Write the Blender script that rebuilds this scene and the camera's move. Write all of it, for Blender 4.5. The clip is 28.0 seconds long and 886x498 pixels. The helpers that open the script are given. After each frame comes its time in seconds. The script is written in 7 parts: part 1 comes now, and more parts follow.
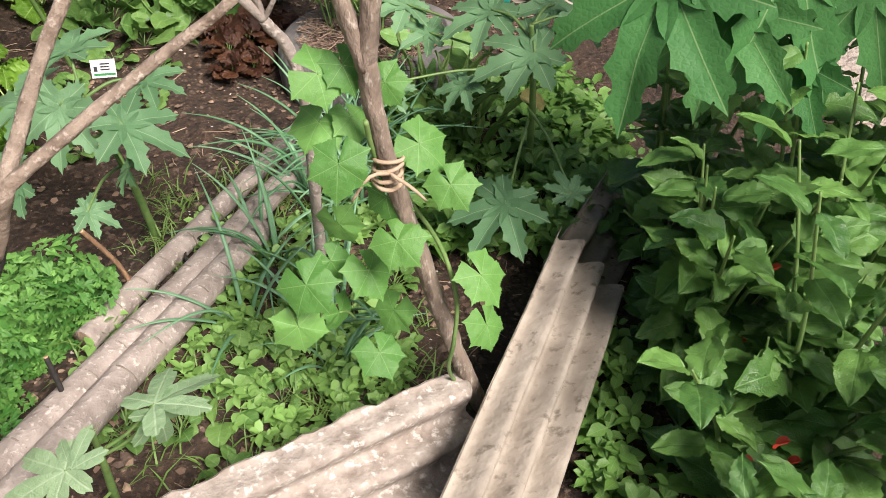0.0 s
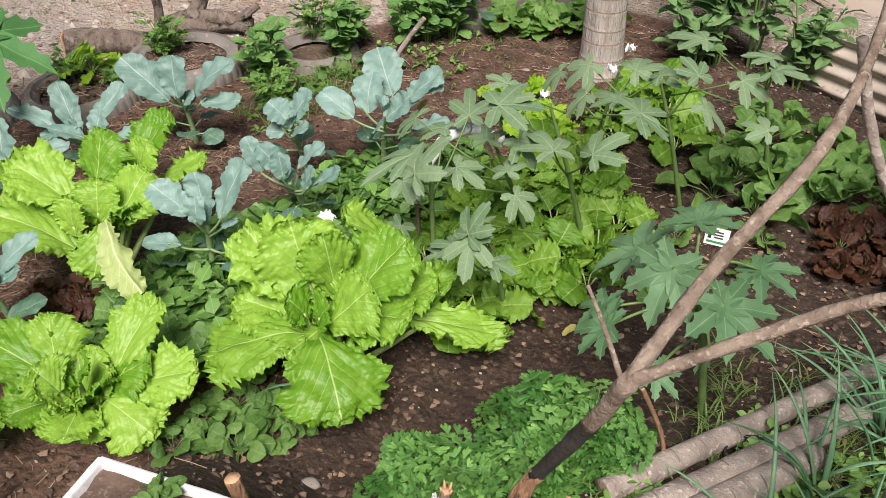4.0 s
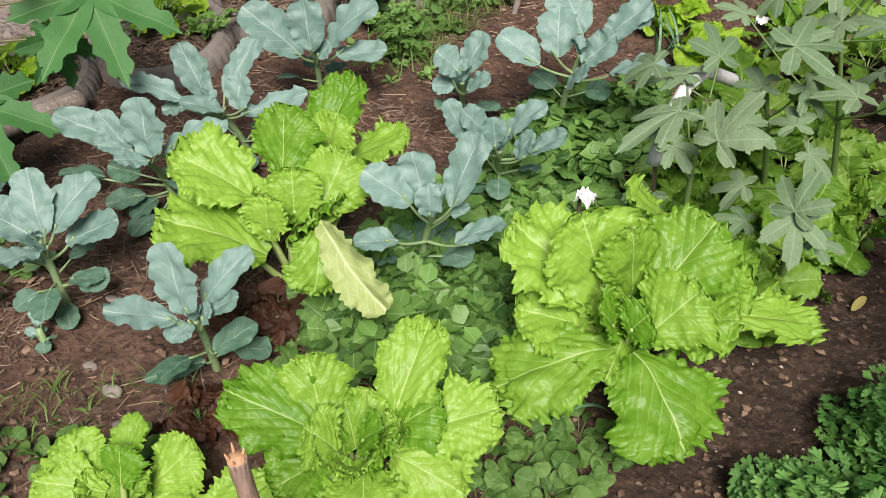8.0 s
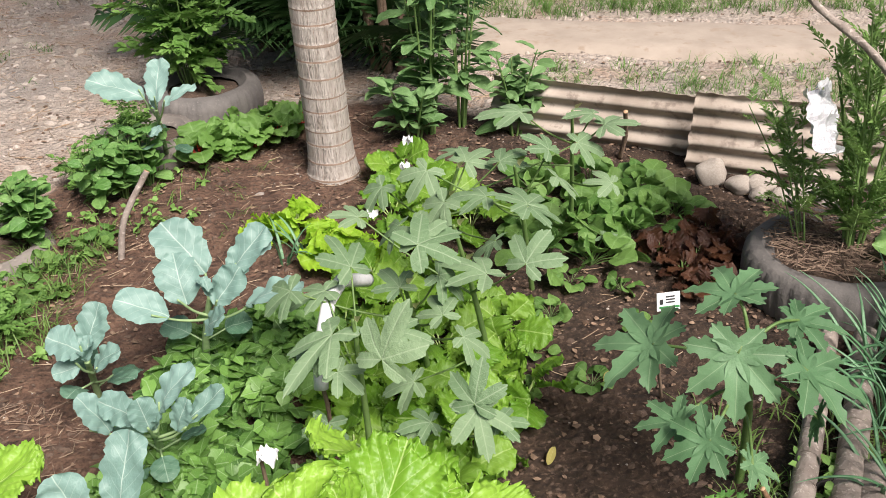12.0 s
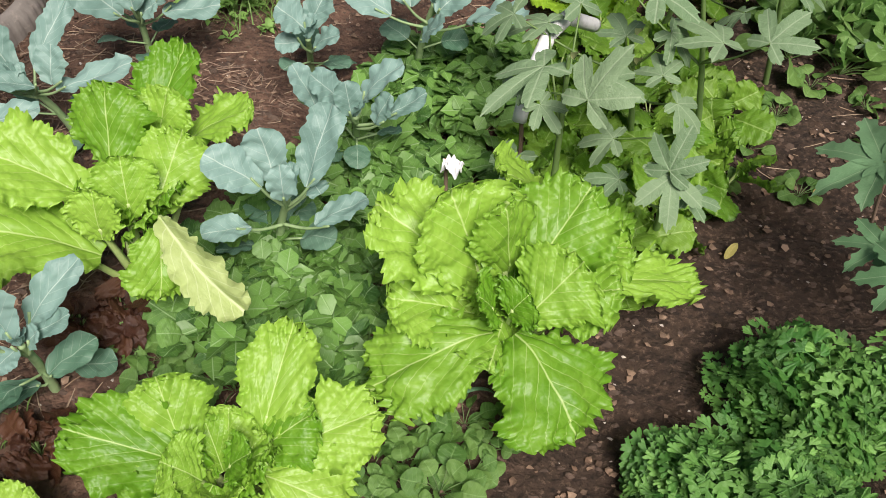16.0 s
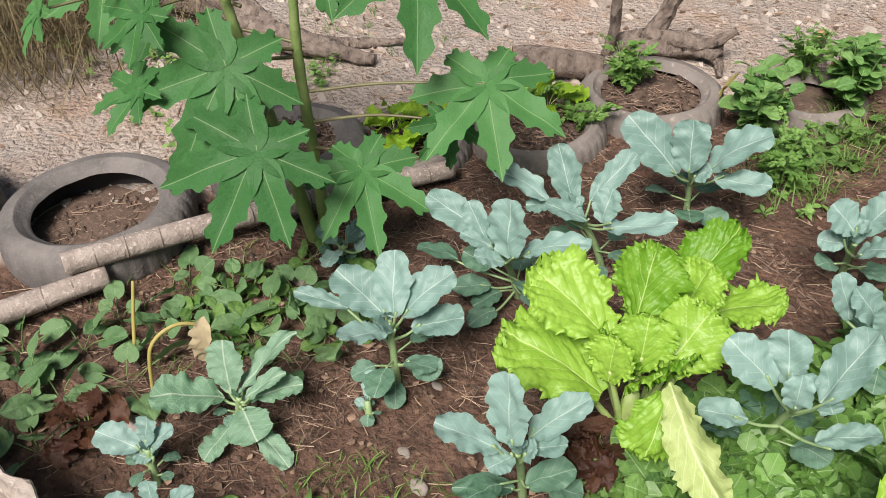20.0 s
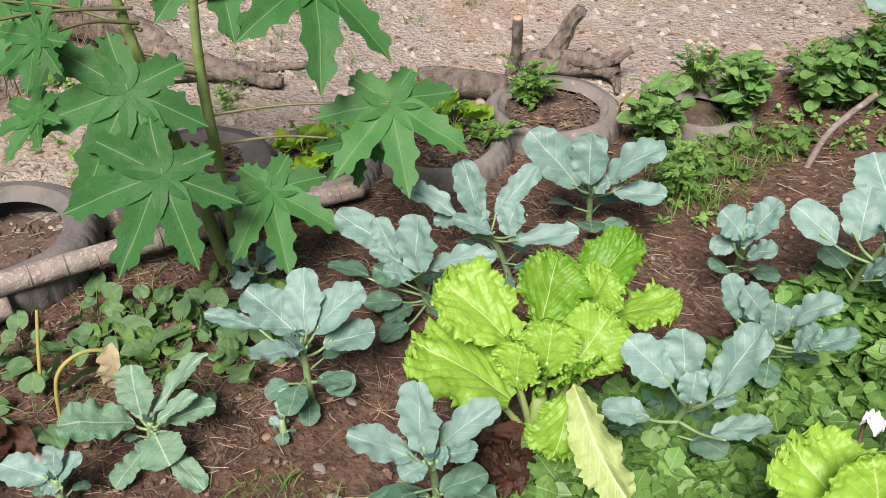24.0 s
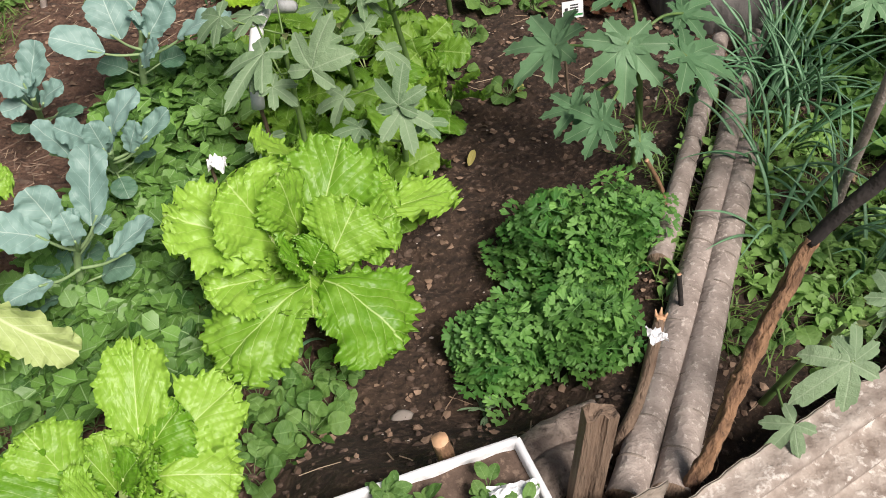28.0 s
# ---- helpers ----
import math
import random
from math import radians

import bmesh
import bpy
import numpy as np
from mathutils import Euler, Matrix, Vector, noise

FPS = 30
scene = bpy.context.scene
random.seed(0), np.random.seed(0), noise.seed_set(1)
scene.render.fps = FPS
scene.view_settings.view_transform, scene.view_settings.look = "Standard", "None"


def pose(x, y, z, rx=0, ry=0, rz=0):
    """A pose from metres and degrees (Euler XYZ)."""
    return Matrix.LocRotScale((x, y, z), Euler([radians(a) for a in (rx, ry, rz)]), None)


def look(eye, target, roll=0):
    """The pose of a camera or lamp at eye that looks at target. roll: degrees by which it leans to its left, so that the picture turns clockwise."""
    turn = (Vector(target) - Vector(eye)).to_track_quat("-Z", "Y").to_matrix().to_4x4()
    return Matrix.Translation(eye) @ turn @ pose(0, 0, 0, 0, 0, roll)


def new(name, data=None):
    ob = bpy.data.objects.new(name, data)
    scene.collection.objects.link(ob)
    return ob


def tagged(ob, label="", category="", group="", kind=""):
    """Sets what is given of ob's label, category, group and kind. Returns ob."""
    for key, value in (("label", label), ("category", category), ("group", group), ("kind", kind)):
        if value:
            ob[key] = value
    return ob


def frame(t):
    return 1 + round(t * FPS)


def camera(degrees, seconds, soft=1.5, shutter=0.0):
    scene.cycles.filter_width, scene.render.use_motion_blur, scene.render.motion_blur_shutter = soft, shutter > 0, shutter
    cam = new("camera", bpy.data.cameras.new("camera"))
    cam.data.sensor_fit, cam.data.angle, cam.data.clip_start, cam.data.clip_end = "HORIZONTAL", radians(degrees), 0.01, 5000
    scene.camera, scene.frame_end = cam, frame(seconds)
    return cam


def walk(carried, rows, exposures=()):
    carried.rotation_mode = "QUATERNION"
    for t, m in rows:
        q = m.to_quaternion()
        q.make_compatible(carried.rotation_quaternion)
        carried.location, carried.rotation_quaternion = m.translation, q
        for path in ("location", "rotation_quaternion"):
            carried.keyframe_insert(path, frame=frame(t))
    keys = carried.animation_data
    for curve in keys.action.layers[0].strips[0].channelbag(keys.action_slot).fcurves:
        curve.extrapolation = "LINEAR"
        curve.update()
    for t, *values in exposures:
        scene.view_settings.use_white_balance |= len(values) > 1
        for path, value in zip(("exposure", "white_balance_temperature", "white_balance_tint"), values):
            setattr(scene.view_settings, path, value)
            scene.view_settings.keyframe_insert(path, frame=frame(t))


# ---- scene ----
cam = camera(53.7, 28.0, soft=0.7)
PATH = [
    (0, (1.42, -0.331, 1.543), (1.694, 1.108, 0.182), 5.8),
    (0.5, (1.395, -0.311, 1.536), (1.345, 1.126, 0.146), 4.3),
    (1, (1.376, -0.284, 1.525), (1.092, 1.101, 0.11), 3.9),
    (1.5, (1.349, -0.258, 1.521), (0.893, 1.063, 0.09), 4.2),
    (2, (1.333, -0.252, 1.537), (0.726, 1.051, 0.147), 2.6),
    (2.5, (1.331, -0.245, 1.561), (0.645, 1.122, 0.272), 1.6),
    (3, (1.325, -0.234, 1.571), (0.582, 1.162, 0.348), 1.8),
    (3.5, (1.319, -0.229, 1.577), (0.488, 1.134, 0.372), 1.7),
    (5.5, (0.973, -0.301, 1.623), (0.094, 1.11, 0.51), -1.2),
    (6, (0.855, -0.28, 1.562), (-0.036, 1.078, 0.395), -1.5),
    (6.5, (0.734, -0.239, 1.519), (-0.168, 1.057, 0.292), -0.5),
    (7, (0.653, -0.24, 1.518), (-0.208, 1.051, 0.257), 0.3),
    (7.5, (0.513, -0.271, 1.524), (-0.234, 1.08, 0.252), -1.0),
    (8, (0.408, -0.255, 1.492), (-0.278, 1.062, 0.152), -0.9),
    (8.5, (0.352, -0.176, 1.479), (-0.316, 1.107, 0.099), -0.4),
    (9, (0.336, -0.081, 1.488), (-0.339, 1.231, 0.138), -2.0),
    (9.5, (0.319, -0.078, 1.513), (-0.248, 1.35, 0.233), -0.9),
    (10, (0.289, -0.102, 1.537), (-0.107, 1.495, 0.399), -1.3),
    (10.5, (0.296, -0.091, 1.542), (0.086, 1.578, 0.459), -2.5),
    (11, (0.298, -0.092, 1.541), (0.205, 1.594, 0.469), -2.1),
    (11.5, (0.316, -0.081, 1.545), (0.294, 1.616, 0.488), -1.8),
    (12, (0.332, -0.07, 1.55), (0.367, 1.633, 0.501), -1.5),
    (12.5, (0.347, -0.061, 1.543), (0.443, 1.635, 0.487), -0.7),
    (14.5, (0.37, -0.079, 1.491), (0.502, 1.478, 0.244), 1.8),
    (15, (0.37, -0.09, 1.476), (0.337, 1.415, 0.159), 3.0),
    (15.5, (0.352, -0.078, 1.471), (0.162, 1.318, 0.052), 3.3),
    (16, (0.338, -0.086, 1.463), (-0.021, 1.242, 0.011), 3.2),
    (16.5, (0.323, -0.113, 1.448), (-0.244, 1.111, -0.028), 1.3),
    (17, (0.294, -0.141, 1.444), (-0.446, 0.998, -0.024), 1.6),
    (17.5, (0.258, -0.171, 1.449), (-0.668, 0.868, 0.013), 1.3),
    (18, (0.229, -0.194, 1.466), (-0.874, 0.738, 0.083), 0.7),
    (18.5, (0.216, -0.174, 1.488), (-0.976, 0.774, 0.192), 0.9),
    (19, (0.202, -0.183, 1.519), (-1.034, 0.831, 0.318), -0.2),
    (19.5, (0.194, -0.175, 1.552), (-1.053, 0.827, 0.351), -2.0),
    (20, (0.177, -0.153, 1.587), (-1.06, 0.795, 0.334), -3.4),
    (20.5, (0.185, -0.141, 1.627), (-1.052, 0.873, 0.427), -3.6),
    (21, (0.183, -0.15, 1.64), (-1.037, 0.968, 0.517), -4.0),
    (21.5, (0.184, -0.147, 1.648), (-1.023, 1.014, 0.555), -4.8),
    (23.5, (0.188, -0.153, 1.631), (-1.001, 0.956, 0.466), -2.1),
    (24, (0.231, -0.162, 1.597), (-0.908, 0.943, 0.38), -1.3),
    (24.5, (0.263, -0.166, 1.58), (-0.784, 0.974, 0.315), -0.7),
    (25, (0.293, -0.172, 1.565), (-0.667, 1.023, 0.28), -1.2),
    (25.5, (0.307, -0.181, 1.563), (-0.453, 1.105, 0.232), -1.3),
    (26, (0.286, -0.244, 1.583), (-0.248, 1.091, 0.194), -2.3),
    (26.5, (0.284, -0.282, 1.606), (-0.104, 1.046, 0.162), -2.5),
    (27, (0.286, -0.308, 1.605), (-0.004, 1.021, 0.14), -2.9),
    (27.5, (0.313, -0.313, 1.586), (0.194, 1.028, 0.108), -3.4),
    (28, (0.338, -0.316, 1.585), (0.481, 1.037, 0.119), -1.9),
]
EXPOSURES = [(0.0, 0.85), (1.0, 0.6), (2.0, 0.42), (3.0, 0.38), (6.0, 0.28), (9.0, 0.25), (11.0, 0.53), (12.0, 0.63), (15.0, 0.45), (16.0, 0.32), (17.0, 0.26), (18.0, 0.28), (20.0, 0.42), (21.0, 0.54), (24.0, 0.44), (26.0, 0.3), (28.0, 0.32)]
walk(cam, [(t, look(eye, target, roll)) for t, eye, target, roll in PATH], EXPOSURES)

# ---- light ----
world = bpy.data.worlds.new("overcast_sky")
scene.world = world
world.use_nodes = True
wn = world.node_tree.nodes
sky = wn.new("ShaderNodeTexSky")
sky.sky_type, sky.sun_disc = "NISHITA", False
sky.sun_elevation, sky.sun_rotation = radians(58), radians(150)
sky.air_density, sky.dust_density = 1.0, 4.0
world.node_tree.links.new(sky.outputs[0], wn["Background"].inputs[0])
wn["Background"].inputs[1].default_value = 0.042
sun = new("sun", bpy.data.lights.new("sun", "SUN"))
sun.data.energy, sun.data.angle, sun.data.color = 4.6, radians(24), (1.0, 0.905, 0.865)
sun.matrix_world = look((2, -3.5, 5.2), (0, 0, 0))

# ---- materials ----
def material(name, rough=0.8):
    m = bpy.data.materials.new(name)
    m.use_nodes = True
    nt = m.node_tree
    p = nt.nodes["Principled BSDF"]
    p.inputs["Roughness"].default_value = rough
    return m, nt, p


def node(nt, kind, **values):
    n = nt.nodes.new(kind)
    for k, v in values.items():
        n.inputs[k].default_value = v
    return n


def calc(nt, op, a, b=None, clamp=False):
    n = nt.nodes.new("ShaderNodeMath")
    n.operation, n.use_clamp = op, clamp
    for i, v in enumerate((a, b)):
        if v is None:
            continue
        if isinstance(v, (int, float)):
            n.inputs[i].default_value = v
        else:
            nt.links.new(v, n.inputs[i])
    return n.outputs[0]


def spread(nt, v, a, b, c=0.0, d=1.0):
    n = nt.nodes.new("ShaderNodeMapRange")
    nt.links.new(v, n.inputs[0])
    for i, x in enumerate((a, b, c, d)):
        n.inputs[i + 1].default_value = x
    return n.outputs[0]


def blend(nt, f, a, b, how="MIX"):
    n = nt.nodes.new("ShaderNodeMix")
    n.data_type, n.blend_type = "RGBA", how
    for i, v in ((0, f), (6, a), (7, b)):
        if isinstance(v, (int, float)):
            n.inputs[i].default_value = v
        elif isinstance(v, tuple):
            n.inputs[i].default_value = (*v, 1)
        else:
            nt.links.new(v, n.inputs[i])
    return n.outputs[2]


def noise_of(nt, scale, detail=3.0, rough=0.55, coords=None, stretch=None):
    n = node(nt, "ShaderNodeTexNoise", Scale=scale, Detail=detail, Roughness=rough)
    tc = nt.nodes.new("ShaderNodeTexCoord")
    src = tc.outputs[coords or "Object"]
    if stretch:
        mp = nt.nodes.new("ShaderNodeMapping")
        mp.inputs["Scale"].default_value = stretch
        nt.links.new(src, mp.inputs[0])
        src = mp.outputs[0]
    nt.links.new(src, n.inputs["Vector"])
    return n.outputs[0]


def bump(nt, p, height, strength, distance=0.01):
    b = node(nt, "ShaderNodeBump", Strength=strength, Distance=distance)
    nt.links.new(height, b.inputs["Height"])
    nt.links.new(b.outputs[0], p.inputs["Normal"])


def leaf_material(name, c1, c2, vein, side=7.0, slope=0.7, wide=0.10, amount=0.7, rough=0.5, through_light=0.3, mid=0.022, blotch=0.25, spec=0.4, crinkle=0.6, net=0.05, cells=24.0):
    """Leaf with midrib and side veins laid out along its own length, and a slightly different tone for each leaf."""
    m, nt, p = material(name, rough)
    uv = nt.nodes.new("ShaderNodeUVMap")
    sep = nt.nodes.new("ShaderNodeSeparateXYZ")
    nt.links.new(uv.outputs[0], sep.inputs[0])
    x, v = sep.outputs[0], sep.outputs[1]
    midrib = spread(nt, x, mid * 0.3, mid, 1, 0)
    wob = calc(nt, "MULTIPLY", noise_of(nt, 3.0, 2), 0.06)
    s = calc(nt, "FRACT", calc(nt, "MULTIPLY", calc(nt, "ADD", calc(nt, "SUBTRACT", v, calc(nt, "MULTIPLY", x, slope)), wob), side))
    line = spread(nt, calc(nt, "ABSOLUTE", calc(nt, "SUBTRACT", s, 0.5)), 0.5 - wide, 0.5, 0, amount)
    fade = spread(nt, x, 0.05, 0.42, 1, 0.35)
    veins = calc(nt, "MAXIMUM", calc(nt, "MULTIPLY", midrib, min(1, max(0.35, amount * 1.3))), calc(nt, "MULTIPLY", line, fade))
    info = nt.nodes.new("ShaderNodeObjectInfo")
    tone = calc(nt, "ADD", calc(nt, "MULTIPLY", noise_of(nt, 4.0, 4), 0.6), calc(nt, "MULTIPLY", info.outputs["Random"], 0.65))
    base = blend(nt, spread(nt, tone, 0.3, 0.9), c1, c2)
    fine = spread(nt, noise_of(nt, 13.0, 4, 0.6), 0.48, 0.8, 0, blotch * 0.6)
    base = blend(nt, fine, base, tuple(c * 0.55 for c in c1))
    web = nt.nodes.new("ShaderNodeTexVoronoi")
    web.feature = "DISTANCE_TO_EDGE"
    web.inputs["Scale"].default_value = cells
    tc = nt.nodes.new("ShaderNodeTexCoord")
    nt.links.new(tc.outputs["Object"], web.inputs["Vector"])
    mesh_line = spread(nt, web.outputs["Distance"], 0.0, 0.10, 1, 0)
    base = blend(nt, calc(nt, "MULTIPLY", mesh_line, net), base, vein)
    islands = nt.nodes.new("ShaderNodeNewGeometry")
    base = blend(nt, spread(nt, islands.outputs["Random Per Island"], 0.0, 1.0, 0.0, 0.6), base, tuple(c * 0.55 for c in c1))
    colour = blend(nt, veins, base, vein)
    nt.links.new(colour, p.inputs["Base Color"])
    p.inputs["Specular IOR Level"].default_value = spec
    relief = calc(nt, "ADD", calc(nt, "MULTIPLY", noise_of(nt, 9.0, 3, 0.45), 0.8), calc(nt, "ADD", calc(nt, "MULTIPLY", veins, -0.25), calc(nt, "MULTIPLY", spread(nt, web.outputs["Distance"], 0.0, 0.30, 0, 1), 0.10)))
    bump(nt, p, relief, crinkle * 0.55, 0.02)
    tr = nt.nodes.new("ShaderNodeBsdfTranslucent")
    nt.links.new(blend(nt, 0.5, colour, tuple(min(1, c * 1.6) for c in c2)), tr.inputs[0])
    mix = nt.nodes.new("ShaderNodeMixShader")
    mix.inputs[0].default_value = through_light * 0.7
    nt.links.new(p.outputs[0], mix.inputs[1])
    nt.links.new(tr.outputs[0], mix.inputs[2])
    nt.links.new(mix.outputs[0], nt.nodes["Material Output"].inputs[0])
    return m


def solid(name, c1, c2, scale=12.0, rough=0.8, relief=0.4, detail=5.0, stretch=None, metal=0.0, c3=None, spots=60.0, coords=None, distance=0.01, island=0.0):
    """Two tones mixed by grain at two scales, with fine relief."""
    m, nt, p = material(name, rough)
    big = noise_of(nt, scale, detail, 0.6, coords, stretch)
    small = noise_of(nt, spots, 3, 0.6, coords, stretch)
    col = blend(nt, spread(nt, big, 0.3, 0.7), c1, c2)
    if c3:
        col = blend(nt, spread(nt, small, 0.56, 0.7, 0, 0.9), col, c3)
    else:
        col = blend(nt, spread(nt, small, 0.5, 0.8, 0, 0.5), col, tuple(c * 0.5 for c in c1))
    if island:
        geo = nt.nodes.new("ShaderNodeNewGeometry")
        col = blend(nt, spread(nt, geo.outputs["Random Per Island"], 0.0, 1.0, 0.0, island), col, c3 or tuple(min(1, c * 2.2) for c in c2))
        col = blend(nt, spread(nt, calc(nt, "FRACT", calc(nt, "MULTIPLY", geo.outputs["Random Per Island"], 7.3)), 0.5, 1.0, 0.0, 0.55), col, tuple(c * 0.45 for c in c1))
    nt.links.new(col, p.inputs["Base Color"])
    p.inputs["Metallic"].default_value = metal
    bump(nt, p, calc(nt, "ADD", big, calc(nt, "MULTIPLY", small, 0.5)), relief, distance)
    return m


BROC = leaf_material("waxy_blue_green_leaf", (0.175, 0.305, 0.255), (0.29, 0.455, 0.40), (0.58, 0.68, 0.60), 6, 0.75, 0.045, 0.38, 0.46, 0.18, 0.016, 0.12, crinkle=0.35)
BROC_OLD = leaf_material("older_green_brassica_leaf", (0.085, 0.195, 0.115), (0.155, 0.285, 0.20), (0.42, 0.54, 0.42), 6, 0.75, 0.05, 0.38, 0.5, 0.2, 0.017, 0.14, crinkle=0.4)
CAUL = leaf_material("pale_ribbed_brassica_leaf", (0.15, 0.295, 0.17), (0.235, 0.395, 0.26), (0.48, 0.57, 0.44), 7, 0.75, 0.05, 0.5, 0.5, 0.2, 0.022, 0.14, crinkle=0.6)
MUST = leaf_material("lime_mustard_leaf", (0.11, 0.275, 0.013), (0.305, 0.515, 0.066), (0.53, 0.68, 0.26), 6, 1.25, 0.05, 0.5, 0.42, 0.26, 0.013, 0.10, spec=0.35, crinkle=0.3, net=0.05, cells=16)
PAK = leaf_material("green_mustard_leaf", (0.11, 0.26, 0.018), (0.24, 0.42, 0.05), (0.36, 0.52, 0.16), 7, 0.9, 0.06, 0.5, 0.42, 0.30, 0.022, 0.15, crinkle=0.5)
PALE = leaf_material("wilted_pale_leaf", (0.42, 0.55, 0.16), (0.54, 0.65, 0.27), (0.70, 0.77, 0.48), 8, 0.8, 0.08, 0.5, 0.55, 0.3, 0.03, 0.15)
OKRA = leaf_material("dusty_okra_leaf", (0.155, 0.26, 0.125), (0.255, 0.37, 0.20), (0.33, 0.42, 0.27), 6, 0.7, 0.05, 0.4, 0.6, 0.18, 0.02)
PAPD = leaf_material("dark_papaya_leaf", (0.040, 0.145, 0.038), (0.092, 0.25, 0.075), (0.34, 0.46, 0.22), 9, 0.8, 0.03, 0.05, 0.55, 0.22, 0.007, 0.1, spec=0.2, crinkle=0.35)
PAPL = leaf_material("light_papaya_leaf", (0.11, 0.235, 0.105), (0.18, 0.33, 0.165), (0.46, 0.58, 0.36), 9, 0.8, 0.03, 0.10, 0.5, 0.25, 0.008, 0.1, spec=0.25, crinkle=0.35)
GREEN = leaf_material("green_herb_leaf", (0.085, 0.20, 0.038), (0.19, 0.34, 0.08), (0.26, 0.42, 0.15), 6, 0.6, 0.07, 0.35, 0.5, 0.3, 0.02)
BED = leaf_material("dark_green_radish_leaf", (0.040, 0.125, 0.020), (0.20, 0.39, 0.080), (0.32, 0.48, 0.22), 6, 0.6, 0.05, 0.5, 0.45, 0.22, 0.022, crinkle=0.7)
CORI = leaf_material("fresh_coriander_leaf", (0.055, 0.185, 0.030), (0.23, 0.465, 0.105), (0.15, 0.36, 0.12), 4, 0.6, 0.05, 0.2, 0.45, 0.3, 0.02)
VINE = leaf_material("light_green_vine_leaf", (0.085, 0.235, 0.045), (0.20, 0.42, 0.10), (0.32, 0.52, 0.2), 6, 0.7, 0.04, 0.3, 0.5, 0.35, 0.012, 0.12, crinkle=0.4)
BUSH = leaf_material("deep_green_shrub_leaf", (0.04, 0.12, 0.028), (0.20, 0.385, 0.09), (0.19, 0.35, 0.11), 8, 0.7, 0.05, 0.4, 0.4, 0.26, 0.014)
SWEET = leaf_material("heart_shaped_potato_leaf", (0.105, 0.22, 0.085), (0.21, 0.36, 0.15), (0.27, 0.42, 0.18), 6, 0.6, 0.05, 0.35, 0.5, 0.25, 0.018)
SPIN = leaf_material("glossy_spinach_leaf", (0.10, 0.245, 0.055), (0.25, 0.44, 0.13), (0.28, 0.48, 0.18), 5, 0.6, 0.06, 0.4, 0.38, 0.25, 0.02)
LETT = leaf_material("bright_lettuce_leaf", (0.26, 0.49, 0.025), (0.40, 0.62, 0.05), (0.45, 0.65, 0.15), 6, 0.7, 0.07, 0.3, 0.45, 0.35, 0.02)
REDL = leaf_material("dark_red_lettuce_leaf", (0.055, 0.022, 0.014), (0.12, 0.05, 0.022), (0.16, 0.10, 0.05), 6, 0.7, 0.07, 0.3, 0.45, 0.25, 0.02)
GRASS = leaf_material("grass_blade", (0.09, 0.20, 0.035), (0.20, 0.31, 0.075), (0.2, 0.3, 0.1), 3, 0.2, 0.03, 0.1, 0.55, 0.3, 0.01)
ONION = leaf_material("waxy_onion_leaf", (0.10, 0.25, 0.11), (0.22, 0.40, 0.23), (0.2, 0.36, 0.2), 3, 0.2, 0.03, 0.1, 0.4, 0.15, 0.01)
PALMG = leaf_material("dark_palm_frond", (0.015, 0.055, 0.015), (0.04, 0.10, 0.025), (0.07, 0.14, 0.04), 3, 0.2, 0.03, 0.1, 0.5, 0.15, 0.02)
HERB = leaf_material("light_green_herb_leaf", (0.115, 0.25, 0.045), (0.25, 0.44, 0.11), (0.26, 0.42, 0.15), 6, 0.6, 0.07, 0.35, 0.5, 0.3, 0.02)
YELLOW = leaf_material("yellowed_leaf", (0.45, 0.40, 0.10), (0.58, 0.50, 0.18), (0.6, 0.55, 0.3), 6, 0.7, 0.06, 0.3, 0.55, 0.3, 0.02)
FOX = leaf_material("pale_shrub_leaf", (0.115, 0.24, 0.075), (0.23, 0.39, 0.15), (0.26, 0.38, 0.18), 6, 0.7, 0.06, 0.35, 0.55, 0.25, 0.02)
CREAMY = leaf_material("shrivelled_cream_leaf", (0.50, 0.42, 0.25), (0.66, 0.58, 0.40), (0.45, 0.36, 0.2), 6, 0.7, 0.06, 0.3, 0.6, 0.2, 0.02)
STALK = solid("pale_green_stalk", (0.22, 0.34, 0.15), (0.32, 0.44, 0.22), 14, 0.5, 0.2)
STALK_D = solid("green_stem", (0.10, 0.19, 0.05), (0.17, 0.26, 0.08), 16, 0.5, 0.25)
PAPSTEM = solid("ringed_papaya_stem", (0.14, 0.22, 0.06), (0.22, 0.29, 0.10), 18, 0.55, 0.4)
PETIOLE = solid("brown_green_petiole", (0.11, 0.09, 0.05), (0.16, 0.17, 0.07), 12, 0.5, 0.2)
BARK = solid("weathered_branch_bark", (0.11, 0.08, 0.06), (0.27, 0.215, 0.165), 40, 0.9, 0.9, 6, (1, 1, 0.4), c3=(0.40, 0.35, 0.29), spots=90)
BRANCH = solid("burnt_grey_branch_bark", (0.12, 0.085, 0.06), (0.33, 0.265, 0.205), 34, 0.9, 0.9, 6, None, c3=(0.40, 0.34, 0.28), spots=110)
CHAR = solid("charred_wood", (0.012, 0.01, 0.009), (0.035, 0.03, 0.026), 20, 0.85, 0.8)
RAW = solid("split_orange_wood", (0.07, 0.035, 0.02), (0.40, 0.235, 0.125), 45, 0.85, 1.0, 7, (1, 1, 0.25), c3=(0.05, 0.03, 0.02), spots=90)
POLE = solid("grey_dry_pole_skin", (0.19, 0.155, 0.13), (0.40, 0.345, 0.30), 16, 0.85, 0.9, 7, None, c3=(0.54, 0.48, 0.42), spots=85)
NODE = solid("dark_pole_ring", (0.14, 0.115, 0.09), (0.27, 0.23, 0.19), 20, 0.85, 0.4)
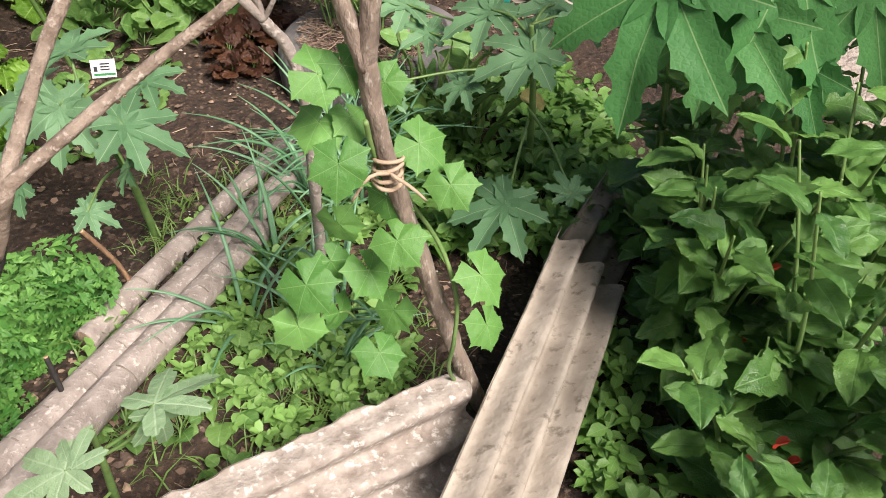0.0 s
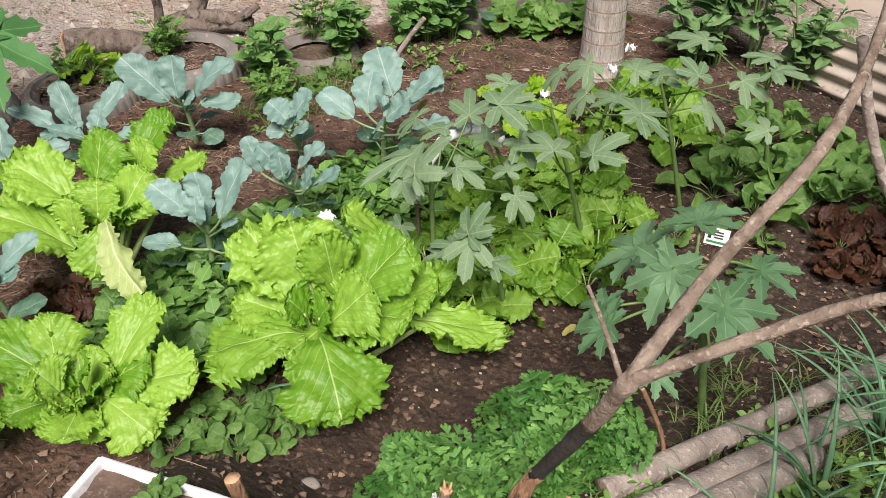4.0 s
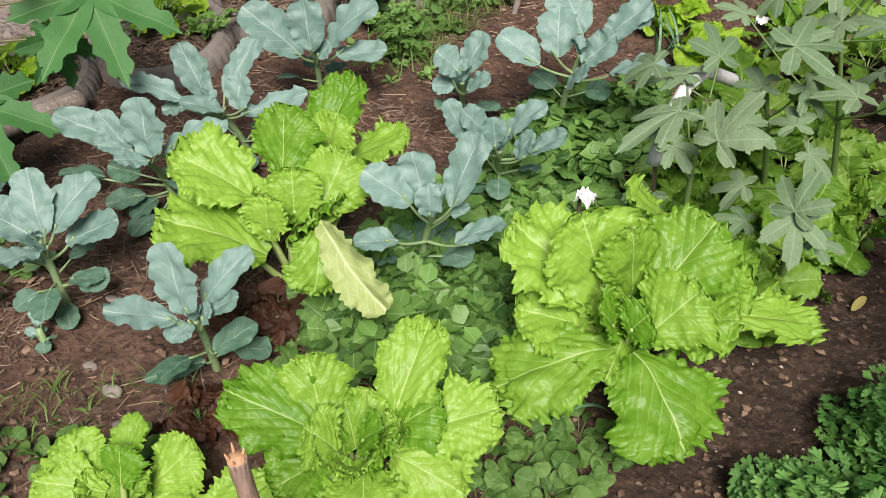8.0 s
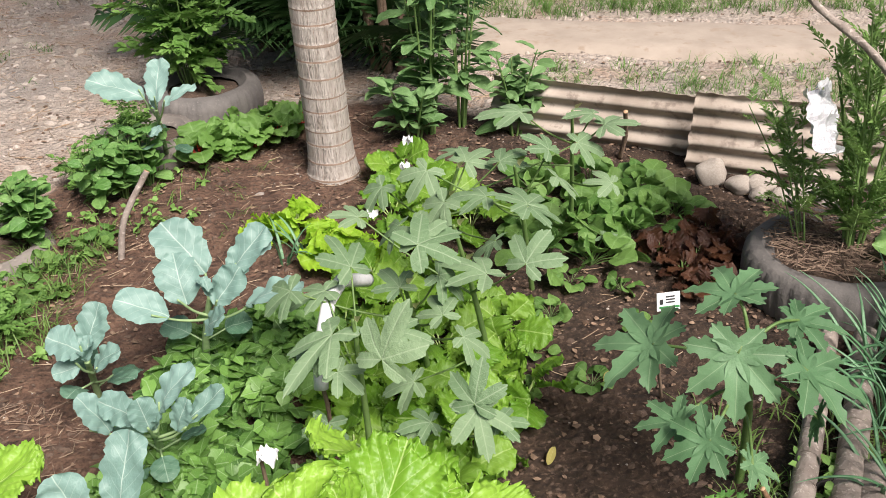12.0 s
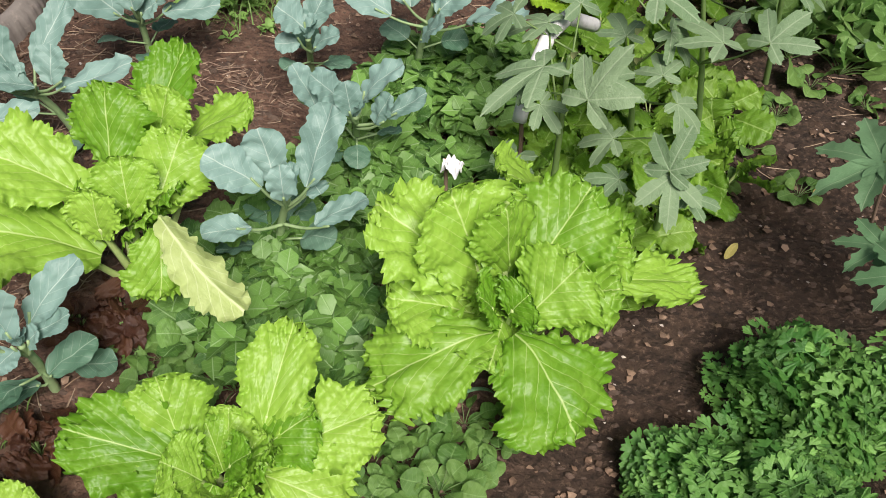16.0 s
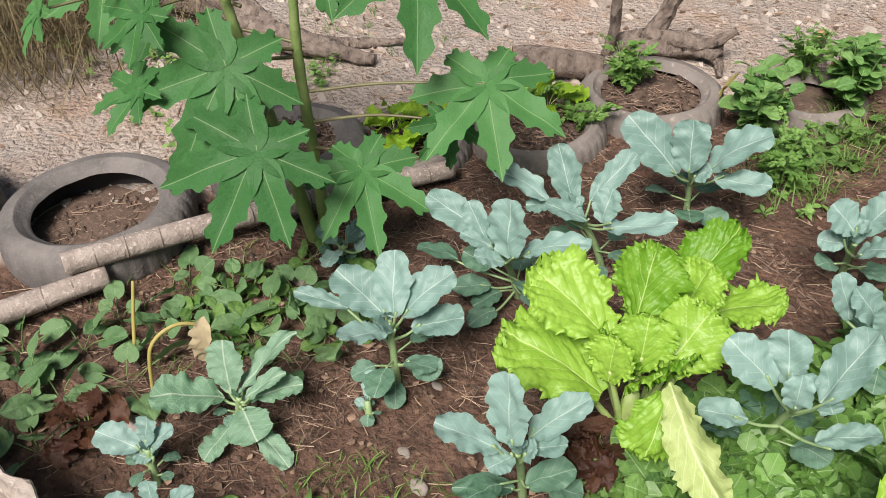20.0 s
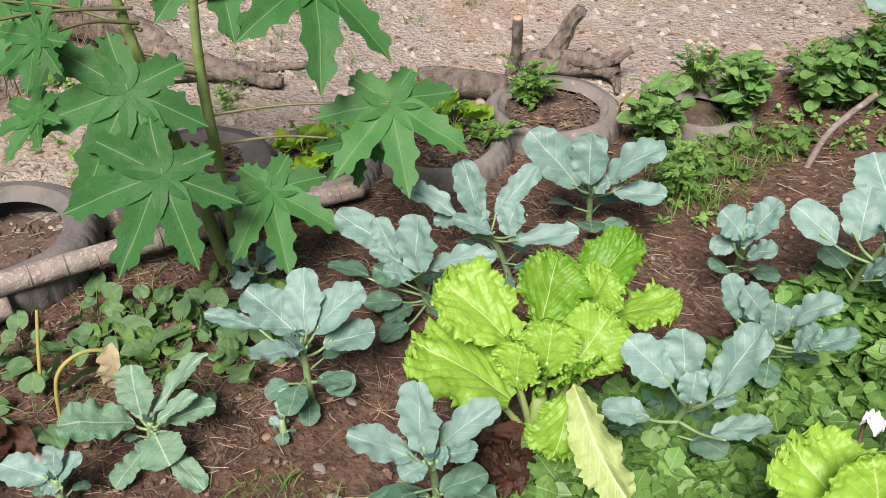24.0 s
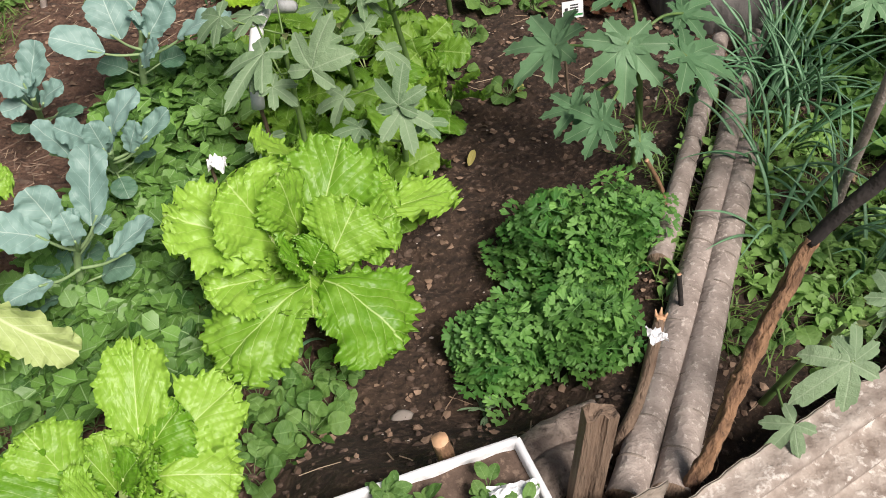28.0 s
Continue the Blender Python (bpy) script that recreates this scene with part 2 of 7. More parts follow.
WOOD = solid("grey_driftwood", (0.115, 0.085, 0.068), (0.30, 0.25, 0.205), 30, 0.9, 1.0, 8, (1, 1, 0.5), c3=(0.045, 0.033, 0.026), spots=36, distance=0.03)
STAKE = solid("brown_sawn_stake", (0.13, 0.085, 0.055), (0.29, 0.21, 0.145), 30, 0.85, 0.8, 6, (3, 3, 0.3))
PEEL = solid("peeled_pinkish_stick", (0.24, 0.155, 0.115), (0.46, 0.34, 0.27), 24, 0.8, 0.7, 6, (2, 2, 0.3), c3=(0.13, 0.08, 0.06), spots=50)
CUT = solid("fresh_cut_wood", (0.50, 0.29, 0.15), (0.62, 0.40, 0.24), 14, 0.75, 0.4)
RUBBER = solid("dusty_tyre_rubber", (0.10, 0.094, 0.088), (0.20, 0.185, 0.17), 9, 0.8, 0.5, 7, None, c3=(0.20, 0.185, 0.165), spots=90)
RUBBER_P = solid("sun_bleached_tyre_rubber", (0.145, 0.128, 0.112), (0.245, 0.22, 0.195), 6, 0.8, 0.5, 6, None, c3=(0.33, 0.29, 0.25), spots=35)
INNER = solid("black_tyre_lining", (0.012, 0.012, 0.012), (0.03, 0.03, 0.03), 10, 0.6, 0.2)
CEMENT = solid("weathered_fibre_cement", (0.23, 0.195, 0.155), (0.39, 0.345, 0.285), 11, 0.9, 0.8, 7, None, c3=(0.15, 0.125, 0.095), spots=38)
CEMENT_P = solid("pale_flaking_fibre_cement", (0.19, 0.15, 0.12), (0.45, 0.40, 0.345), 22, 0.9, 1.0, 8, None, c3=(0.62, 0.58, 0.52), spots=55)
FENCE = solid("grey_corrugated_cement", (0.27, 0.225, 0.18), (0.47, 0.41, 0.345), 4, 0.9, 0.6, 7, None, c3=(0.19, 0.155, 0.125), spots=18)
WHITE = solid("dirty_white_plastic", (0.72, 0.73, 0.73), (0.83, 0.84, 0.84), 9, 0.4, 0.1)
FOIL = solid("crumpled_silver_plastic", (0.66, 0.67, 0.70), (0.88, 0.89, 0.91), 20, 0.28, 0.5, metal=0.55)
TEAL = solid("teal_plastic", (0.01, 0.20, 0.16), (0.03, 0.30, 0.23), 6, 0.4, 0.4)
ROPE = solid("frayed_natural_twine", (0.36, 0.26, 0.17), (0.48, 0.37, 0.26), 40, 0.9, 0.5)
STONE = solid("river_stone", (0.25, 0.215, 0.18), (0.42, 0.375, 0.32), 9, 0.85, 0.5, island=0.5, c3=(0.56, 0.50, 0.43))
INK = solid("dark_print", (0.02, 0.02, 0.02), (0.05, 0.05, 0.05), 30, 0.6, 0.05)
INKG = solid("green_print", (0.03, 0.22, 0.05), (0.05, 0.28, 0.08), 30, 0.6, 0.05)
RED = solid("red_petal", (0.50, 0.015, 0.012), (0.65, 0.04, 0.03), 30, 0.5, 0.1)
CREAM = solid("pale_yellow_bud", (0.60, 0.60, 0.26), (0.72, 0.70, 0.42), 30, 0.5, 0.1)
STRAW = solid("dry_straw", (0.20, 0.125, 0.075), (0.36, 0.26, 0.17), 3, 0.9, 0.2, island=0.6, c3=(0.52, 0.42, 0.30))
MULCH = solid("reddish_dry_mulch", (0.07, 0.042, 0.030), (0.17, 0.112, 0.080), 5, 0.9, 0.2, island=0.6, c3=(0.42, 0.31, 0.22))
CHIP = solid("dry_leaf_litter", (0.06, 0.035, 0.022), (0.17, 0.105, 0.066), 4, 0.9, 0.2, island=0.7, c3=(0.36, 0.25, 0.17))
PEBBLE = solid("pebble_grit", (0.17, 0.135, 0.105), (0.38, 0.32, 0.265), 3, 0.9, 0.2, island=0.8, c3=(0.58, 0.52, 0.46))
TRUNK = solid("pale_palm_bark", (0.33, 0.285, 0.245), (0.56, 0.515, 0.465), 10, 0.9, 1.0, 7, (4.5, 4.5, 0.55), c3=(0.26, 0.21, 0.175), spots=38, distance=0.02)
SCAR = solid("brown_leaf_scar", (0.19, 0.13, 0.095), (0.30, 0.23, 0.175), 18, 0.9, 0.6)
SOIL = solid("dark_potting_soil", (0.05, 0.032, 0.023), (0.125, 0.085, 0.062), 14, 0.95, 1.0, 8, None, c3=(0.23, 0.165, 0.12), spots=70, island=0.2)
HAY = solid("dry_brown_thatch", (0.13, 0.10, 0.05), (0.24, 0.20, 0.10), 5, 0.9, 0.3)

# ---- building blocks ----
RNG = random.Random(7)


def mesh_of(name, verts, faces, mats, uvs=None, smooth=True, idx=None):
    me = bpy.data.meshes.new(name)
    me.from_pydata([tuple(v) for v in verts], [], [tuple(f) for f in faces])
    for m in (mats if isinstance(mats, (list, tuple)) else [mats]):
        me.materials.append(m)
    if smooth:
        me.polygons.foreach_set("use_smooth", [True] * len(me.polygons))
    if idx is not None:
        me.polygons.foreach_set("material_index", idx)
    if uvs is not None:
        lay = me.uv_layers.new(name="UVMap")
        loops = np.empty(len(me.loops), dtype=np.int32)
        me.loops.foreach_get("vertex_index", loops)
        lay.data.foreach_set("uv", np.asarray(uvs, np.float32)[loops].ravel())
    me.update()
    return me


def child(name, me, parent, m=None, label=""):
    ob = new(name, me)
    ob.parent = parent
    if m is not None:
        ob.matrix_basis = m
    return tagged(ob, label)


def thing(name, label, category, at=(0, 0, 0), group="", kind="", me=None):
    ob = new(name, me)
    ob.location = at
    return tagged(ob, label, category, group, kind)


def grid_faces(n, m):
    return [(i * m + j, i * m + j + 1, (i + 1) * m + j + 1, (i + 1) * m + j) for i in range(n - 1) for j in range(m - 1)]


def blade(name, mat, wide=0.4, a=0.8, b=0.6, lobes=0.0, nl=7, teeth=0.0, nt_=18, ruffle=0.0, nr=6, fold=0.15, droop=0.6, nv=20, nu=9, seed=0, notch=0.0, holes=0.0, crease=0.04):
    """A leaf blade of length 1 from the origin along +y, face up; wide: half width; droop: radians it bends along its length."""
    r = random.Random(seed)
    ph = [r.uniform(0, 6.28) for _ in range(8)]
    top = max((v ** a) * ((1 - v) ** b) for v in np.linspace(0.01, 0.99, 99))
    ang = np.linspace(droop / 2, -droop / 2, nv)
    ys, zs = [0.0], [0.0]
    for i in range(1, nv):
        ys.append(ys[-1] + math.cos(ang[i]) / (nv - 1))
        zs.append(zs[-1] + math.sin(ang[i]) / (nv - 1))
    ly = ys[-1]
    verts, uvs = [], []
    for i in range(nv):
        v = i / (nv - 1)
        e = min(max(v, 0.004), 0.996)
        for j in range(nu):
            u = -1 + 2 * j / (nu - 1)
            s = 0 if u < 0 else 1
            h = wide * (e ** a) * ((1 - e) ** b) / top
            h *= 1 + lobes * 2.4 * noise.noise(Vector((nl * v * 1.3, 5 * s + ph[2], seed)))
            if abs(u) > 0.9:
                h *= 1 + teeth * 1.6 * noise.noise(Vector((nt_ * v * 1.1, 3 * s + ph[3], seed + 2))) + teeth * 0.6 * ((nt_ * v * 0.9 + ph[s]) % 1 - 0.4)
            x = u * h
            z = fold * abs(x) + ruffle * (abs(u) ** 2.2) * (2.2 * noise.noise(Vector((nr * v, 7 * s + ph[0], seed))) + 1.5 * noise.noise(Vector((nr * 2.7 * v, 7 * s + ph[1], seed + 9)))) * min(1, 3 * v + 0.2)
            z += crease * noise.noise(Vector((x * 5, v * 5, seed + 3)))
            z += 0.02 * math.sin(9 * v + 5 * u + ph[6])
            yb = ys[i] - notch * wide * max(0, 1 - v * 3) * abs(u) ** 1.3
            verts.append((x, (yb - math.sin(ang[i]) * z) / ly, zs[i] + math.cos(ang[i]) * z))
            uvs.append((abs(x), v))
    faces = grid_faces(nv, nu)
    if holes:
        faces = [f for f in faces if r.random() > holes]
    return mesh_of(name, verts, faces, mat, uvs)


def palmate(name, mat, lobes, profile, sag=0.25, wobble=0.03, seed=0, rings=7, sub=12, limit=150, fold=0.10):
    """A palm-shaped leaf about the origin, its middle lobe 1 long along +y. lobes: (degrees, length); profile: (share of half the gap, share of length)."""
    r = random.Random(seed)
    lobes = sorted(lobes)
    angs = [l[0] for l in lobes]
    edge = []
    bounds = [-limit] + [(angs[i] + angs[i + 1]) / 2 for i in range(len(angs) - 1)] + [limit]
    px, py = [p[0] for p in profile], [p[1] for p in profile]
    for i, (a0, ln) in enumerate(lobes):
        ln *= r.uniform(0.92, 1.06)
        for lo, hi, flip in ((bounds[i], a0, True), (a0, bounds[i + 1], False)):
            for k in range(sub):
                s = k / sub
                th = lo + (hi - lo) * s
                d = (1 - s) if flip else s
                edge.append((th, ln * float(np.interp(d, px, py)) * r.uniform(0.97, 1.03), a0))
    edge.append((limit, lobes[-1][1] * py[-1], angs[-1]))
    n = len(edge)
    verts, uvs = [(0, 0, 0)], [(0, 0)]
    p1, p2 = r.uniform(0, 6), r.uniform(0, 6)
    for q in range(1, rings + 1):
        f = q / rings
        for th, rad, a0 in edge:
            rr = rad * f
            t = radians(th)
            z = -sag * rr * rr + wobble * rr * (math.sin(2 * t + p1) + 0.5 * math.sin(5 * t + p2)) + 0.03 * noise.noise(Vector((math.sin(t) * rr * 4, math.cos(t) * rr * 4, p1))) + fold * abs(rr * math.sin(radians(th - a0)))
            verts.append((math.sin(t) * rr, math.cos(t) * rr, z))
            uvs.append((abs(rr * math.sin(radians(th - a0))), rr))
    faces = [(0, 1 + k + 1, 1 + k) for k in range(n - 1)]
    for q in range(rings - 1):
        o = 1 + q * n
        faces += [(o + k, o + k + 1, o + n + k + 1, o + n + k) for k in range(n - 1)]
    return mesh_of(name, verts, faces, mat, uvs)


def tube(name, pts, radii, mat, sides=8, rough=0.0, seed=0, caps=True, capmat=None, rings=None):
    """A round limb through pts with its radii; rough: uneven skin; rings: (every metres, swell)."""
    r = random.Random(seed)
    pts = [Vector(p) for p in pts]
    fine, fr = [], []
    for i in range(len(pts) - 1):
        k = max(2, int((pts[i + 1] - pts[i]).length / max(0.012, radii[i] * 0.9)))
        k = min(k, 26)
        for q in range(k):
            s = q / k
            p0, p3 = pts[max(0, i - 1)], pts[min(len(pts) - 1, i + 2)]
            p1_, p2_ = pts[i], pts[i + 1]
            c = 0.5 * ((2 * p1_) + (p2_ - p0) * s + (2 * p0 - 5 * p1_ + 4 * p2_ - p3) * s * s + (3 * p1_ - p0 - 3 * p2_ + p3) * s ** 3)
            fine.append(c)
            fr.append(radii[i] + (radii[i + 1] - radii[i]) * s)
    fine.append(pts[-1])
    fr.append(radii[-1])
    verts, uvs = [], []
    far = 0.0
    side = None
    for i, p in enumerate(fine):
        d = (fine[min(i + 1, len(fine) - 1)] - fine[max(i - 1, 0)]).normalized()
        if i:
            far += (p - fine[i - 1]).length
        side = d.orthogonal().normalized() if side is None else (side - d * side.dot(d)).normalized()
        up = d.cross(side)
        swell = 1.0
        if rings:
            w = (far % rings[0]) / rings[0]
            swell += rings[1] * max(0, 1 - abs(w - 0.5) * 9)
        for k in range(sides):
            a = 6.2832 * k / sides
            rad = fr[i] * swell * (1 + rough * (1.4 * noise.noise(Vector((math.cos(a) * 1.3 + seed, math.sin(a) * 1.3, far * 0.22 / max(fr[i], 0.004)))) + 0.7 * noise.noise(Vector((math.cos(a) * 4 + seed, math.sin(a) * 4, far * 0.5 / max(fr[i], 0.004)))) + 0.25 * r.uniform(-1, 1)))
            verts.append(p + side * math.cos(a) * rad + up * math.sin(a) * rad)
            uvs.append((0.3, far))
    n = len(fine)
    faces = [(i * sides + k, i * sides + (k + 1) % sides, (i + 1) * sides + (k + 1) % sides, (i + 1) * sides + k) for i in range(n - 1) for k in range(sides)]
    idx = [0] * len(faces)
    if caps:
        verts += [fine[0], fine[-1]]
        uvs += [(0.3, 0), (0.3, 1)]
        a, b, o = n * sides, n * sides + 1, (n - 1) * sides
        faces += [(a, (k + 1) % sides, k) for k in range(sides)] + [(b, o + k, o + (k + 1) % sides) for k in range(sides)]
        idx += [1 if capmat else 0] * (2 * sides)
    return mesh_of(name, verts, faces, [mat] + ([capmat] if capmat else []), uvs, True, idx)


def rock(name, mat, seed, sub=2, flat=0.7):
    bm = bmesh.new()
    bmesh.ops.create_icosphere(bm, subdivisions=sub, radius=1)
    for v in bm.verts:
        n = noise.noise(v.co * 1.1 + Vector((seed * 3.1, seed, 0)))
        v.co *= 1 + 0.35 * n
        v.co.z *= flat
    me = bpy.data.meshes.new(name)
    bm.to_mesh(me)
    bm.free()
    me.materials.append(mat)
    me.polygons.foreach_set("use_smooth", [True] * len(me.polygons))
    return me


def place_leaf(p0, p1, width, twist=0.0, face=(0, 0, 1)):
    """The pose of a unit blade that runs from p0 to p1, its face towards the sky; width: full width over the blade's own."""
    p0, p1 = Vector(p0), Vector(p1)
    y = p1 - p0
    ln = max(y.length, 1e-4)
    y.normalize()
    n = Vector(face)
    n = n - y * n.dot(y)
    if n.length < 0.05:
        n = y.orthogonal()
    n.normalize()
    x = y.cross(n)
    m = Matrix((x, y, n)).transposed().to_4x4() @ Matrix.Rotation(twist, 4, "Y")
    return Matrix.Translation(p0) @ m @ Matrix.Diagonal((width, ln, (width + ln) / 2, 1))


def link_tube(name, a, b, r0, r1, mat, parent, sag=0.0, label="", bow=(0, 0, 0), sides=6):
    a, b = Vector(a), Vector(b)
    mid = (a + b) / 2 + Vector((0, 0, -sag)) + Vector(bow)
    return child(name, tube(name, [a, mid, b], [r0, (r0 + r1) / 2, r1], mat, sides), parent, None, label)

# ---- ground ----
def axis(lo, hi, step, far):
    inner = list(np.arange(lo, hi, step))
    out, d = [], step
    x = hi
    while x < far:
        d *= 1.35
        x += d
        out.append(x)
    left, d, x = [], step, lo
    while x > -far:
        d *= 1.35
        x -= d
        left.append(x)
    return np.array(left[::-1] + inner + out)


BORDER = [(1.9, -0.15), (1.2, -0.1), (0.5, -0.22), (-0.1, -0.3), (-0.8, -0.42), (-1.5, -0.62), (-2.2, -0.6), (-2.25, -0.2), (-2.15, 0.5), (-1.95, 1.1), (-1.72, 1.6), (-1.5, 2.05), (-1.25, 2.5), (-1.1, 3.0), (-0.85, 3.45), (-0.5, 3.75), (0.3, 3.8), (0.75, 3.45), (1.45, 3.12), (2.2, 2.75), (3.1, 2.3), (3.2, 1.4), (3.0, 0.5), (2.5, 0.0)]


def inside_by(x, y):
    """How far a place lies inside the planted bed, in metres (negative outside)."""
    best, odd = 1e9, False
    n = len(BORDER)
    for i in range(n):
        (x0, y0), (x1, y1) = BORDER[i], BORDER[(i + 1) % n]
        s = max(0, min(1, ((x - x0) * (x1 - x0) + (y - y0) * (y1 - y0)) / ((x1 - x0) ** 2 + (y1 - y0) ** 2)))
        best = min(best, math.hypot(x - x0 - s * (x1 - x0), y - y0 - s * (y1 - y0)))
        if (y0 > y) != (y1 > y) and x < (x1 - x0) * (y - y0) / (y1 - y0) + x0:
            odd = not odd
    return best if odd else -best


def bank(x, y):
    """The low bank along the near edge of the bed and under the poles on its right."""
    front = 0.20 * ease((0.70 - y) / 0.30) * ease((x + 0.05) / 0.3) * ease((0.85 - x) / 0.2)
    along = ((x - 0.72) * 0.77 + (y - 0.37) * 1.39) / 2.525
    aside = ((y - 0.37) * 0.77 - (x - 0.72) * 1.39) / 1.589
    crest = 0.145 - 0.085 * max(0.0, min(1.0, along))
    side = crest * ease((0.34 - aside) / 0.30) if aside > 0 else crest * (1 - 0.5 * ease(-aside / 0.4))
    side *= ease((along + 0.12) / 0.12) * ease((1.35 - along) / 0.4)
    ahead = y - (0.03 + (0.454 if x > 0.66 else 0.2) * (x - 0.66))
    return max(front, side) * ease(ahead / 0.24)


def ease(s):
    s = max(0.0, min(1.0, s))
    return s * s * (3 - 2 * s)


def height(x, y):
    return level(x, y) + bank(x, y)


def level(x, y):
    d = inside_by(x, y)
    soft = max(0.0, min(1.0, d * 6 + 0.5))
    v = Vector((x, y, 0))
    h = 0.018 * noise.noise(v * 2.2) + soft * (0.014 * noise.noise(v * 9) + 0.012 * noise.noise(v * 21) + 0.006 * abs(noise.noise(v * 47))) + 0.004 * noise.noise(v * 31)
    return h


def build_ground():
    xs, ys = axis(-2.6, 2.6, 0.021, 400), axis(-0.5, 4.0, 0.021, 400)
    verts, soil, moist = [], [], []
    for x in xs:
        for y in ys:
            near = -4 < x < 4 and -1.5 < y < 6
            d = inside_by(x, y) if near else -3.0
            verts.append((x, y, height(x, y) if near else 0.0))
            soil.append(max(0.0, min(1.0, 0.5 + d * 4)))
            moist.append(max(0.0, min(1.0, (x - 0.15 - 0.12 * (y - 1)) * 1.1 + 0.5)))
    n, m = len(xs), len(ys)
    faces = [(f[0], f[3], f[2], f[1]) for f in grid_faces(n, m)]
    mat, nt, p = material("garden_ground", 0.95)
    at1 = nt.nodes.new("ShaderNodeAttribute")
    at1.attribute_name = "soil"
    at2 = nt.nodes.new("ShaderNodeAttribute")
    at2.attribute_name = "moist"
    big, mid, fine = noise_of(nt, 2.3, 5), noise_of(nt, 14, 6, 0.65), noise_of(nt, 70, 5, 0.7)
    grit = nt.nodes.new("ShaderNodeTexVoronoi")
    grit.inputs["Scale"].default_value = 42
    tcg = nt.nodes.new("ShaderNodeTexCoord")
    nt.links.new(tcg.outputs["Object"], grit.inputs["Vector"])
    red = blend(nt, spread(nt, mid, 0.34, 0.66), (0.075, 0.040, 0.026), (0.20, 0.117, 0.077))
    dark = blend(nt, spread(nt, mid, 0.3, 0.7), (0.028, 0.017, 0.010), (0.082, 0.05, 0.031))
    wet = calc(nt, "ADD", at2.outputs["Fac"], calc(nt, "MULTIPLY", calc(nt, "SUBTRACT", big, 0.5), 0.9))
    earth = blend(nt, spread(nt, wet, 0.35, 0.65), red, dark)
    earth = blend(nt, spread(nt, fine, 0.54, 0.70, 0, 0.6), earth, (0.27, 0.18, 0.125))
    earth = blend(nt, spread(nt, fine, 0.30, 0.44, 0.7, 0), earth, (0.022, 0.013, 0.009))
    crumb = spread(nt, grit.outputs["Distance"], 0.15, 0.6, 1, 0)
    path = blend(nt, spread(nt, mid, 0.3, 0.7), (0.40, 0.33, 0.27), (0.60, 0.515, 0.435))
    path = blend(nt, spread(nt, big, 0.48, 0.64, 0, 0.75), path, (0.46, 0.325, 0.235))
    path = blend(nt, spread(nt, noise_of(nt, 0.9, 5), 0.52, 0.66, 0, 0.6), path, (0.36, 0.33, 0.30))
    path = blend(nt, spread(nt, grit.outputs["Distance"], 0.0, 0.35, 0.75, 0), path, (0.50, 0.46, 0.41))
    path = blend(nt, spread(nt, fine, 0.5, 0.75, 0, 0.55), path, (0.19, 0.15, 0.115))
    edge = calc(nt, "ADD", at1.outputs["Fac"], calc(nt, "MULTIPLY", calc(nt, "SUBTRACT", mid, 0.5), 0.7))
    nt.links.new(blend(nt, spread(nt, edge, 0.35, 0.65), path, earth), p.inputs["Base Color"])
    bump(nt, p, calc(nt, "ADD", calc(nt, "MULTIPLY", mid, 1.2), calc(nt, "ADD", fine, calc(nt, "MULTIPLY", crumb, 0.5))), 1.0, 0.02)
    me = mesh_of("ground", verts, faces, mat)
    for name, vals in (("soil", soil), ("moist", moist)):
        me.attributes.new(name, "FLOAT", "POINT").data.foreach_set("value", vals)
    tagged(new("ground", me), "reddish brown garden soil with a gravel yard around it", "ground", kind="structure")


build_ground()


def litter(name, label, cat, mat, spots, make):
    """Countless small pieces in one mesh."""
    V, Fc = [], []
    for x, y in spots:
        v, f = make(x, y)
        o = len(V)
        V += v
        Fc += [tuple(i + o for i in q) for q in f]
    tagged(new(name, mesh_of(name, V, Fc, mat, None, False)), label, cat, kind="stuff")


def straw_piece(lo, hi, w):
    def make(x, y):
        a, l, z = RNG.uniform(0, 6.28), RNG.uniform(lo, hi), height(x, y)
        d, s = Vector((math.cos(a), math.sin(a), RNG.uniform(-0.1, 0.15))), Vector((-math.sin(a), math.cos(a), 0)) * w * RNG.uniform(0.6, 1.4)
        c = Vector((x, y, z + w * 1.2))
        k = s * RNG.uniform(-4, 4)
        t = Vector((0, 0, w))
        v = []
        for q, o in ((-0.5, 0), (0, 1), (0.5, 0)):
            b = c + d * l * q + k * o
            v += [b - s, b + s, b + t * 1.6]
        f = []
        for i in (0, 3):
            f += [(i, i + 3, i + 5, i + 2), (i + 1, i + 2, i + 5, i + 4), (i, i + 1, i + 4, i + 3)]
        return v, f
    return make


def chip_piece(lo, hi, lift=0.3):
    def make(x, y):
        r, a, z = RNG.uniform(lo, hi), RNG.uniform(0, 6.28), height(x, y) + 0.003
        pts = []
        n = 5
        for k in range(n):
            q = a + 6.28 * k / n
            rr = r * RNG.uniform(0.55, 1.2) * (1.0 if k % 2 else 0.75)
            pts.append(Vector((x + math.cos(q) * rr, y + math.sin(q) * rr, z + RNG.uniform(0, lift) * r)))
        top = Vector((x, y, z + r * lift * RNG.uniform(0.4, 1.2)))
        return pts + [top], [(k, (k + 1) % n, n) for k in range(n)]
    return make


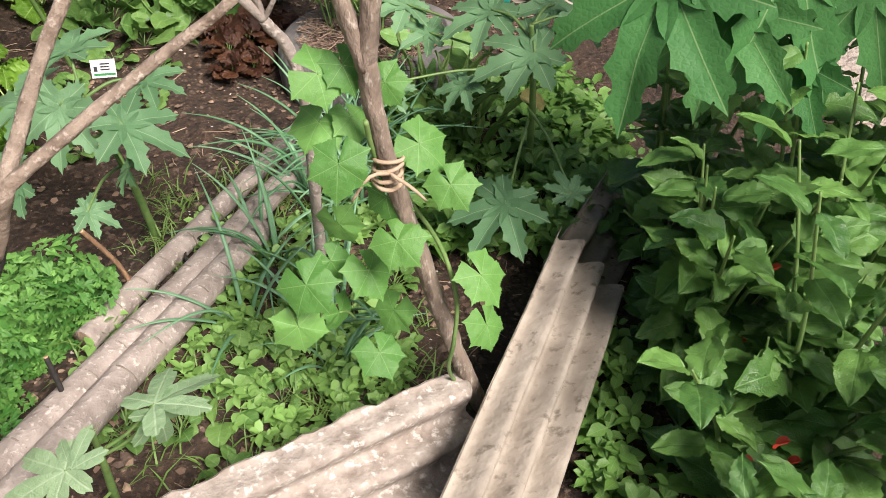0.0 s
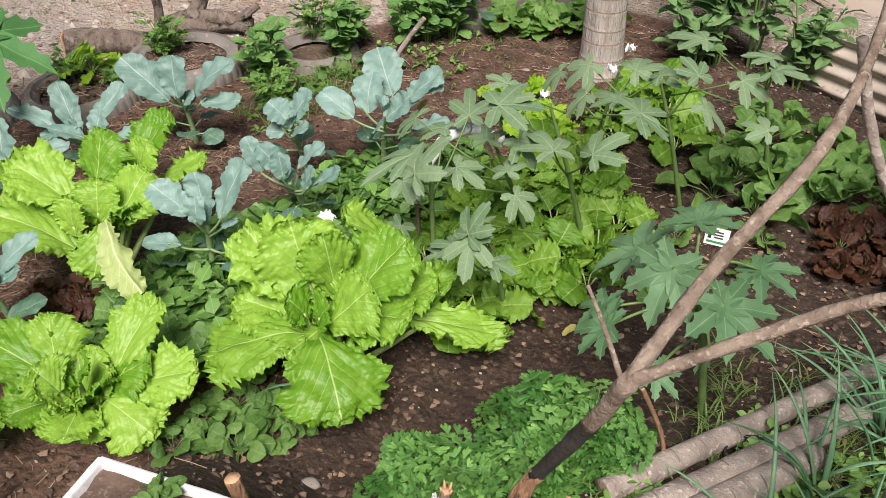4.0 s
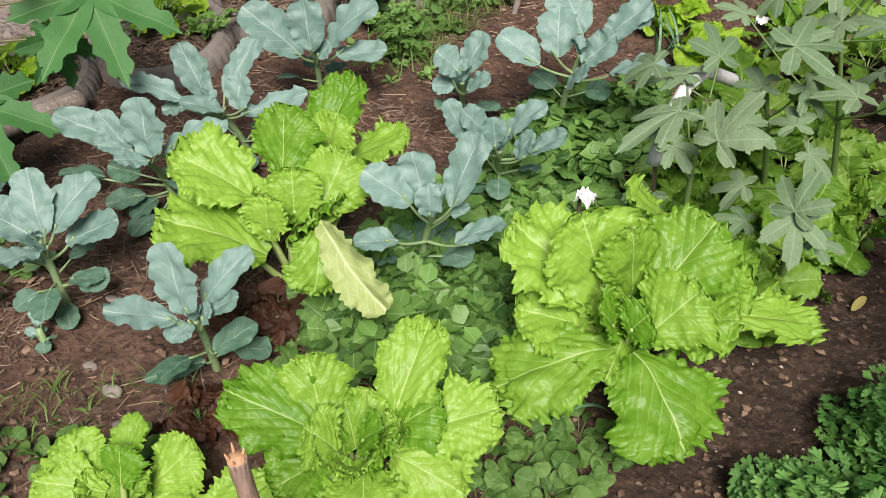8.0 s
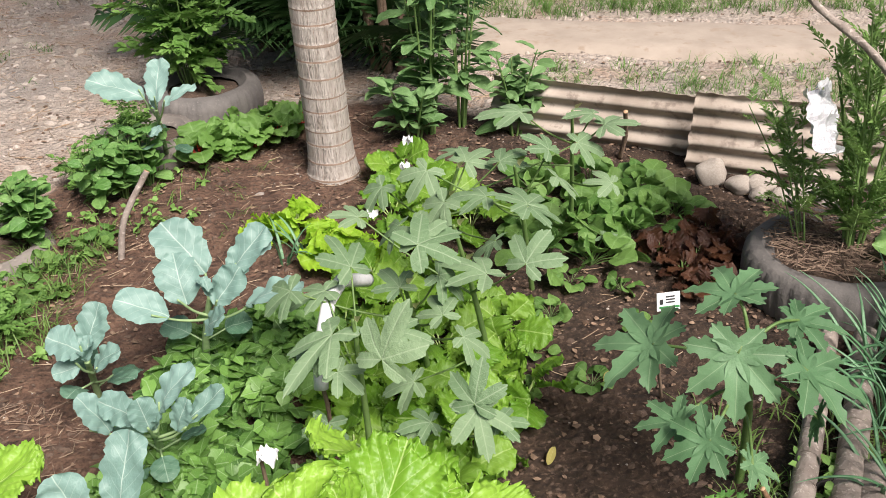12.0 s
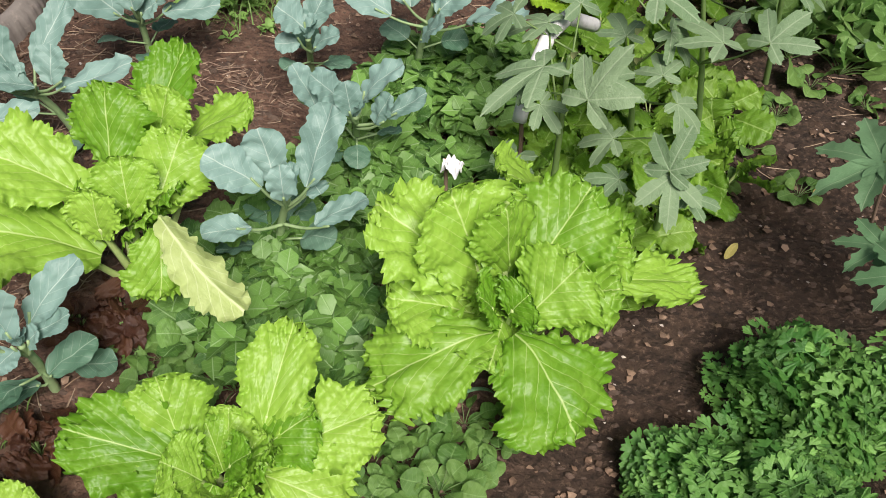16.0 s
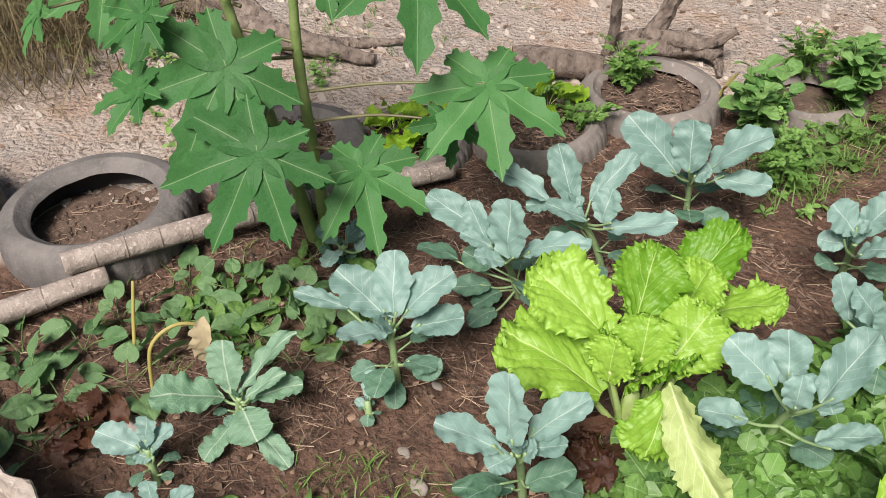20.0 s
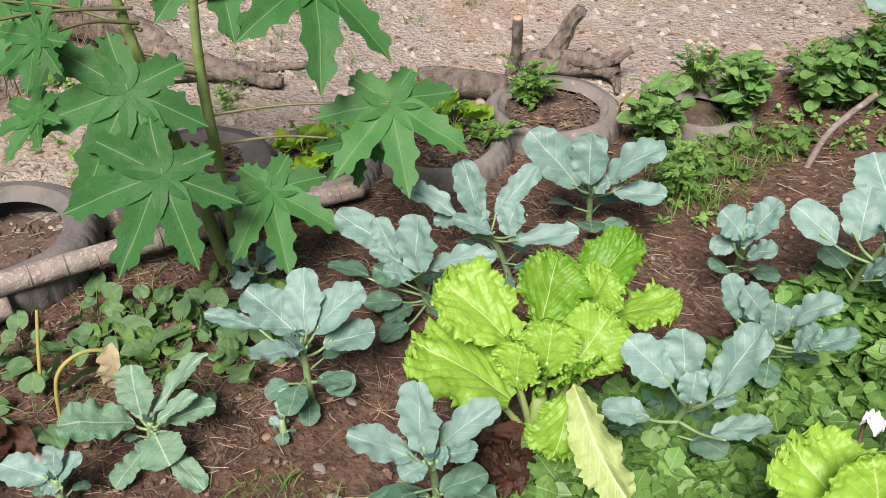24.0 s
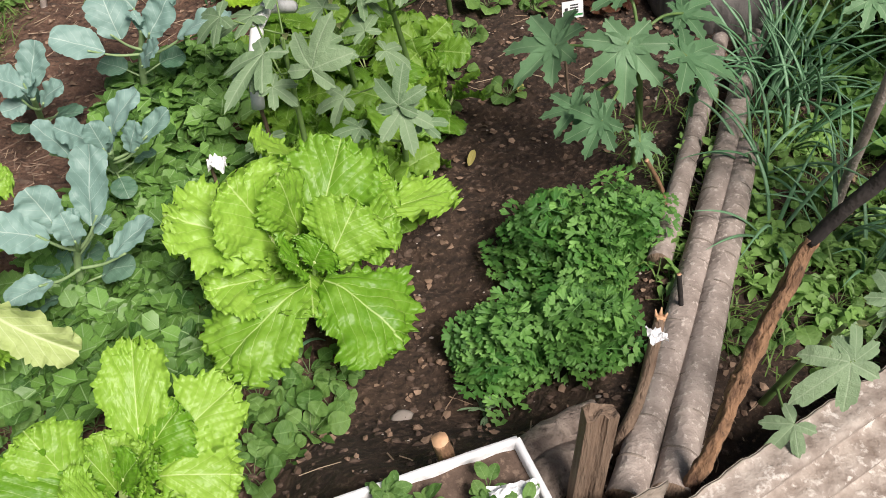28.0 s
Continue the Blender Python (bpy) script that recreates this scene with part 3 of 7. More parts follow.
def grit_piece(lo, hi):
    def make(x, y):
        r, z = RNG.uniform(lo, hi) * RNG.choice((1, 1, 0.7, 1.4)), height(x, y)
        a = RNG.uniform(0, 6.28)
        v = []
        for k in range(5):
            q = a + 1.2566 * k
            rr = r * RNG.uniform(0.45, 1.5)
            v.append(Vector((x + math.cos(q) * rr * 1.3, y + math.sin(q) * rr * 0.8, z - 0.2 * r)))
        v += [Vector((q.x * 0.65 + x * 0.35, q.y * 0.65 + y * 0.35, z + r * RNG.uniform(0.25, 0.7))) for q in v[:5]]
        v.append(Vector((x + RNG.uniform(-0.3, 0.3) * r, y + RNG.uniform(-0.3, 0.3) * r, z + r * RNG.uniform(0.6, 1.0))))
        return v, [(k, (k + 1) % 5, 5 + (k + 1) % 5, 5 + k) for k in range(5)] + [(5 + k, 5 + (k + 1) % 5, 10) for k in range(5)]
    return make


def scatter(n, x0, x1, y0, y1, ok):
    got = []
    while len(got) < n:
        x, y = RNG.uniform(x0, x1), RNG.uniform(y0, y1)
        if ok(x, y):
            got.append((x, y))
    return got


bed = lambda x, y: inside_by(x, y) > 0.03
yard = lambda x, y: inside_by(x, y) < -0.03
left_bed = lambda x, y: bed(x, y) and noise.noise(Vector((x * 3, y * 3, 4))) + (0.3 if x < 0.1 else -0.35) > RNG.uniform(-0.4, 0.4)
litter("dry_straw", "scattered dry straw and thin twigs on soil", "straw", STRAW, scatter(2000, -2.3, 2.2, -0.3, 3.7, left_bed), straw_piece(0.02, 0.10, 0.0011))
litter("twig_mulch", "reddish brown twigs and straw mulch between the broccoli", "mulch", MULCH, scatter(2600, -1.95, -0.55, 0.1, 1.75, lambda x, y: bed(x, y) and (x < -1.05 or y > 0.72) and noise.noise(Vector((x * 4, y * 4, 8))) > RNG.uniform(-0.6, 0.5)), straw_piece(0.02, 0.075, 0.0013))
litter("leaf_litter", "brown dry leaf scraps on soil", "leaf litter", CHIP, scatter(6000, -2.3, 2.2, -0.3, 3.7, bed), chip_piece(0.003, 0.014, 0.6))
litter("soil_pebbles", "small stones and clods in the soil", "pebbles", PEBBLE, scatter(1500, -2.3, 2.2, -0.3, 3.7, bed), grit_piece(0.0012, 0.004))
litter("soil_clods", "dark crumbly clods of soil", "soil clods", SOIL, scatter(9000, -2.3, 2.2, -0.3, 3.7, bed), grit_piece(0.0025, 0.010))
litter("yard_gravel", "loose gravel and stone chips in the yard", "gravel", PEBBLE, scatter(8500, -4.6, 2.5, 0.2, 7.5, yard), grit_piece(0.003, 0.016))
litter("yard_litter", "dry leaf scraps on the gravel yard", "leaf litter", CHIP, scatter(3600, -4.6, 2.5, 0.2, 7, yard), chip_piece(0.005, 0.018))
litter("yard_twigs", "thin dry twigs and straw on the gravel", "straw", STRAW, scatter(1700, -4.6, 1.0, 0.2, 6, yard), straw_piece(0.03, 0.16, 0.0016))
litter("yard_stones", "pale flat stones scattered in the yard", "stones", STONE, scatter(900, -4.6, 1.0, 0.2, 6, yard), grit_piece(0.010, 0.026))

# concrete path and strips of grass beyond the fence
def slab():
    n = 40
    V = []
    for i in range(n):
        s = i / (n - 1)
        for k in range(7):
            x = 0.45 + s * 14
            y = 4.75 - s * 2.6 + (k - 3) / 3 * (0.34 + 0.05 * noise.noise(Vector((s * 30, k, 0))))
            V.append((x, y, 0.03 + 0.012 * noise.noise(Vector((x * 3, y * 3, 2))) - (0.05 if k in (0, 6) else 0)))
    m = solid("worn_pale_concrete", (0.30, 0.25, 0.20), (0.41, 0.35, 0.285), 5, 0.9, 0.6, 7, None, c3=(0.30, 0.235, 0.175), spots=14)
    tagged(new("pavement", mesh_of("pavement", V, [f[::-1] for f in grid_faces(n, 7)], m)), "worn pale concrete path with eroded edges", "path", kind="structure")


slab()


# ---- palm ----
def palm(x, y):
    root = thing("palm_tree", "slender palm trunk with ringed pale grey bark", "palm tree", (x, y, 0))
    n, s = 560, 36
    V = []
    for i in range(n):
        z = -0.03 + 3.4 * i / (n - 1)
        r = 0.080 + 0.016 * math.exp(-z / 0.06) + 0.010 * math.exp(-z / 0.5)
        w = (z % 0.066) / 0.066
        r *= 1 + 0.022 * max(0, 1 - w * 5) - 0.012 * max(0, 1 - abs(w - 0.25) * 6)
        for k in range(s):
            a = 6.2832 * k / s
            V.append((-0.035 * z + math.cos(a) * r * (1 + 0.012 * noise.noise(Vector((math.cos(a) * 3, math.sin(a) * 3, z * 2)))), 0.02 * z + math.sin(a) * r, z))
    F_ = [(i * s + k, i * s + (k + 1) % s, (i + 1) * s + (k + 1) % s, (i + 1) * s + k) for i in range(n - 1) for k in range(s)]
    idx = []
    for i in range(n - 1):
        z = -0.03 + 3.4 * i / (n - 1)
        idx += [1 if ((z + 0.006 * math.sin(z * 40)) % 0.066) < 0.0065 else 0] * s
    child("trunk", mesh_of("trunk", V, F_, [TRUNK, SCAR], None, True, idx), root)
    fr = frond_mesh(PALMG)
    for k in range(9):
        child("frond", fr, root, Matrix.Translation((-0.12, 0.07, 3.3)) @ Euler((radians(RNG.uniform(10, 55)), 0, k * 0.7)).to_matrix().to_4x4() @ Matrix.Scale(1.5, 4))


def frond_mesh(mat, n=26):
    V, Fc, U = [], [], []
    for i in range(n):
        s = i / n
        y, z = s, 0.25 * s - 0.5 * s * s
        for side in (-1, 1):
            l = 0.42 * math.sin(3.0 * (s * 0.9 + 0.1)) * RNG.uniform(0.85, 1.1)
            o = len(V)
            tip = Vector((side * l, y + l * 0.55, z - l * RNG.uniform(0.2, 0.6)))
            b = Vector((0, y, z))
            m1 = b.lerp(tip, 0.5) + Vector((0, 0, 0.03))
            w = Vector((0, 0.014, 0))
            V += [b - w, b + w, m1 - w * 1.2, m1 + w * 1.2, tip]
            U += [(0.02, 0), (0.02, 0), (0.02, 0.5), (0.02, 0.5), (0, 1)]
            Fc += [(o, o + 1, o + 3, o + 2), (o + 2, o + 3, o + 4)]
    return mesh_of("frond", V, Fc, mat, U)


palm(-0.03, 3.07)


# ---- tyres ----
def tyre_mesh(name, mat, R=0.29, w=0.17, rim=0.17, grooves=True):
    """A tyre lying flat, centred on the origin, its lower side on z = 0; outer rubber and black lining."""
    prof = [(rim, w * 0.80), (rim + 0.008, w * 0.88), (rim + 0.02, w * 0.90), (rim + 0.024, w * 0.955), (rim + (R - rim) * 0.36, w * 0.985), (rim + (R - rim) * 0.38, w * 1.01), (rim + (R - rim) * 0.42, w * 0.995), (rim + (R - rim) * 0.65, w), (R - 0.022, w * 0.95), (R - 0.006, w * 0.86), (R, w * 0.7), (R + 0.003, w * 0.5), (R, w * 0.3), (R - 0.006, w * 0.14), (R - 0.022, w * 0.05), (rim + (R - rim) * 0.6, 0), (rim, w * 0.2)]
    inn = [(rim + 0.006, w * 0.24), (rim + (R - rim) * 0.6, w * 0.06), (R - 0.03, w * 0.2), (R - 0.022, w * 0.5), (R - 0.03, w * 0.8), (rim + (R - rim) * 0.6, w * 0.92), (rim + 0.006, w * 0.79)]
    pr = prof + inn
    s, n = 192, len(pr)
    V = []
    for k in range(s):
        a = 6.2832 * k / s
        for i, (r, z) in enumerate(pr):
            g = 1.0
            if grooves and 9 <= i <= 13 and k % 5 == 0:
                g = 1 - 0.006 / r
            dent = 1 + 0.012 * noise.noise(Vector((math.cos(a), math.sin(a), R * 9)))
            V.append((math.cos(a) * r * g * dent, math.sin(a) * r * g * dent, z + 0.006 * noise.noise(Vector((math.cos(a) * 2, math.sin(a) * 2, 3)))))
    F_, idx = [], []
    for k in range(s):
        for i in range(n):
            F_.append((k * n + i, k * n + (i + 1) % n, ((k + 1) % s) * n + (i + 1) % n, ((k + 1) % s) * n + i))
            idx.append(i >= len(prof) - 1)
    outer = mesh_of("casing", V, [f[::-1] for f, q in zip(F_, idx) if not q], mat)
    lining = mesh_of("lining", V, [f[::-1] for f, q in zip(F_, idx) if q], INNER)
    return outer, lining


def soil_disc(name, r, h):
    n, s = 7, 36
    V = [(0, 0, h * 1.1)]
    for i in range(1, n + 1):
        for k in range(s):
            a, q = 6.2832 * k / s, r * i / n
            V.append((math.cos(a) * q, math.sin(a) * q, h * (1.1 - 0.25 * (i / n) ** 2) + 0.016 * noise.noise(Vector((math.cos(a) * q * 14, math.sin(a) * q * 14, r * 20)))))
    F_ = [(0, 1 + k, 1 + (k + 1) % s) for k in range(s)]
    for i in range(n - 1):
        o = 1 + i * s
        F_ += [(o + k, o + s + k, o + s + (k + 1) % s, o + (k + 1) % s) for k in range(s)]
    return mesh_of(name, V, F_, SOIL)


def tyre(x, y, R, label, mat, fill=True, sink=0.0, tilt=(0, 0), w=0.17, rim=None):
    rim = rim or R * 0.6
    root = thing("tyre_planter" if fill else "tyre", label, "tyre", (x, y, -sink), "tyres edging the garden")
    root.rotation_euler = (radians(tilt[0]), radians(tilt[1]), x * 7)
    outer, lining = tyre_mesh("casing", mat, R, w, rim)
    child("casing", outer, root)
    child("lining", lining, root, None, "black inner lining")
    if fill:
        child("soil_fill", soil_disc("soil_fill", R - 0.035, w * (0.9 if R > 0.29 else 0.74)), root)
    else:
        child("soil_fill", soil_disc("soil_fill", R - 0.03, 0.055), root, None, "dark soil and twigs in the hollow")
    return root


tyre(-2.16, 0.34, 0.285, "dusty black car tyre lying on its side, empty", RUBBER, False, 0.045, (0, 0), 0.17, 0.185)
tyre(-2.02, 0.93, 0.26, "dark tyre laid beside the papaya stems", RUBBER, True, 0.02, (3, 0), 0.17)
tyre(-1.87, 1.29, 0.216, "grey tyre planter with leafy plants", RUBBER_P, True, 0.075, (0, 0), 0.15, 0.147)
tyre(-1.63, 1.67, 0.232, "sun-bleached tyre planter filled with soil", RUBBER_P, True, 0.075, (0, -4), 0.15, 0.157)
tyre(-1.52, 2.11, 0.254, "grey tyre planter with a leafy herb", RUBBER_P, True, 0.075, (0, 0), 0.15, 0.172)
tyre(-1.15, 2.52, 0.20, "half-buried grey tyre planter", RUBBER_P, True, 0.12, (0, 0), 0.16)
tyre(-0.82, 3.32, 0.22, "pale half-buried tyre planter with herbs", RUBBER_P, True, 0.06, (0, 0), 0.15)
tyre(-0.66, 3.74, 0.26, "grey tyre planter with a leafy shrub", RUBBER, True, 0.03, (0, 0), 0.17)
tyre(1.61, 2.12, 0.30, "dark tyre planter with straw mulch beside the papaya", RUBBER, True, 0.02, (4, -6), 0.18, 0.20)
tyre(-2.55, -0.1, 0.27, "dark tyre at the edge of the yard", RUBBER, True, 0.02, (0, 0), 0.17)


# ---- corrugated sheets ----
def sheet(name, label, a, b, c, mat, pitch=0.066, amp=0.014, thick=0.005, along=True, seed=0, rag=0.012, group="corrugated fence sheets"):
    """A corrugated sheet over the corner a and its sides to b (length, along the waves) and c (width, across them)."""
    a, b, c = Vector(a), Vector(b), Vector(c)
    L, W = (b - a).length, (c - a).length
    u, v = (b - a) / L, (c - a) / W
    nrm = u.cross(v).normalized()
    n, m = max(12, int(L / 0.018)), max(10, int(W / (pitch / 10)))
    V = []
    for layer in (0, 1):
        for i in range(n + 1):
            for j in range(m + 1):
                s, q = i / n, j / m
                x, y = L * s, W * q
                if i in (0, n):
                    x += rag * noise.noise(Vector((y * 30, seed, i)))
                if j in (0, m):
                    y += rag * (noise.noise(Vector((x * 14, seed + 5, j))) - 0.2) + 0.5 * rag * noise.noise(Vector((x * 40, seed + 5, j)))
                z = amp * math.sin(6.2832 * y / pitch) + 0.006 * noise.noise(Vector((x * 3, y * 3, seed))) - layer * thick
                V.append(a + u * x + v * y + nrm * z)
    k = (n + 1) * (m + 1)
    F_ = []
    for f in grid_faces(n + 1, m + 1):
        F_ += [f[::-1], tuple(i + k for i in f)]
    rim = [i * (m + 1) for i in range(n + 1)] + [n * (m + 1) + j for j in range(1, m + 1)] + [i * (m + 1) + m for i in range(n - 1, -1, -1)] + [j for j in range(m - 1, 0, -1)]
    F_ += [(rim[i], rim[(i + 1) % len(rim)], rim[(i + 1) % len(rim)] + k, rim[i] + k) for i in range(len(rim))]
    me = mesh_of(name, V, F_, mat)
    tagged(new(name, me), label, "roofing sheet", group)


sheet("corrugated_sheet", "grey corrugated cement sheet set on edge as a fence", (0.62, 3.40, -0.05), (1.42, 3.07, -0.05), (0.635, 3.43, 0.25), FENCE, 0.072, 0.015, seed=1)
sheet("corrugated_sheet", "grey corrugated cement sheet standing on edge behind stones", (1.345, 2.975, -0.05), (2.245, 2.615, -0.05), (1.362, 3.005, 0.31), FENCE, 0.072, 0.015, seed=2)
sheet("corrugated_sheet", "grey corrugated cement sheet at the end of the fence", (2.225, 2.58, -0.05), (3.025, 2.19, -0.05), (2.24, 2.61, 0.30), FENCE, 0.072, 0.015, seed=3)


def lifted(make, dz):
    def up(x, y):
        v, f = make(x, y)
        return [p + Vector((0, 0, dz)) for p in v], f
    return up


def disc(n, x, y, r):
    return [(x + math.cos(a) * q, y + math.sin(a) * q) for a, q in ((RNG.uniform(0, 6.28), r * math.sqrt(RNG.random())) for _ in range(n))]


litter("tyre_mulch", "dry brown straw mulch filling a tyre planter", "straw", MULCH, disc(900, 1.61, 2.12, 0.24), lifted(straw_piece(0.02, 0.08, 0.0014), 0.155))
for tx, ty, tz in ((-2.16, 0.34, 0.014), (-1.63, 1.67, 0.055), (-1.52, 2.11, 0.045), (-1.87, 1.29, 0.055), (-2.02, 0.93, 0.125)):
    litter("planter_litter", "twigs and dry scraps on planter soil", "straw", MULCH, disc(160, tx, ty, 0.16), lifted(straw_piece(0.015, 0.06, 0.0014), tz))
    litter("planter_clods", "crumbly soil clods in a planter", "soil clods", SOIL, disc(160, tx, ty, 0.17), lifted(grit_piece(0.004, 0.012), tz))

# ---- archetype leaves ----
def papaya_blade(name, mat, seed):
    """A papaya leaf about the origin: seven pointed lobes with side teeth, the middle one about 1 long along +y."""
    r = random.Random(seed)
    along = [0, 0.10, 0.22, 0.36, 0.46, 0.54, 0.575, 0.61, 0.68, 0.755, 0.79, 0.84, 0.92, 1]
    half = [0.045, 0.11, 0.155, 0.165, 0.145, 0.175, 0.19, 0.12, 0.10, 0.13, 0.125, 0.078, 0.034, 0]
    V, Fc, U = [], [], []
    n, m = 34, 7
    for k, (deg, ln) in enumerate(((-140, 0.52), (-94, 0.76), (-46, 0.96), (0, 1.05), (46, 0.96), (94, 0.76), (140, 0.52))):
        ln *= r.uniform(0.93, 1.06)
        a = radians(deg + r.uniform(-4, 4))
        o = len(V)
        shift = r.uniform(-0.03, 0.03)
        for i in range(n):
            s = i / (n - 1)
            for j in range(m):
                u = -1 + 2 * j / (m - 1)
                w = float(np.interp(s + shift * (1 if u > 0 else -1) * (0.2 < s < 0.9), along, half)) * (0.7 + 0.35 * ln)
                x, y = u * w, s * ln + 0.045 * abs(u) * (0.45 < s < 0.85)
                px, py = math.sin(a) * y + math.cos(a) * x, math.cos(a) * y - math.sin(a) * x
                z = -0.16 * (px * px + py * py) + 0.35 * abs(x) * min(1, s * 3) + 0.05 * noise.noise(Vector((px * 2.5, py * 2.5, seed))) + 0.0015 * k
                V.append((px, py, z))
                U.append((abs(x), s))
        Fc += [tuple(q + o for q in f) for f in grid_faces(n, m)]
    return mesh_of(name, V, [f[::-1] for f in Fc], mat, U)


def frill(name, mat, wide, droop, seed, nv=88, nu=27, side=6.0, slope=1.25):
    """A broad fan-shaped leaf, blistered between sunken side veins, with a crimped, toothed edge; length 1 along +y."""
    r = random.Random(seed)
    ph = r.uniform(0, 50)
    curl = r.uniform(-0.1, 0.35)
    cup = r.uniform(0.05, 0.28)
    ang = np.linspace(droop / 2, -droop / 2, nv)
    ys, zs = [0.0], [0.0]
    for i in range(1, nv):
        ys.append(ys[-1] + math.cos(ang[i]) / (nv - 1))
        zs.append(zs[-1] + math.sin(ang[i]) / (nv - 1))
    V, U = [], []
    for i in range(nv):
        v = i / (nv - 1)
        h0 = wide * (0.24 + 0.76 * min(1.0, (v / 0.52)) ** 0.9) * math.sqrt(max(0.0, 1 - max(0.0, (v - 0.5) / 0.5) ** 2.7))
        for j in range(nu):
            u = -1 + 2 * j / (nu - 1)
            e = abs(u)
            s = 3.7 * (u > 0) + ph
            edge = max(e, (v - 0.5) * 2 if v > 0.5 else 0)
            h = h0 * (1 + 0.24 * noise.noise(Vector((v * 7, s, 1))) * e + (0.20 * noise.noise(Vector((v * 11, s, 2))) + 0.10 * noise.noise(Vector((v * 32, s, 6)))) * max(0, e - 0.75) * 4)
            x = u * h
            wave = noise.noise(Vector((x * 6, v * 6, ph)))
            fine = noise.noise(Vector((x * 17, v * 17, ph + 5)))
            tiny = noise.noise(Vector((x * 40, v * 40, ph + 7)))
            f = (side * (v - slope * abs(x) + 0.03)) % 1.0
            pleat = abs(2 * f - 1) ** 2
            z = cup * e * h + 0.10 * wave * edge + 0.15 * fine * edge ** 5 + 0.05 * tiny * edge ** 8 + 0.006 * fine
            z -= (0.018 + 0.026 * edge) * pleat * min(1.0, e * 4) + 0.02 * max(0.0, 1 - e * 9)
            z += 0.05 * noise.noise(Vector((x * 3, v * 3, ph + 9))) - curl * e * e * h
            vy = ys[i] + (0.06 * fine + 0.05 * tiny) * max(0.0, (v - 0.8) * 5)
            k = vy - math.sin(ang[i]) * z
            V.append((x, k / ys[-1], zs[i] + math.cos(ang[i]) * z))
            U.append((abs(x), v))
    return mesh_of(name, V, grid_faces(nv, nu), mat, U)


def under(leaf, stalk):
    """Makes a stalk, laid out in the plant's space, a part of its leaf."""
    stalk.parent = leaf
    stalk.matrix_parent_inverse = leaf.matrix_basis.inverted()
    return stalk


def several(n, f):
    return [f(i) for i in range(n)]


BROC_M = several(5, lambda i: blade("leaf", BROC, 0.43, 0.52, 0.32, (0.10, 0.07, 0.14, 0.09, 0.05)[i], 6, 0.05, 16, 0.055, 5, 0.14, (0.5, 0.15, 0.8, -0.3, 0.4)[i], 26, 11, i))
CAUL_M = several(3, lambda i: blade("leaf", CAUL, 0.36, 0.62, 0.36, 0.10, 7, 0.10, 24, 0.06, 8, 0.12, (0.6, 0.3, 0.9)[i], 26, 11, i + 11))
OLD_M = several(3, lambda i: blade("leaf", BROC_OLD, 0.42, 0.5, 0.42, 0.06, 5, 0.04, 16, 0.02, 5, 0.10, (0.5, 0.2, 0.9)[i], 20, 9, i + 20))
MUST_M = several(5, lambda i: frill("leaf", MUST, 0.63, (0.5, 0.8, 0.35, 1.2, 0.2)[i], i + 40))
PAK_M = several(4, lambda i: frill("leaf", PAK, 0.46, (0.5, 0.8, 0.35, 1.0)[i], i + 50, 34, 13))
PALE_M = blade("leaf", PALE, 0.40, 0.7, 0.4, 0.12, 6, 0.16, 22, 0.07, 7, 0.35, 1.2, 40, 13, 61, holes=0.0)
OKRA_M = several(4, lambda i: palmate("leaf", OKRA, [(-112, 0.55), (-52, 0.86), (0, 1.0), (52, 0.86), (112, 0.55)], [(0, 1), (0.14, 0.95), (0.24, 0.87), (0.36, 0.90), (0.48, 0.85), (0.58, 0.74), (0.68, 0.64), (0.78, 0.57), (0.90, 0.48), (1, 0.41)], 0.3, 0.07, i + 5))
PAPD_M = several(4, lambda i: papaya_blade("leaf", PAPD, i + 15))
PAPL_M = several(4, lambda i: papaya_blade("leaf", PAPL, i + 25))
VINE_M = several(4, lambda i: palmate("leaf", VINE, [(-120, 0.80), (-58, 0.90), (0, 1.0), (58, 0.90), (120, 0.80)], [(0, 1), (0.06, 0.94), (0.2, 0.84), (0.45, 0.79), (0.75, 0.765), (1, 0.76)], 0.30, 0.07, i + 35, 7, 14, 170, 0.06))
BED_M = several(4, lambda i: blade("leaf", BED, 0.40, 0.62, 0.32, 0.10, 6, 0.03, 14, 0.035, 5, 0.12, (0.7, 1.0, 0.4, 0.9)[i], 18, 9, i + 70))
BUSH_M = several(4, lambda i: blade("leaf", BUSH, 0.29, 0.55, 0.85, 0.0, 5, 0.14, 18, 0.012, 5, 0.2, (0.6, 0.9, 0.3, 1.1)[i], 22, 9, i + 80))
SWEET_M = several(3, lambda i: blade("leaf", SWEET, 0.42, 0.36, 0.75, 0.0, 5, 0.0, 12, 0.015, 4, 0.15, (0.5, 0.8, 0.3)[i], 16, 9, i + 90, notch=0.55))
SPIN_M = several(3, lambda i: blade("leaf", SPIN, 0.40, 0.5, 0.55, 0.0, 5, 0.0, 12, 0.02, 3, 0.2, (0.7, 1.0, 0.4)[i], 16, 9, i + 100))
GREEN_M = several(3, lambda i: blade("leaf", GREEN, 0.32, 0.6, 0.7, 0.0, 5, 0.04, 12, 0.015, 3, 0.2, (0.7, 1.0, 0.4)[i], 14, 7, i + 110))
LETT_M = several(3, lambda i: blade("leaf", LETT, 0.5, 0.8, 0.3, 0.12, 8, 0.15, 20, 0.09, 9, 0.1, (0.8, 1.2, 0.5)[i], 26, 11, i + 120))
REDL_M = several(3, lambda i: blade("leaf", REDL, 0.5, 0.8, 0.3, 0.15, 8, 0.15, 20, 0.10, 9, 0.1, (0.8, 1.2, 0.5)[i], 24, 11, i + 130))
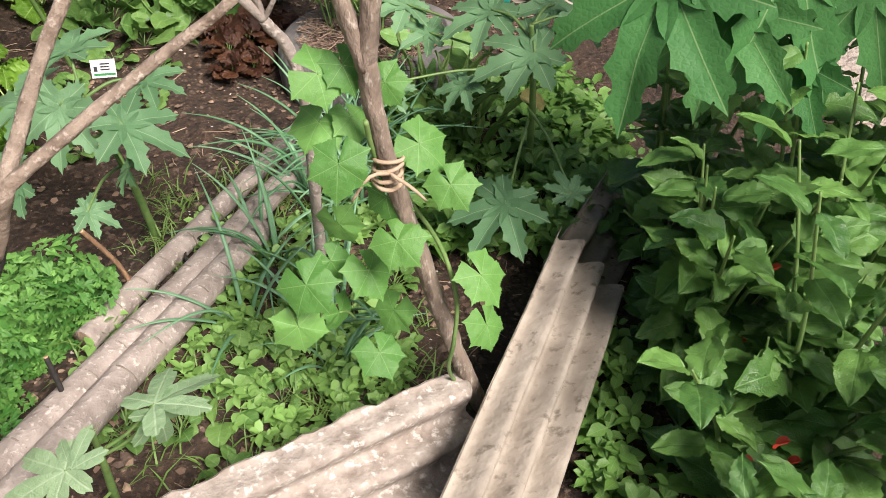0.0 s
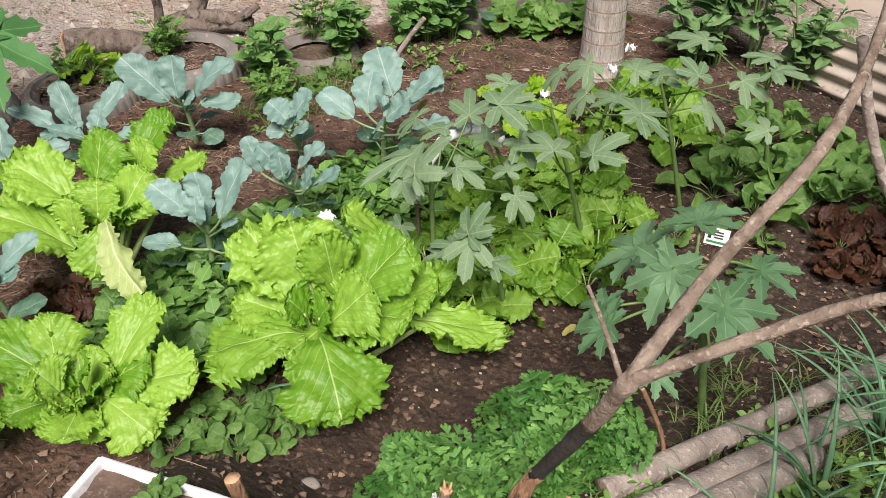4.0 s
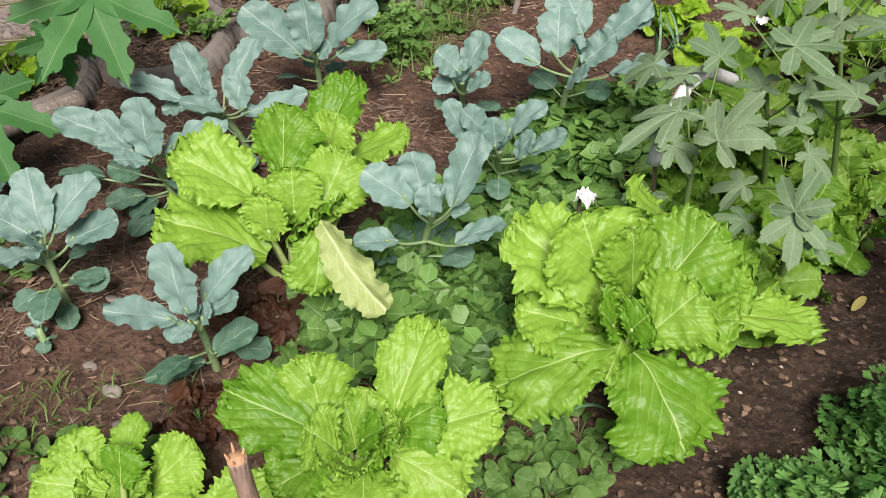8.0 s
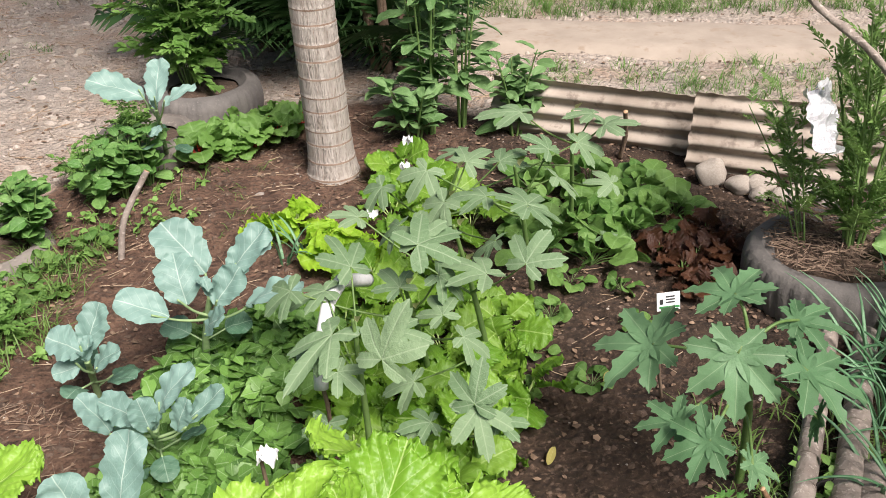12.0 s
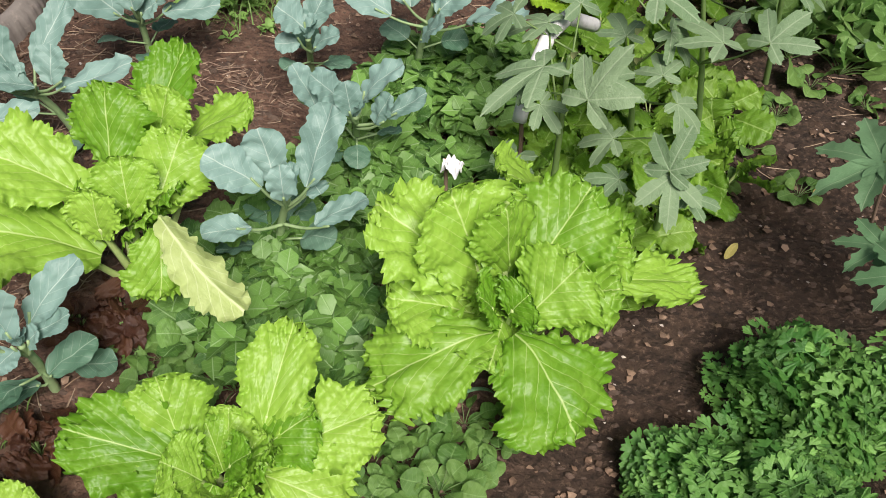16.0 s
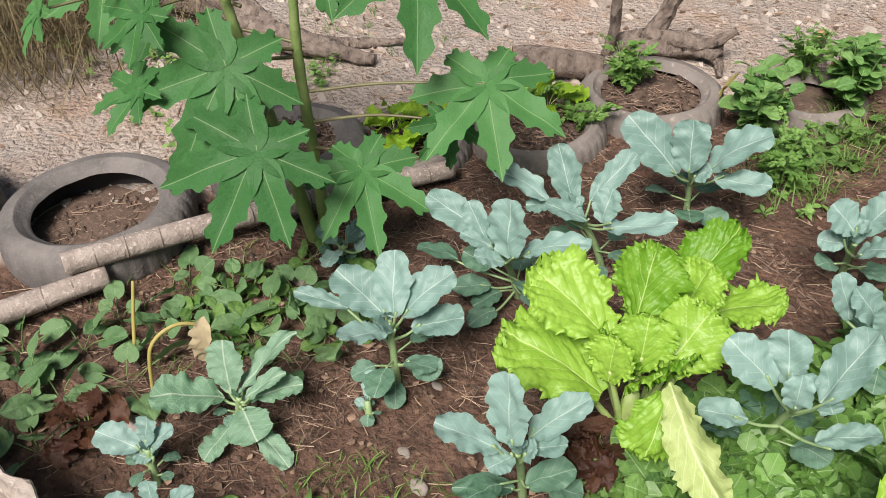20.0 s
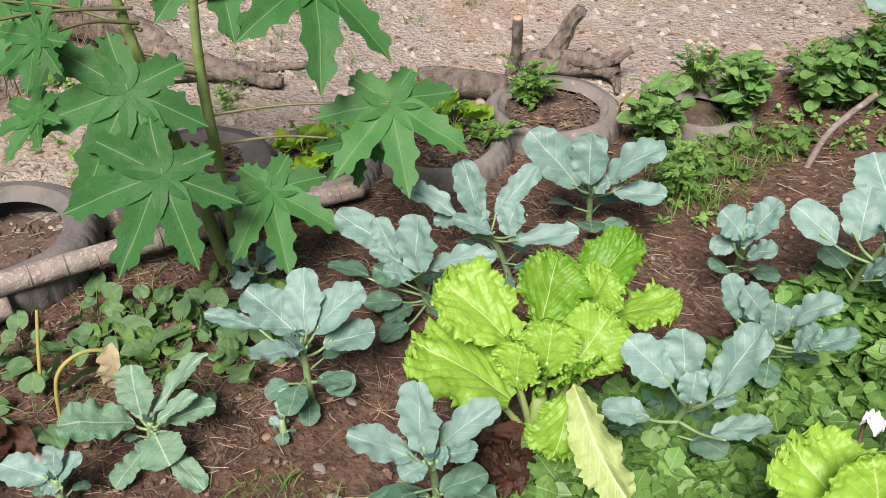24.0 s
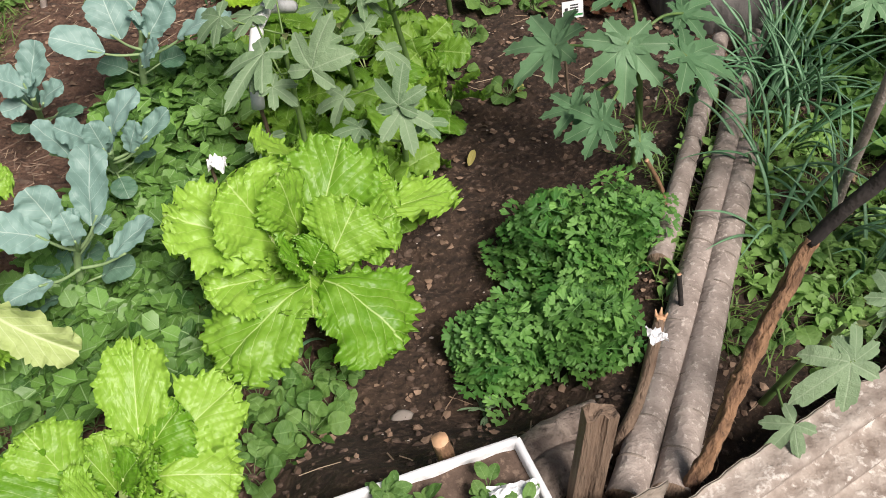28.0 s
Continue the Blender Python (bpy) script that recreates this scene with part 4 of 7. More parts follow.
FOX_M = several(3, lambda i: blade("leaf", FOX, 0.27, 0.6, 0.7, 0.0, 5, 0.04, 12, 0.015, 3, 0.2, (0.7, 1.1, 0.4)[i], 14, 7, i + 140))
BLADES = several(3, lambda i: blade("leaf", GRASS, 0.035, 0.4, 0.8, fold=0.4, droop=(0.6, 1.0, 0.3)[i], nv=14, nu=5, seed=i + 160))
BEET_M = several(2, lambda i: blade("leaf", HERB, 0.28, 0.6, 0.6, 0.06, 6, 0.06, 14, 0.06, 7, 0.2, (0.7, 1.0)[i], 18, 9, i + 150))


def grow(root, meshes, rows, stalk, r0, stem_top, dx, dy, spread_w, sag=0.01, twist=0.25, face=(0, 0, 1), petal="leaf_stalk"):
    """Adds leaves with stalks to a plant. rows: blade base, blade tip, full width (metres), about the plant's foot."""
    for i, row in enumerate(rows):
        x0, y0, z0, x1, y1, z1, w = row[:7]
        k = int(row[7]) if len(row) > 7 else i
        s = min(1.0, max(0.1, z0 * 0.72 / max(0.05, stem_top)))
        foot = Vector((dx * s, dy * s, stem_top * s))
        q0 = Vector((x0, y0, z0)).lerp(foot, 0.3)
        lf = child("leaf", meshes[k % len(meshes)], root, place_leaf(q0, (x1, y1, z1), w / spread_w, RNG.uniform(-twist, twist), face))
        if (Vector((x0, y0, z0)) - foot).length > 0.008:
            under(lf, link_tube(petal, foot, (x0, y0, z0), r0, r0 * 0.6, stalk, root, sag))


def brassica(x, y, label, rows):
    high = max(r[2] for r in rows)
    root = thing("broccoli_plant" if "broccoli" in label else "cabbage_seedling", label, "vegetable plant", (x, y, level(x, y)), "brassica plants in the bed")
    cx = sum(r[0] for r in rows if r[2] > high * 0.6) / max(1, sum(1 for r in rows if r[2] > high * 0.6))
    cy = sum(r[1] for r in rows if r[2] > high * 0.6) / max(1, sum(1 for r in rows if r[2] > high * 0.6))
    top = high * 0.85
    child("stem", tube("stem", [(0, 0, -0.02), (cx * 0.4, cy * 0.4, top * 0.5), (cx, cy, top)], [0.011, 0.009, 0.007], STALK, 8, 0.08, 3), root)
    fresh = [r for r in rows if r[2] > high * 0.55]
    old = [r for r in rows if r[2] <= high * 0.55]
    caul = "cauliflower" in label
    grow(root, CAUL_M if caul else BROC_M, fresh, STALK, 0.0045, top, cx, cy, 0.94, face=(0.05, -0.35, 1))
    grow(root, CAUL_M if caul else OLD_M, old, STALK, 0.004, top, cx, cy, 0.84)
    for k in range(5 if x < -0.9 else 2 if len(rows) > 7 else 4):
        a, l = k * 2.4 + y * 7, RNG.uniform(0.4, 0.65) * min(0.15, high * 0.5)
        s = RNG.uniform(0.15, 0.5)
        b = Vector((cx * s + math.cos(a) * 0.05 * min(1, high * 4), cy * s + math.sin(a) * 0.05 * min(1, high * 4), top * s + 0.02))
        lf = child("leaf", OLD_M[k % 3], root, place_leaf(b, b + Vector((math.cos(a) * l, math.sin(a) * l, RNG.uniform(-0.3, 0.4) * l)), l * 1.15, RNG.uniform(-0.4, 0.4)))
        under(lf, link_tube("leaf_stalk", (cx * s, cy * s, top * s), b, 0.003, 0.0025, STALK, root))
    for k in range(3):
        a = k * 2.4 + x * 9
        l = RNG.uniform(0.25, 0.45) * min(0.16, high * 0.5)
        child("leaf", (CAUL_M if caul else BROC_M)[k % 3], root, place_leaf((cx, cy, top), (cx + math.cos(a) * l * 0.5, cy + math.sin(a) * l * 0.5, top + l), l * 0.7))


def mustard(x, y, label, rows):
    root = thing("mustard_plant", label, "vegetable plant", (x, y, level(x, y)), "mustard greens")
    for i, (x0, y0, z0, x1, y1, z1, w, k) in enumerate(rows):
        lf = child("leaf", MUST_M[int(k) % 5], root, place_leaf((x0, y0, z0), (x1, y1, z1), w * 1.16 / 1.2, RNG.uniform(-0.2, 0.2), (0.1, -0.25, 1)))
        a, b = Vector((x0 * 0.1, y0 * 0.1, 0.0)), Vector((x0, y0, z0))
        under(lf, link_tube("leaf_stalk", a, b + (Vector((x1, y1, z1)) - b) * 0.25, 0.011, 0.005, MUST_STALK, root, 0.005))
    high = max(r[2] for r in rows)
    child("stem", tube("stem", [(0, 0, -0.02), (0, 0, high * 0.25), (0, 0, high * 0.55)], [0.022, 0.026, 0.016], MUST_STALK, 12, 0.12, 3), root)
    mx, my = sum(r[0] for r in rows) / len(rows), sum(r[1] for r in rows) / len(rows)
    for k in range(10):
        a, l = k * 2.4, RNG.uniform(0.18, 0.42) * (high + 0.1)
        b = Vector((mx * 0.8 + math.cos(a) * 0.02, my * 0.8 + math.sin(a) * 0.02, high * 0.6))
        child("leaf", MUST_M[k % 5], root, place_leaf(b, b + Vector((math.cos(a) * l * 0.6, math.sin(a) * l * 0.6, l * RNG.uniform(0.7, 1.1))), l * 0.85, RNG.uniform(-0.3, 0.3)))


def wilted(x, y, label, rows):
    root = thing("wilted_leaf", label, "leaf", (x, y, 0))
    for x0, y0, z0, x1, y1, z1, w, k in rows:
        lf = child("blade", MUST_M[3] if k else PALE_M, root, place_leaf((x0, y0, z0), (x1, y1, z1), w / 0.85, -0.5 if k else 0.35, (0.3, -0.6, 1)), "frilly green half" if k else "")
        under(lf, link_tube("leaf_stalk", (0, 0, 0.0), (x0, y0, z0), 0.008, 0.005, MUST_STALK, root))


def okra(x, y, label, rows):
    root = thing("okra_plant", label, "vegetable plant", (x, y, level(x, y) + 0.7 * bank(x, y)), "okra plants")
    top = max(r[2] for r in rows)
    cx, cy = sum(r[0] for r in rows) / len(rows) * 0.7, sum(r[1] for r in rows) / len(rows) * 0.7
    child("stem", tube("stem", [(0, 0, -0.02), (cx * 0.5, cy * 0.5, top * 0.5), (cx, cy, top * 0.95)], [0.009, 0.007, 0.004], STALK_D, 8, 0.06, 5), root)
    for i, row in enumerate(rows):
        x0, y0, z0, x1, y1, z1, w = row[:7]
        l = max(w / 1.4, 0.05)
        d = Vector((x1 - x0, y1 - y0, z1 - z0)).normalized() * max(l, (Vector((x1 - x0, y1 - y0, z1 - z0)).length) * 0.9)
        lf = child("leaf", OKRA_M[i % 4], root, place_leaf((x0, y0, z0), Vector((x0, y0, z0)) + d, l, RNG.uniform(-0.25, 0.25), (0.1, -0.2, 1)))
        s = max(0.15, min(0.9, z0 / top - 0.25))
        under(lf, link_tube("leaf_stalk", (cx * s, cy * s, top * 0.95 * s), (x0, y0, z0), 0.0035, 0.002, STALK_D, root, 0.012))
    for k in range(2):
        s = 0.75 + 0.2 * k
        b = Vector((cx * s, cy * s, top * s))
        child("bud", blade("bud", CREAM, 0.16, 0.5, 0.7, fold=1.2, droop=0.2, nv=8, nu=5), root, place_leaf(b + Vector((0.01, -0.012, 0)), b + Vector((0.02, -0.03, 0.03)), 0.05), "pale yellow flower bud")


LAST = {}


def papaya(x, y, label, rows, tall):
    dark = "dark" in label
    root = thing("papaya_plant", label, "papaya plant", (x, y, level(x, y)), "papaya plants")
    if dark:
        child("stem", tube("stem", [(-0.02, -0.03, -0.02), (-0.06, -0.06, 0.3), (-0.10, -0.10, 0.6), (-0.13, -0.12, tall)], [0.021, 0.018, 0.015, 0.011], PAPSTEM, 12, 0.05, 2, rings=(0.035, 0.10)), root)
        child("stem", tube("stem", [(0.0, 0.0, -0.02), (0.0, 0.0, 0.3), (0.0, 0.0, 0.6), (0.01, 0.02, tall)], [0.019, 0.016, 0.014, 0.010], PAPSTEM, 12, 0.05, 4, rings=(0.035, 0.10)), root)
    else:
        child("stem", tube("stem", [(0, 0, -0.02), (-0.03, -0.04, tall * 0.5), (-0.08, -0.08, tall)], [0.011, 0.009, 0.006], STALK_D, 10, 0.06, 2), root)
    LAST.update(root=root, dark=dark, tall=tall)
    more_leaves(rows)


def more_leaves(rows):
    root, dark, tall = LAST["root"], LAST["dark"], LAST["tall"]
    open_way = Vector((0.8 - root.location.x, -0.2 - root.location.y, 0)).normalized() * (0.6 if dark else 0.35)
    for i, row in enumerate(rows):
        x0, y0, z0, x1, y1, z1, w = row[:7]
        p, q = Vector((x0, y0, z0)), Vector((x1, y1, z1))
        l = w / (1.3 if dark else 1.65)
        d = (q - p).normalized() * max(l, (q - p).length)
        lf = child("leaf", (PAPD_M if dark else PAPL_M)[i % 4], root, place_leaf(p, p + d, l, RNG.uniform(-0.2, 0.2), (open_way.x, open_way.y, 1)))
        s = max(0.35, min(1.0, z0 / tall - 0.02))
        foot = Vector((-0.10 * s if dark and i % 2 else 0.0, -0.1 * s if dark and i % 2 else 0.0, tall * s * 0.97)) if dark else Vector((-0.08 * s, -0.08 * s, tall * s))
        under(lf, link_tube("leaf_stalk", foot, p, 0.0055 if dark else 0.004, 0.003, PETIOLE if dark else STALK_D, root, -0.02))


def papaya_top(x, y, label, rows):
    more_leaves(rows)


MUST_STALK = solid("pale_lime_stalk", (0.34, 0.46, 0.14), (0.46, 0.58, 0.24), 14, 0.45, 0.2)


# ---- generic small plants ----
def rosette(name, label, cat, group, x, y, meshes, n, l, w, rise, z=None, stalk=STALK_D, spread_w=0.7, lift=0.3, r=0.0018):
    """A low plant of n leaves round its foot. l: leaf length; rise: how upright, 0 to 1."""
    root = thing(name, label, cat, (x, y, height(x, y) if z is None else z), group)
    a0 = RNG.uniform(0, 6)
    stalks = []
    for k in range(n):
        a = a0 + k * 2.399
        up = rise * RNG.uniform(0.4, 1.3) * (0.5 + k / n)
        ll = l * RNG.uniform(0.7, 1.15)
        out = math.cos(min(1.4, up)) * ll
        hgt = math.sin(min(1.4, up)) * ll
        b = Vector((math.cos(a) * out * lift, math.sin(a) * out * lift, hgt * 0.6 + 0.012))
        t = b + Vector((math.cos(a) * out, math.sin(a) * out, hgt * 0.5 - ll * 0.1))
        child("leaf", RNG.choice(meshes), root, place_leaf(b, t, ll * w / spread_w, RNG.uniform(-0.8, 0.8), (RNG.uniform(-0.6, 0.6), RNG.uniform(-0.8, 0.4), 1)))
        stalks.append(b)
    V, Fc = [], []
    for b in stalks:
        s = Vector((b.y, -b.x, 0)).normalized() * r
        t = Vector((0, 0, r))
        o, m = len(V), b * 0.5 + Vector((0, 0, b.z * 0.12))
        for p in (Vector((0, 0, -0.005)), m, b):
            V += [p - s, p + s, p + t * 1.6]
        for i in (o, o + 3):
            Fc += [(i, i + 3, i + 5, i + 2), (i + 1, i + 2, i + 5, i + 4), (i, i + 1, i + 4, i + 3)]
    child("leaf_stalk", mesh_of("leaf_stalk", V, Fc, stalk), root)
    return root


def shrub(name, label, cat, x, y, meshes, stems, tall, wide, per, l, w, z=0.0, stalk=STALK_D, group="", spread_w=0.6, r=0.004, lean=(0, 0), start=0.2, up=0.0):
    """A bushy plant: some stems with paired leaves along them."""
    root = thing(name, label, cat, (x, y, z), group)
    for s in range(stems):
        a, o = s * 2.399 + x, wide * RNG.uniform(0.3, 1.0)
        h = tall * RNG.uniform(0.65, 1.05)
        pts = [Vector((math.cos(a) * o * 0.15, math.sin(a) * o * 0.15, -0.01)), Vector((math.cos(a) * o * 0.5 + lean[0] * 0.5, math.sin(a) * o * 0.5 + lean[1] * 0.5, h * 0.55)), Vector((math.cos(a) * o + lean[0], math.sin(a) * o + lean[1], h))]
        child("stem", tube("stem", pts, [r, r * 0.8, r * 0.4], stalk, 5), root)
        for k in range(per):
            f = start + (1 - start) * (k + RNG.random()) / per
            p = pts[0].lerp(pts[1], f * 2) if f < 0.5 else pts[1].lerp(pts[2], f * 2 - 1)
            b = RNG.uniform(0, 6.28)
            ll = l * RNG.uniform(0.6, 1.15) * (1.1 - 0.35 * f)
            d = Vector((math.cos(b), math.sin(b), RNG.uniform(-0.35, 0.5) + up)).normalized() * ll if up else Vector((math.cos(b), math.sin(b), RNG.uniform(-0.35, 0.5))) * ll
            child("leaf", RNG.choice(meshes), root, place_leaf(p + d * 0.15, p + d * 1.15, ll * w / spread_w, RNG.uniform(-0.5, 0.5)))
    return root


def vine(x, y, label, rows):
    root = thing("gourd_vine", label, "climbing plant", (x, y, 0))
    px, py = 1.66 - x, 0.70 - y
    pts = [Vector((px + 0.10, py + 0.02, 0.0))] + [Vector((px + 0.10 - 0.3 * s + 0.03 * math.cos(s * 12), py - 0.02 + 0.03 * math.sin(s * 12), s)) for s in np.linspace(0.12, 0.85, 9)]
    child("stem", tube("stem", pts, [0.004] * len(pts), STALK_D, 6), root)
    for i, row in enumerate(rows):
        p, q = Vector(row[0:3]), Vector(row[3:6])
        l = row[6] / 1.9
        q += Vector((RNG.uniform(-0.05, 0.05), RNG.uniform(-0.03, 0.03), RNG.uniform(-0.01, 0.03)))
        child("leaf", VINE_M[i % 4], root, place_leaf(p, p + (q - p).normalized() * l, l, RNG.uniform(-0.5, 0.5), (RNG.uniform(-0.7, 0.4), -0.9, RNG.uniform(0.5, 1.6))))
        near = p + Vector((0.03, 0.03, -0.05))
        link_tube("leaf_stalk", near, p, 0.0025, 0.002, STALK_D, root, -0.01, sides=5)


def sprig_mesh(name, mat, pairs, l, w, seed):
    """A twig 1 long along +y with small pointed leaves in pairs."""
    r = random.Random(seed)
    V, Fc, U = [], [], []
    for k in range(pairs):
        s = 0.15 + 0.85 * k / max(1, pairs - 1)
        for side in (-1, 1):
            a = side * r.uniform(0.6, 1.2) * (1.1 - 0.7 * s) + r.uniform(-0.15, 0.15)
            ll = l * r.uniform(0.7, 1.1) * (1.1 - 0.4 * s)
            d = Vector((math.sin(a), math.cos(a), r.uniform(-0.3, 0.45))).normalized()
            x = Vector((d.y, -d.x, r.uniform(-0.3, 0.3))) * ll * w
            b = Vector((0, s, 0.03 * math.sin(s * 5)))
            o = len(V)
            V += [b, b + d * ll * 0.35 + x, b + d * ll * 0.35 - x, b + d * ll * 0.7 + x * 0.75, b + d * ll * 0.7 - x * 0.75, b + d * ll - Vector((0, 0, ll * 0.2)), b + d * ll * 0.5 - Vector((0, 0, ll * w * 0.4))]
            U += [(0, 0), (w, 0.35), (w, 0.35), (w, 0.7), (w, 0.7), (0, 1), (0, 0.5)]
            Fc += [(o, o + 1, o + 6), (o, o + 6, o + 2), (o + 1, o + 3, o + 6), (o + 2, o + 6, o + 4), (o + 3, o + 5, o + 6), (o + 4, o + 6, o + 5)]
    o = len(V)
    V += [(-0.012, 0, 0), (0.012, 0, 0), (0, 0, -0.02), (0, 1, 0)]
    U += [(0, 0.1)] * 4
    Fc += [(o, o + 1, o + 3), (o + 1, o + 2, o + 3), (o + 2, o, o + 3)]
    return mesh_of(name, V, Fc, mat, U)


WILLOW = leaf_material("narrow_yellow_green_leaf", (0.12, 0.24, 0.05), (0.27, 0.43, 0.12), (0.3, 0.45, 0.2), 6, 0.6, 0.07, 0.2, 0.5, 0.3, 0.02)
FEATHER = [sprig_mesh("leafy_twig", WILLOW, 13, 0.30, 0.13, i) for i in range(4)]
HERBS = [sprig_mesh("leafy_twig", HERB, 7, 0.42, 0.34, i + 10) for i in range(4)]

brassica(-0.632, 0.643, 'young broccoli plant with blue-green waxy leaves on bare soil', [
    (0.029,-0.061,0.26,-0.004,-0.039,0.40,0.095), (0.015,-0.097,0.26,-0.074,-0.165,0.30,0.085),
    (0.038,-0.010,0.26,0.098,0.078,0.33,0.068), (0.053,-0.032,0.25,0.120,-0.003,0.28,0.049),
    (0.041,-0.073,0.24,0.027,-0.122,0.22,0.064), (0.059,-0.053,0.24,0.075,-0.039,0.26,0.050),
    (0.057,-0.041,0.12,0.099,0.050,0.14,0.073), (0.005,-0.038,0.06,-0.089,-0.122,0.04,0.067)])
brassica(-1.045, 0.622, 'broccoli plant with grey-green leaves in mulched soil', [
    (0.007,0.013,0.24,-0.068,0.077,0.34,0.096), (-0.019,-0.002,0.24,-0.144,-0.038,0.30,0.106),
    (0.017,0.038,0.24,0.051,0.147,0.31,0.094), (0.009,-0.009,0.22,-0.015,-0.131,0.24,0.084),
    (0.039,0.055,0.20,0.108,0.127,0.22,0.095), (0.032,0.019,0.10,0.097,0.046,0.10,0.069),
    (0.020,-0.019,0.04,0.060,-0.053,0.01,0.054), (-0.211,-0.028,0.18,-0.254,-0.099,0.20,0.050),
    (0.032,-0.010,0.22,0.012,-0.053,0.26,0.050)])
brassica(-1.218, 0.284, 'young cauliflower plant with pale ribbed green leaves', [
    (-0.013,-0.029,0.10,-0.076,-0.157,0.14,0.128), (-0.004,-0.007,0.11,-0.042,0.024,0.22,0.112),
    (0.013,0.024,0.11,0.030,0.172,0.20,0.082), (0.047,0.025,0.10,0.115,0.124,0.13,0.072),
    (0.065,-0.005,0.10,0.131,-0.018,0.06,0.131), (0.052,-0.047,0.05,0.063,-0.124,0.02,0.062),
    (0.122,0.007,0.05,0.209,0.010,0.02,0.066), (0.061,0.014,0.12,0.095,0.098,0.17,0.059)])
brassica(-1.189, 0.058, 'small cabbage seedling with rounded grey-green leaves', [
    (-0.021,-0.009,0.12,-0.097,-0.061,0.14,0.077), (-0.012,0.012,0.13,-0.020,0.033,0.18,0.062),
    (0.010,0.015,0.12,0.023,0.067,0.16,0.054), (0.015,0.010,0.10,-0.021,-0.019,0.10,0.039)])
brassica(-1.032, -0.016, 'small broccoli seedling with blue-green leaves', [
    (0.018,0.007,0.13,-0.058,-0.050,0.15,0.062), (0.011,0.024,0.13,-0.017,0.036,0.18,0.050),
    (0.022,0.042,0.12,0.049,0.099,0.16,0.047), (0.034,0.010,0.05,0.069,0.052,0.05,0.034),
    (0.005,-0.016,0.05,-0.040,-0.061,0.06,0.037), (0.040,0.011,0.13,0.016,-0.027,0.12,0.041)])
brassica(-1.101, 1.075, 'broccoli plant with broad blue-green leaves', [
    (0.119,-0.133,0.28,0.068,-0.092,0.40,0.117), (0.122,-0.160,0.28,0.068,-0.212,0.30,0.058),
    (0.130,-0.090,0.28,0.240,-0.002,0.32,0.069), (-0.067,-0.076,0.26,-0.187,-0.144,0.31,0.089),
    (-0.039,-0.104,0.26,-0.083,-0.097,0.32,0.065), (0.011,-0.108,0.25,-0.059,-0.145,0.26,0.056),
    (0.092,-0.065,0.10,0.151,-0.039,0.10,0.066), (-0.035,-0.105,0.08,-0.077,-0.167,0.08,0.071),
    (0.047,-0.159,0.05,0.028,-0.201,0.04,0.064), (-0.186,-0.132,0.12,-0.224,-0.163,0.13,0.076)])
brassica(-1.024, 1.326, 'broccoli plant with wavy-edged grey-green leaves', [
    (-0.076,-0.070,0.24,-0.147,-0.047,0.36,0.087), (-0.051,-0.007,0.24,-0.008,0.102,0.33,0.076),
    (-0.159,-0.120,0.24,-0.265,-0.163,0.28,0.079), (0.094,-0.092,0.24,0.204,0.020,0.26,0.089),
    (0.026,-0.107,0.24,-0.077,-0.160,0.26,0.067), (0.084,-0.088,0.25,0.043,-0.041,0.31,0.081),
    (-0.155,-0.113,0.22,-0.167,-0.142,0.20,0.061)])
brassica(-1.014, 1.670, 'broccoli plant with large blue-green leaves beside weeds', [
    (0.022,-0.134,0.24,-0.121,-0.159,0.36,0.130), (0.059,-0.110,0.25,0.023,-0.066,0.37,0.117),
    (0.088,-0.025,0.24,0.182,0.064,0.34,0.116), (0.117,-0.024,0.22,0.234,0.022,0.22,0.084),
    (-0.091,-0.035,0.22,-0.133,-0.047,0.30,0.067), (0.063,-0.081,0.22,0.093,-0.052,0.24,0.064)])
brassica(-0.369, 1.109, 'broccoli plant with waxy blue-grey leaves between mustard greens', [
    (0.007,-0.075,0.30,-0.078,-0.093,0.35,0.096), (0.124,-0.033,0.30,0.133,0.054,0.42,0.093),
    (0.090,-0.105,0.30,0.077,-0.082,0.36,0.060), (0.022,-0.017,0.28,-0.010,0.004,0.36,0.096),
    (-0.013,-0.125,0.20,-0.071,-0.164,0.20,0.078), (0.158,-0.056,0.20,0.211,0.026,0.22,0.063),
    (0.127,0.012,0.28,0.130,-0.023,0.25,0.055)])
brassica(-0.330, 1.497, 'broccoli plant with waxy blue-grey leaves', [
    (-0.063,-0.173,0.28,-0.076,-0.160,0.36,0.069), (0.008,-0.120,0.28,-0.037,-0.153,0.34,0.080),
    (0.063,-0.093,0.28,0.146,-0.071,0.36,0.072), (0.148,-0.117,0.26,0.204,-0.076,0.30,0.058),
    (0.059,-0.174,0.28,0.041,-0.150,0.34,0.068), (0.123,-0.132,0.24,0.132,-0.110,0.30,0.055)])
brassica(-0.294, 1.846, 'tall broccoli plant with blue-grey leaves and a yellowed lower leaf', [
    (0.043,0.028,0.34,-0.066,0.081,0.42,0.135), (0.132,-0.002,0.34,0.212,0.045,0.42,0.093),
    (-0.003,-0.100,0.30,-0.021,-0.008,0.38,0.114), (0.097,-0.109,0.30,0.153,-0.053,0.36,0.091),
    (-0.063,-0.134,0.28,-0.150,-0.120,0.32,0.104), (0.068,-0.165,0.24,0.125,-0.169,0.30,0.075),
    (0.100,-0.062,0.30,0.209,0.061,0.38,0.075), (0.197,-0.043,0.26,0.307,-0.064,0.30,0.089)])
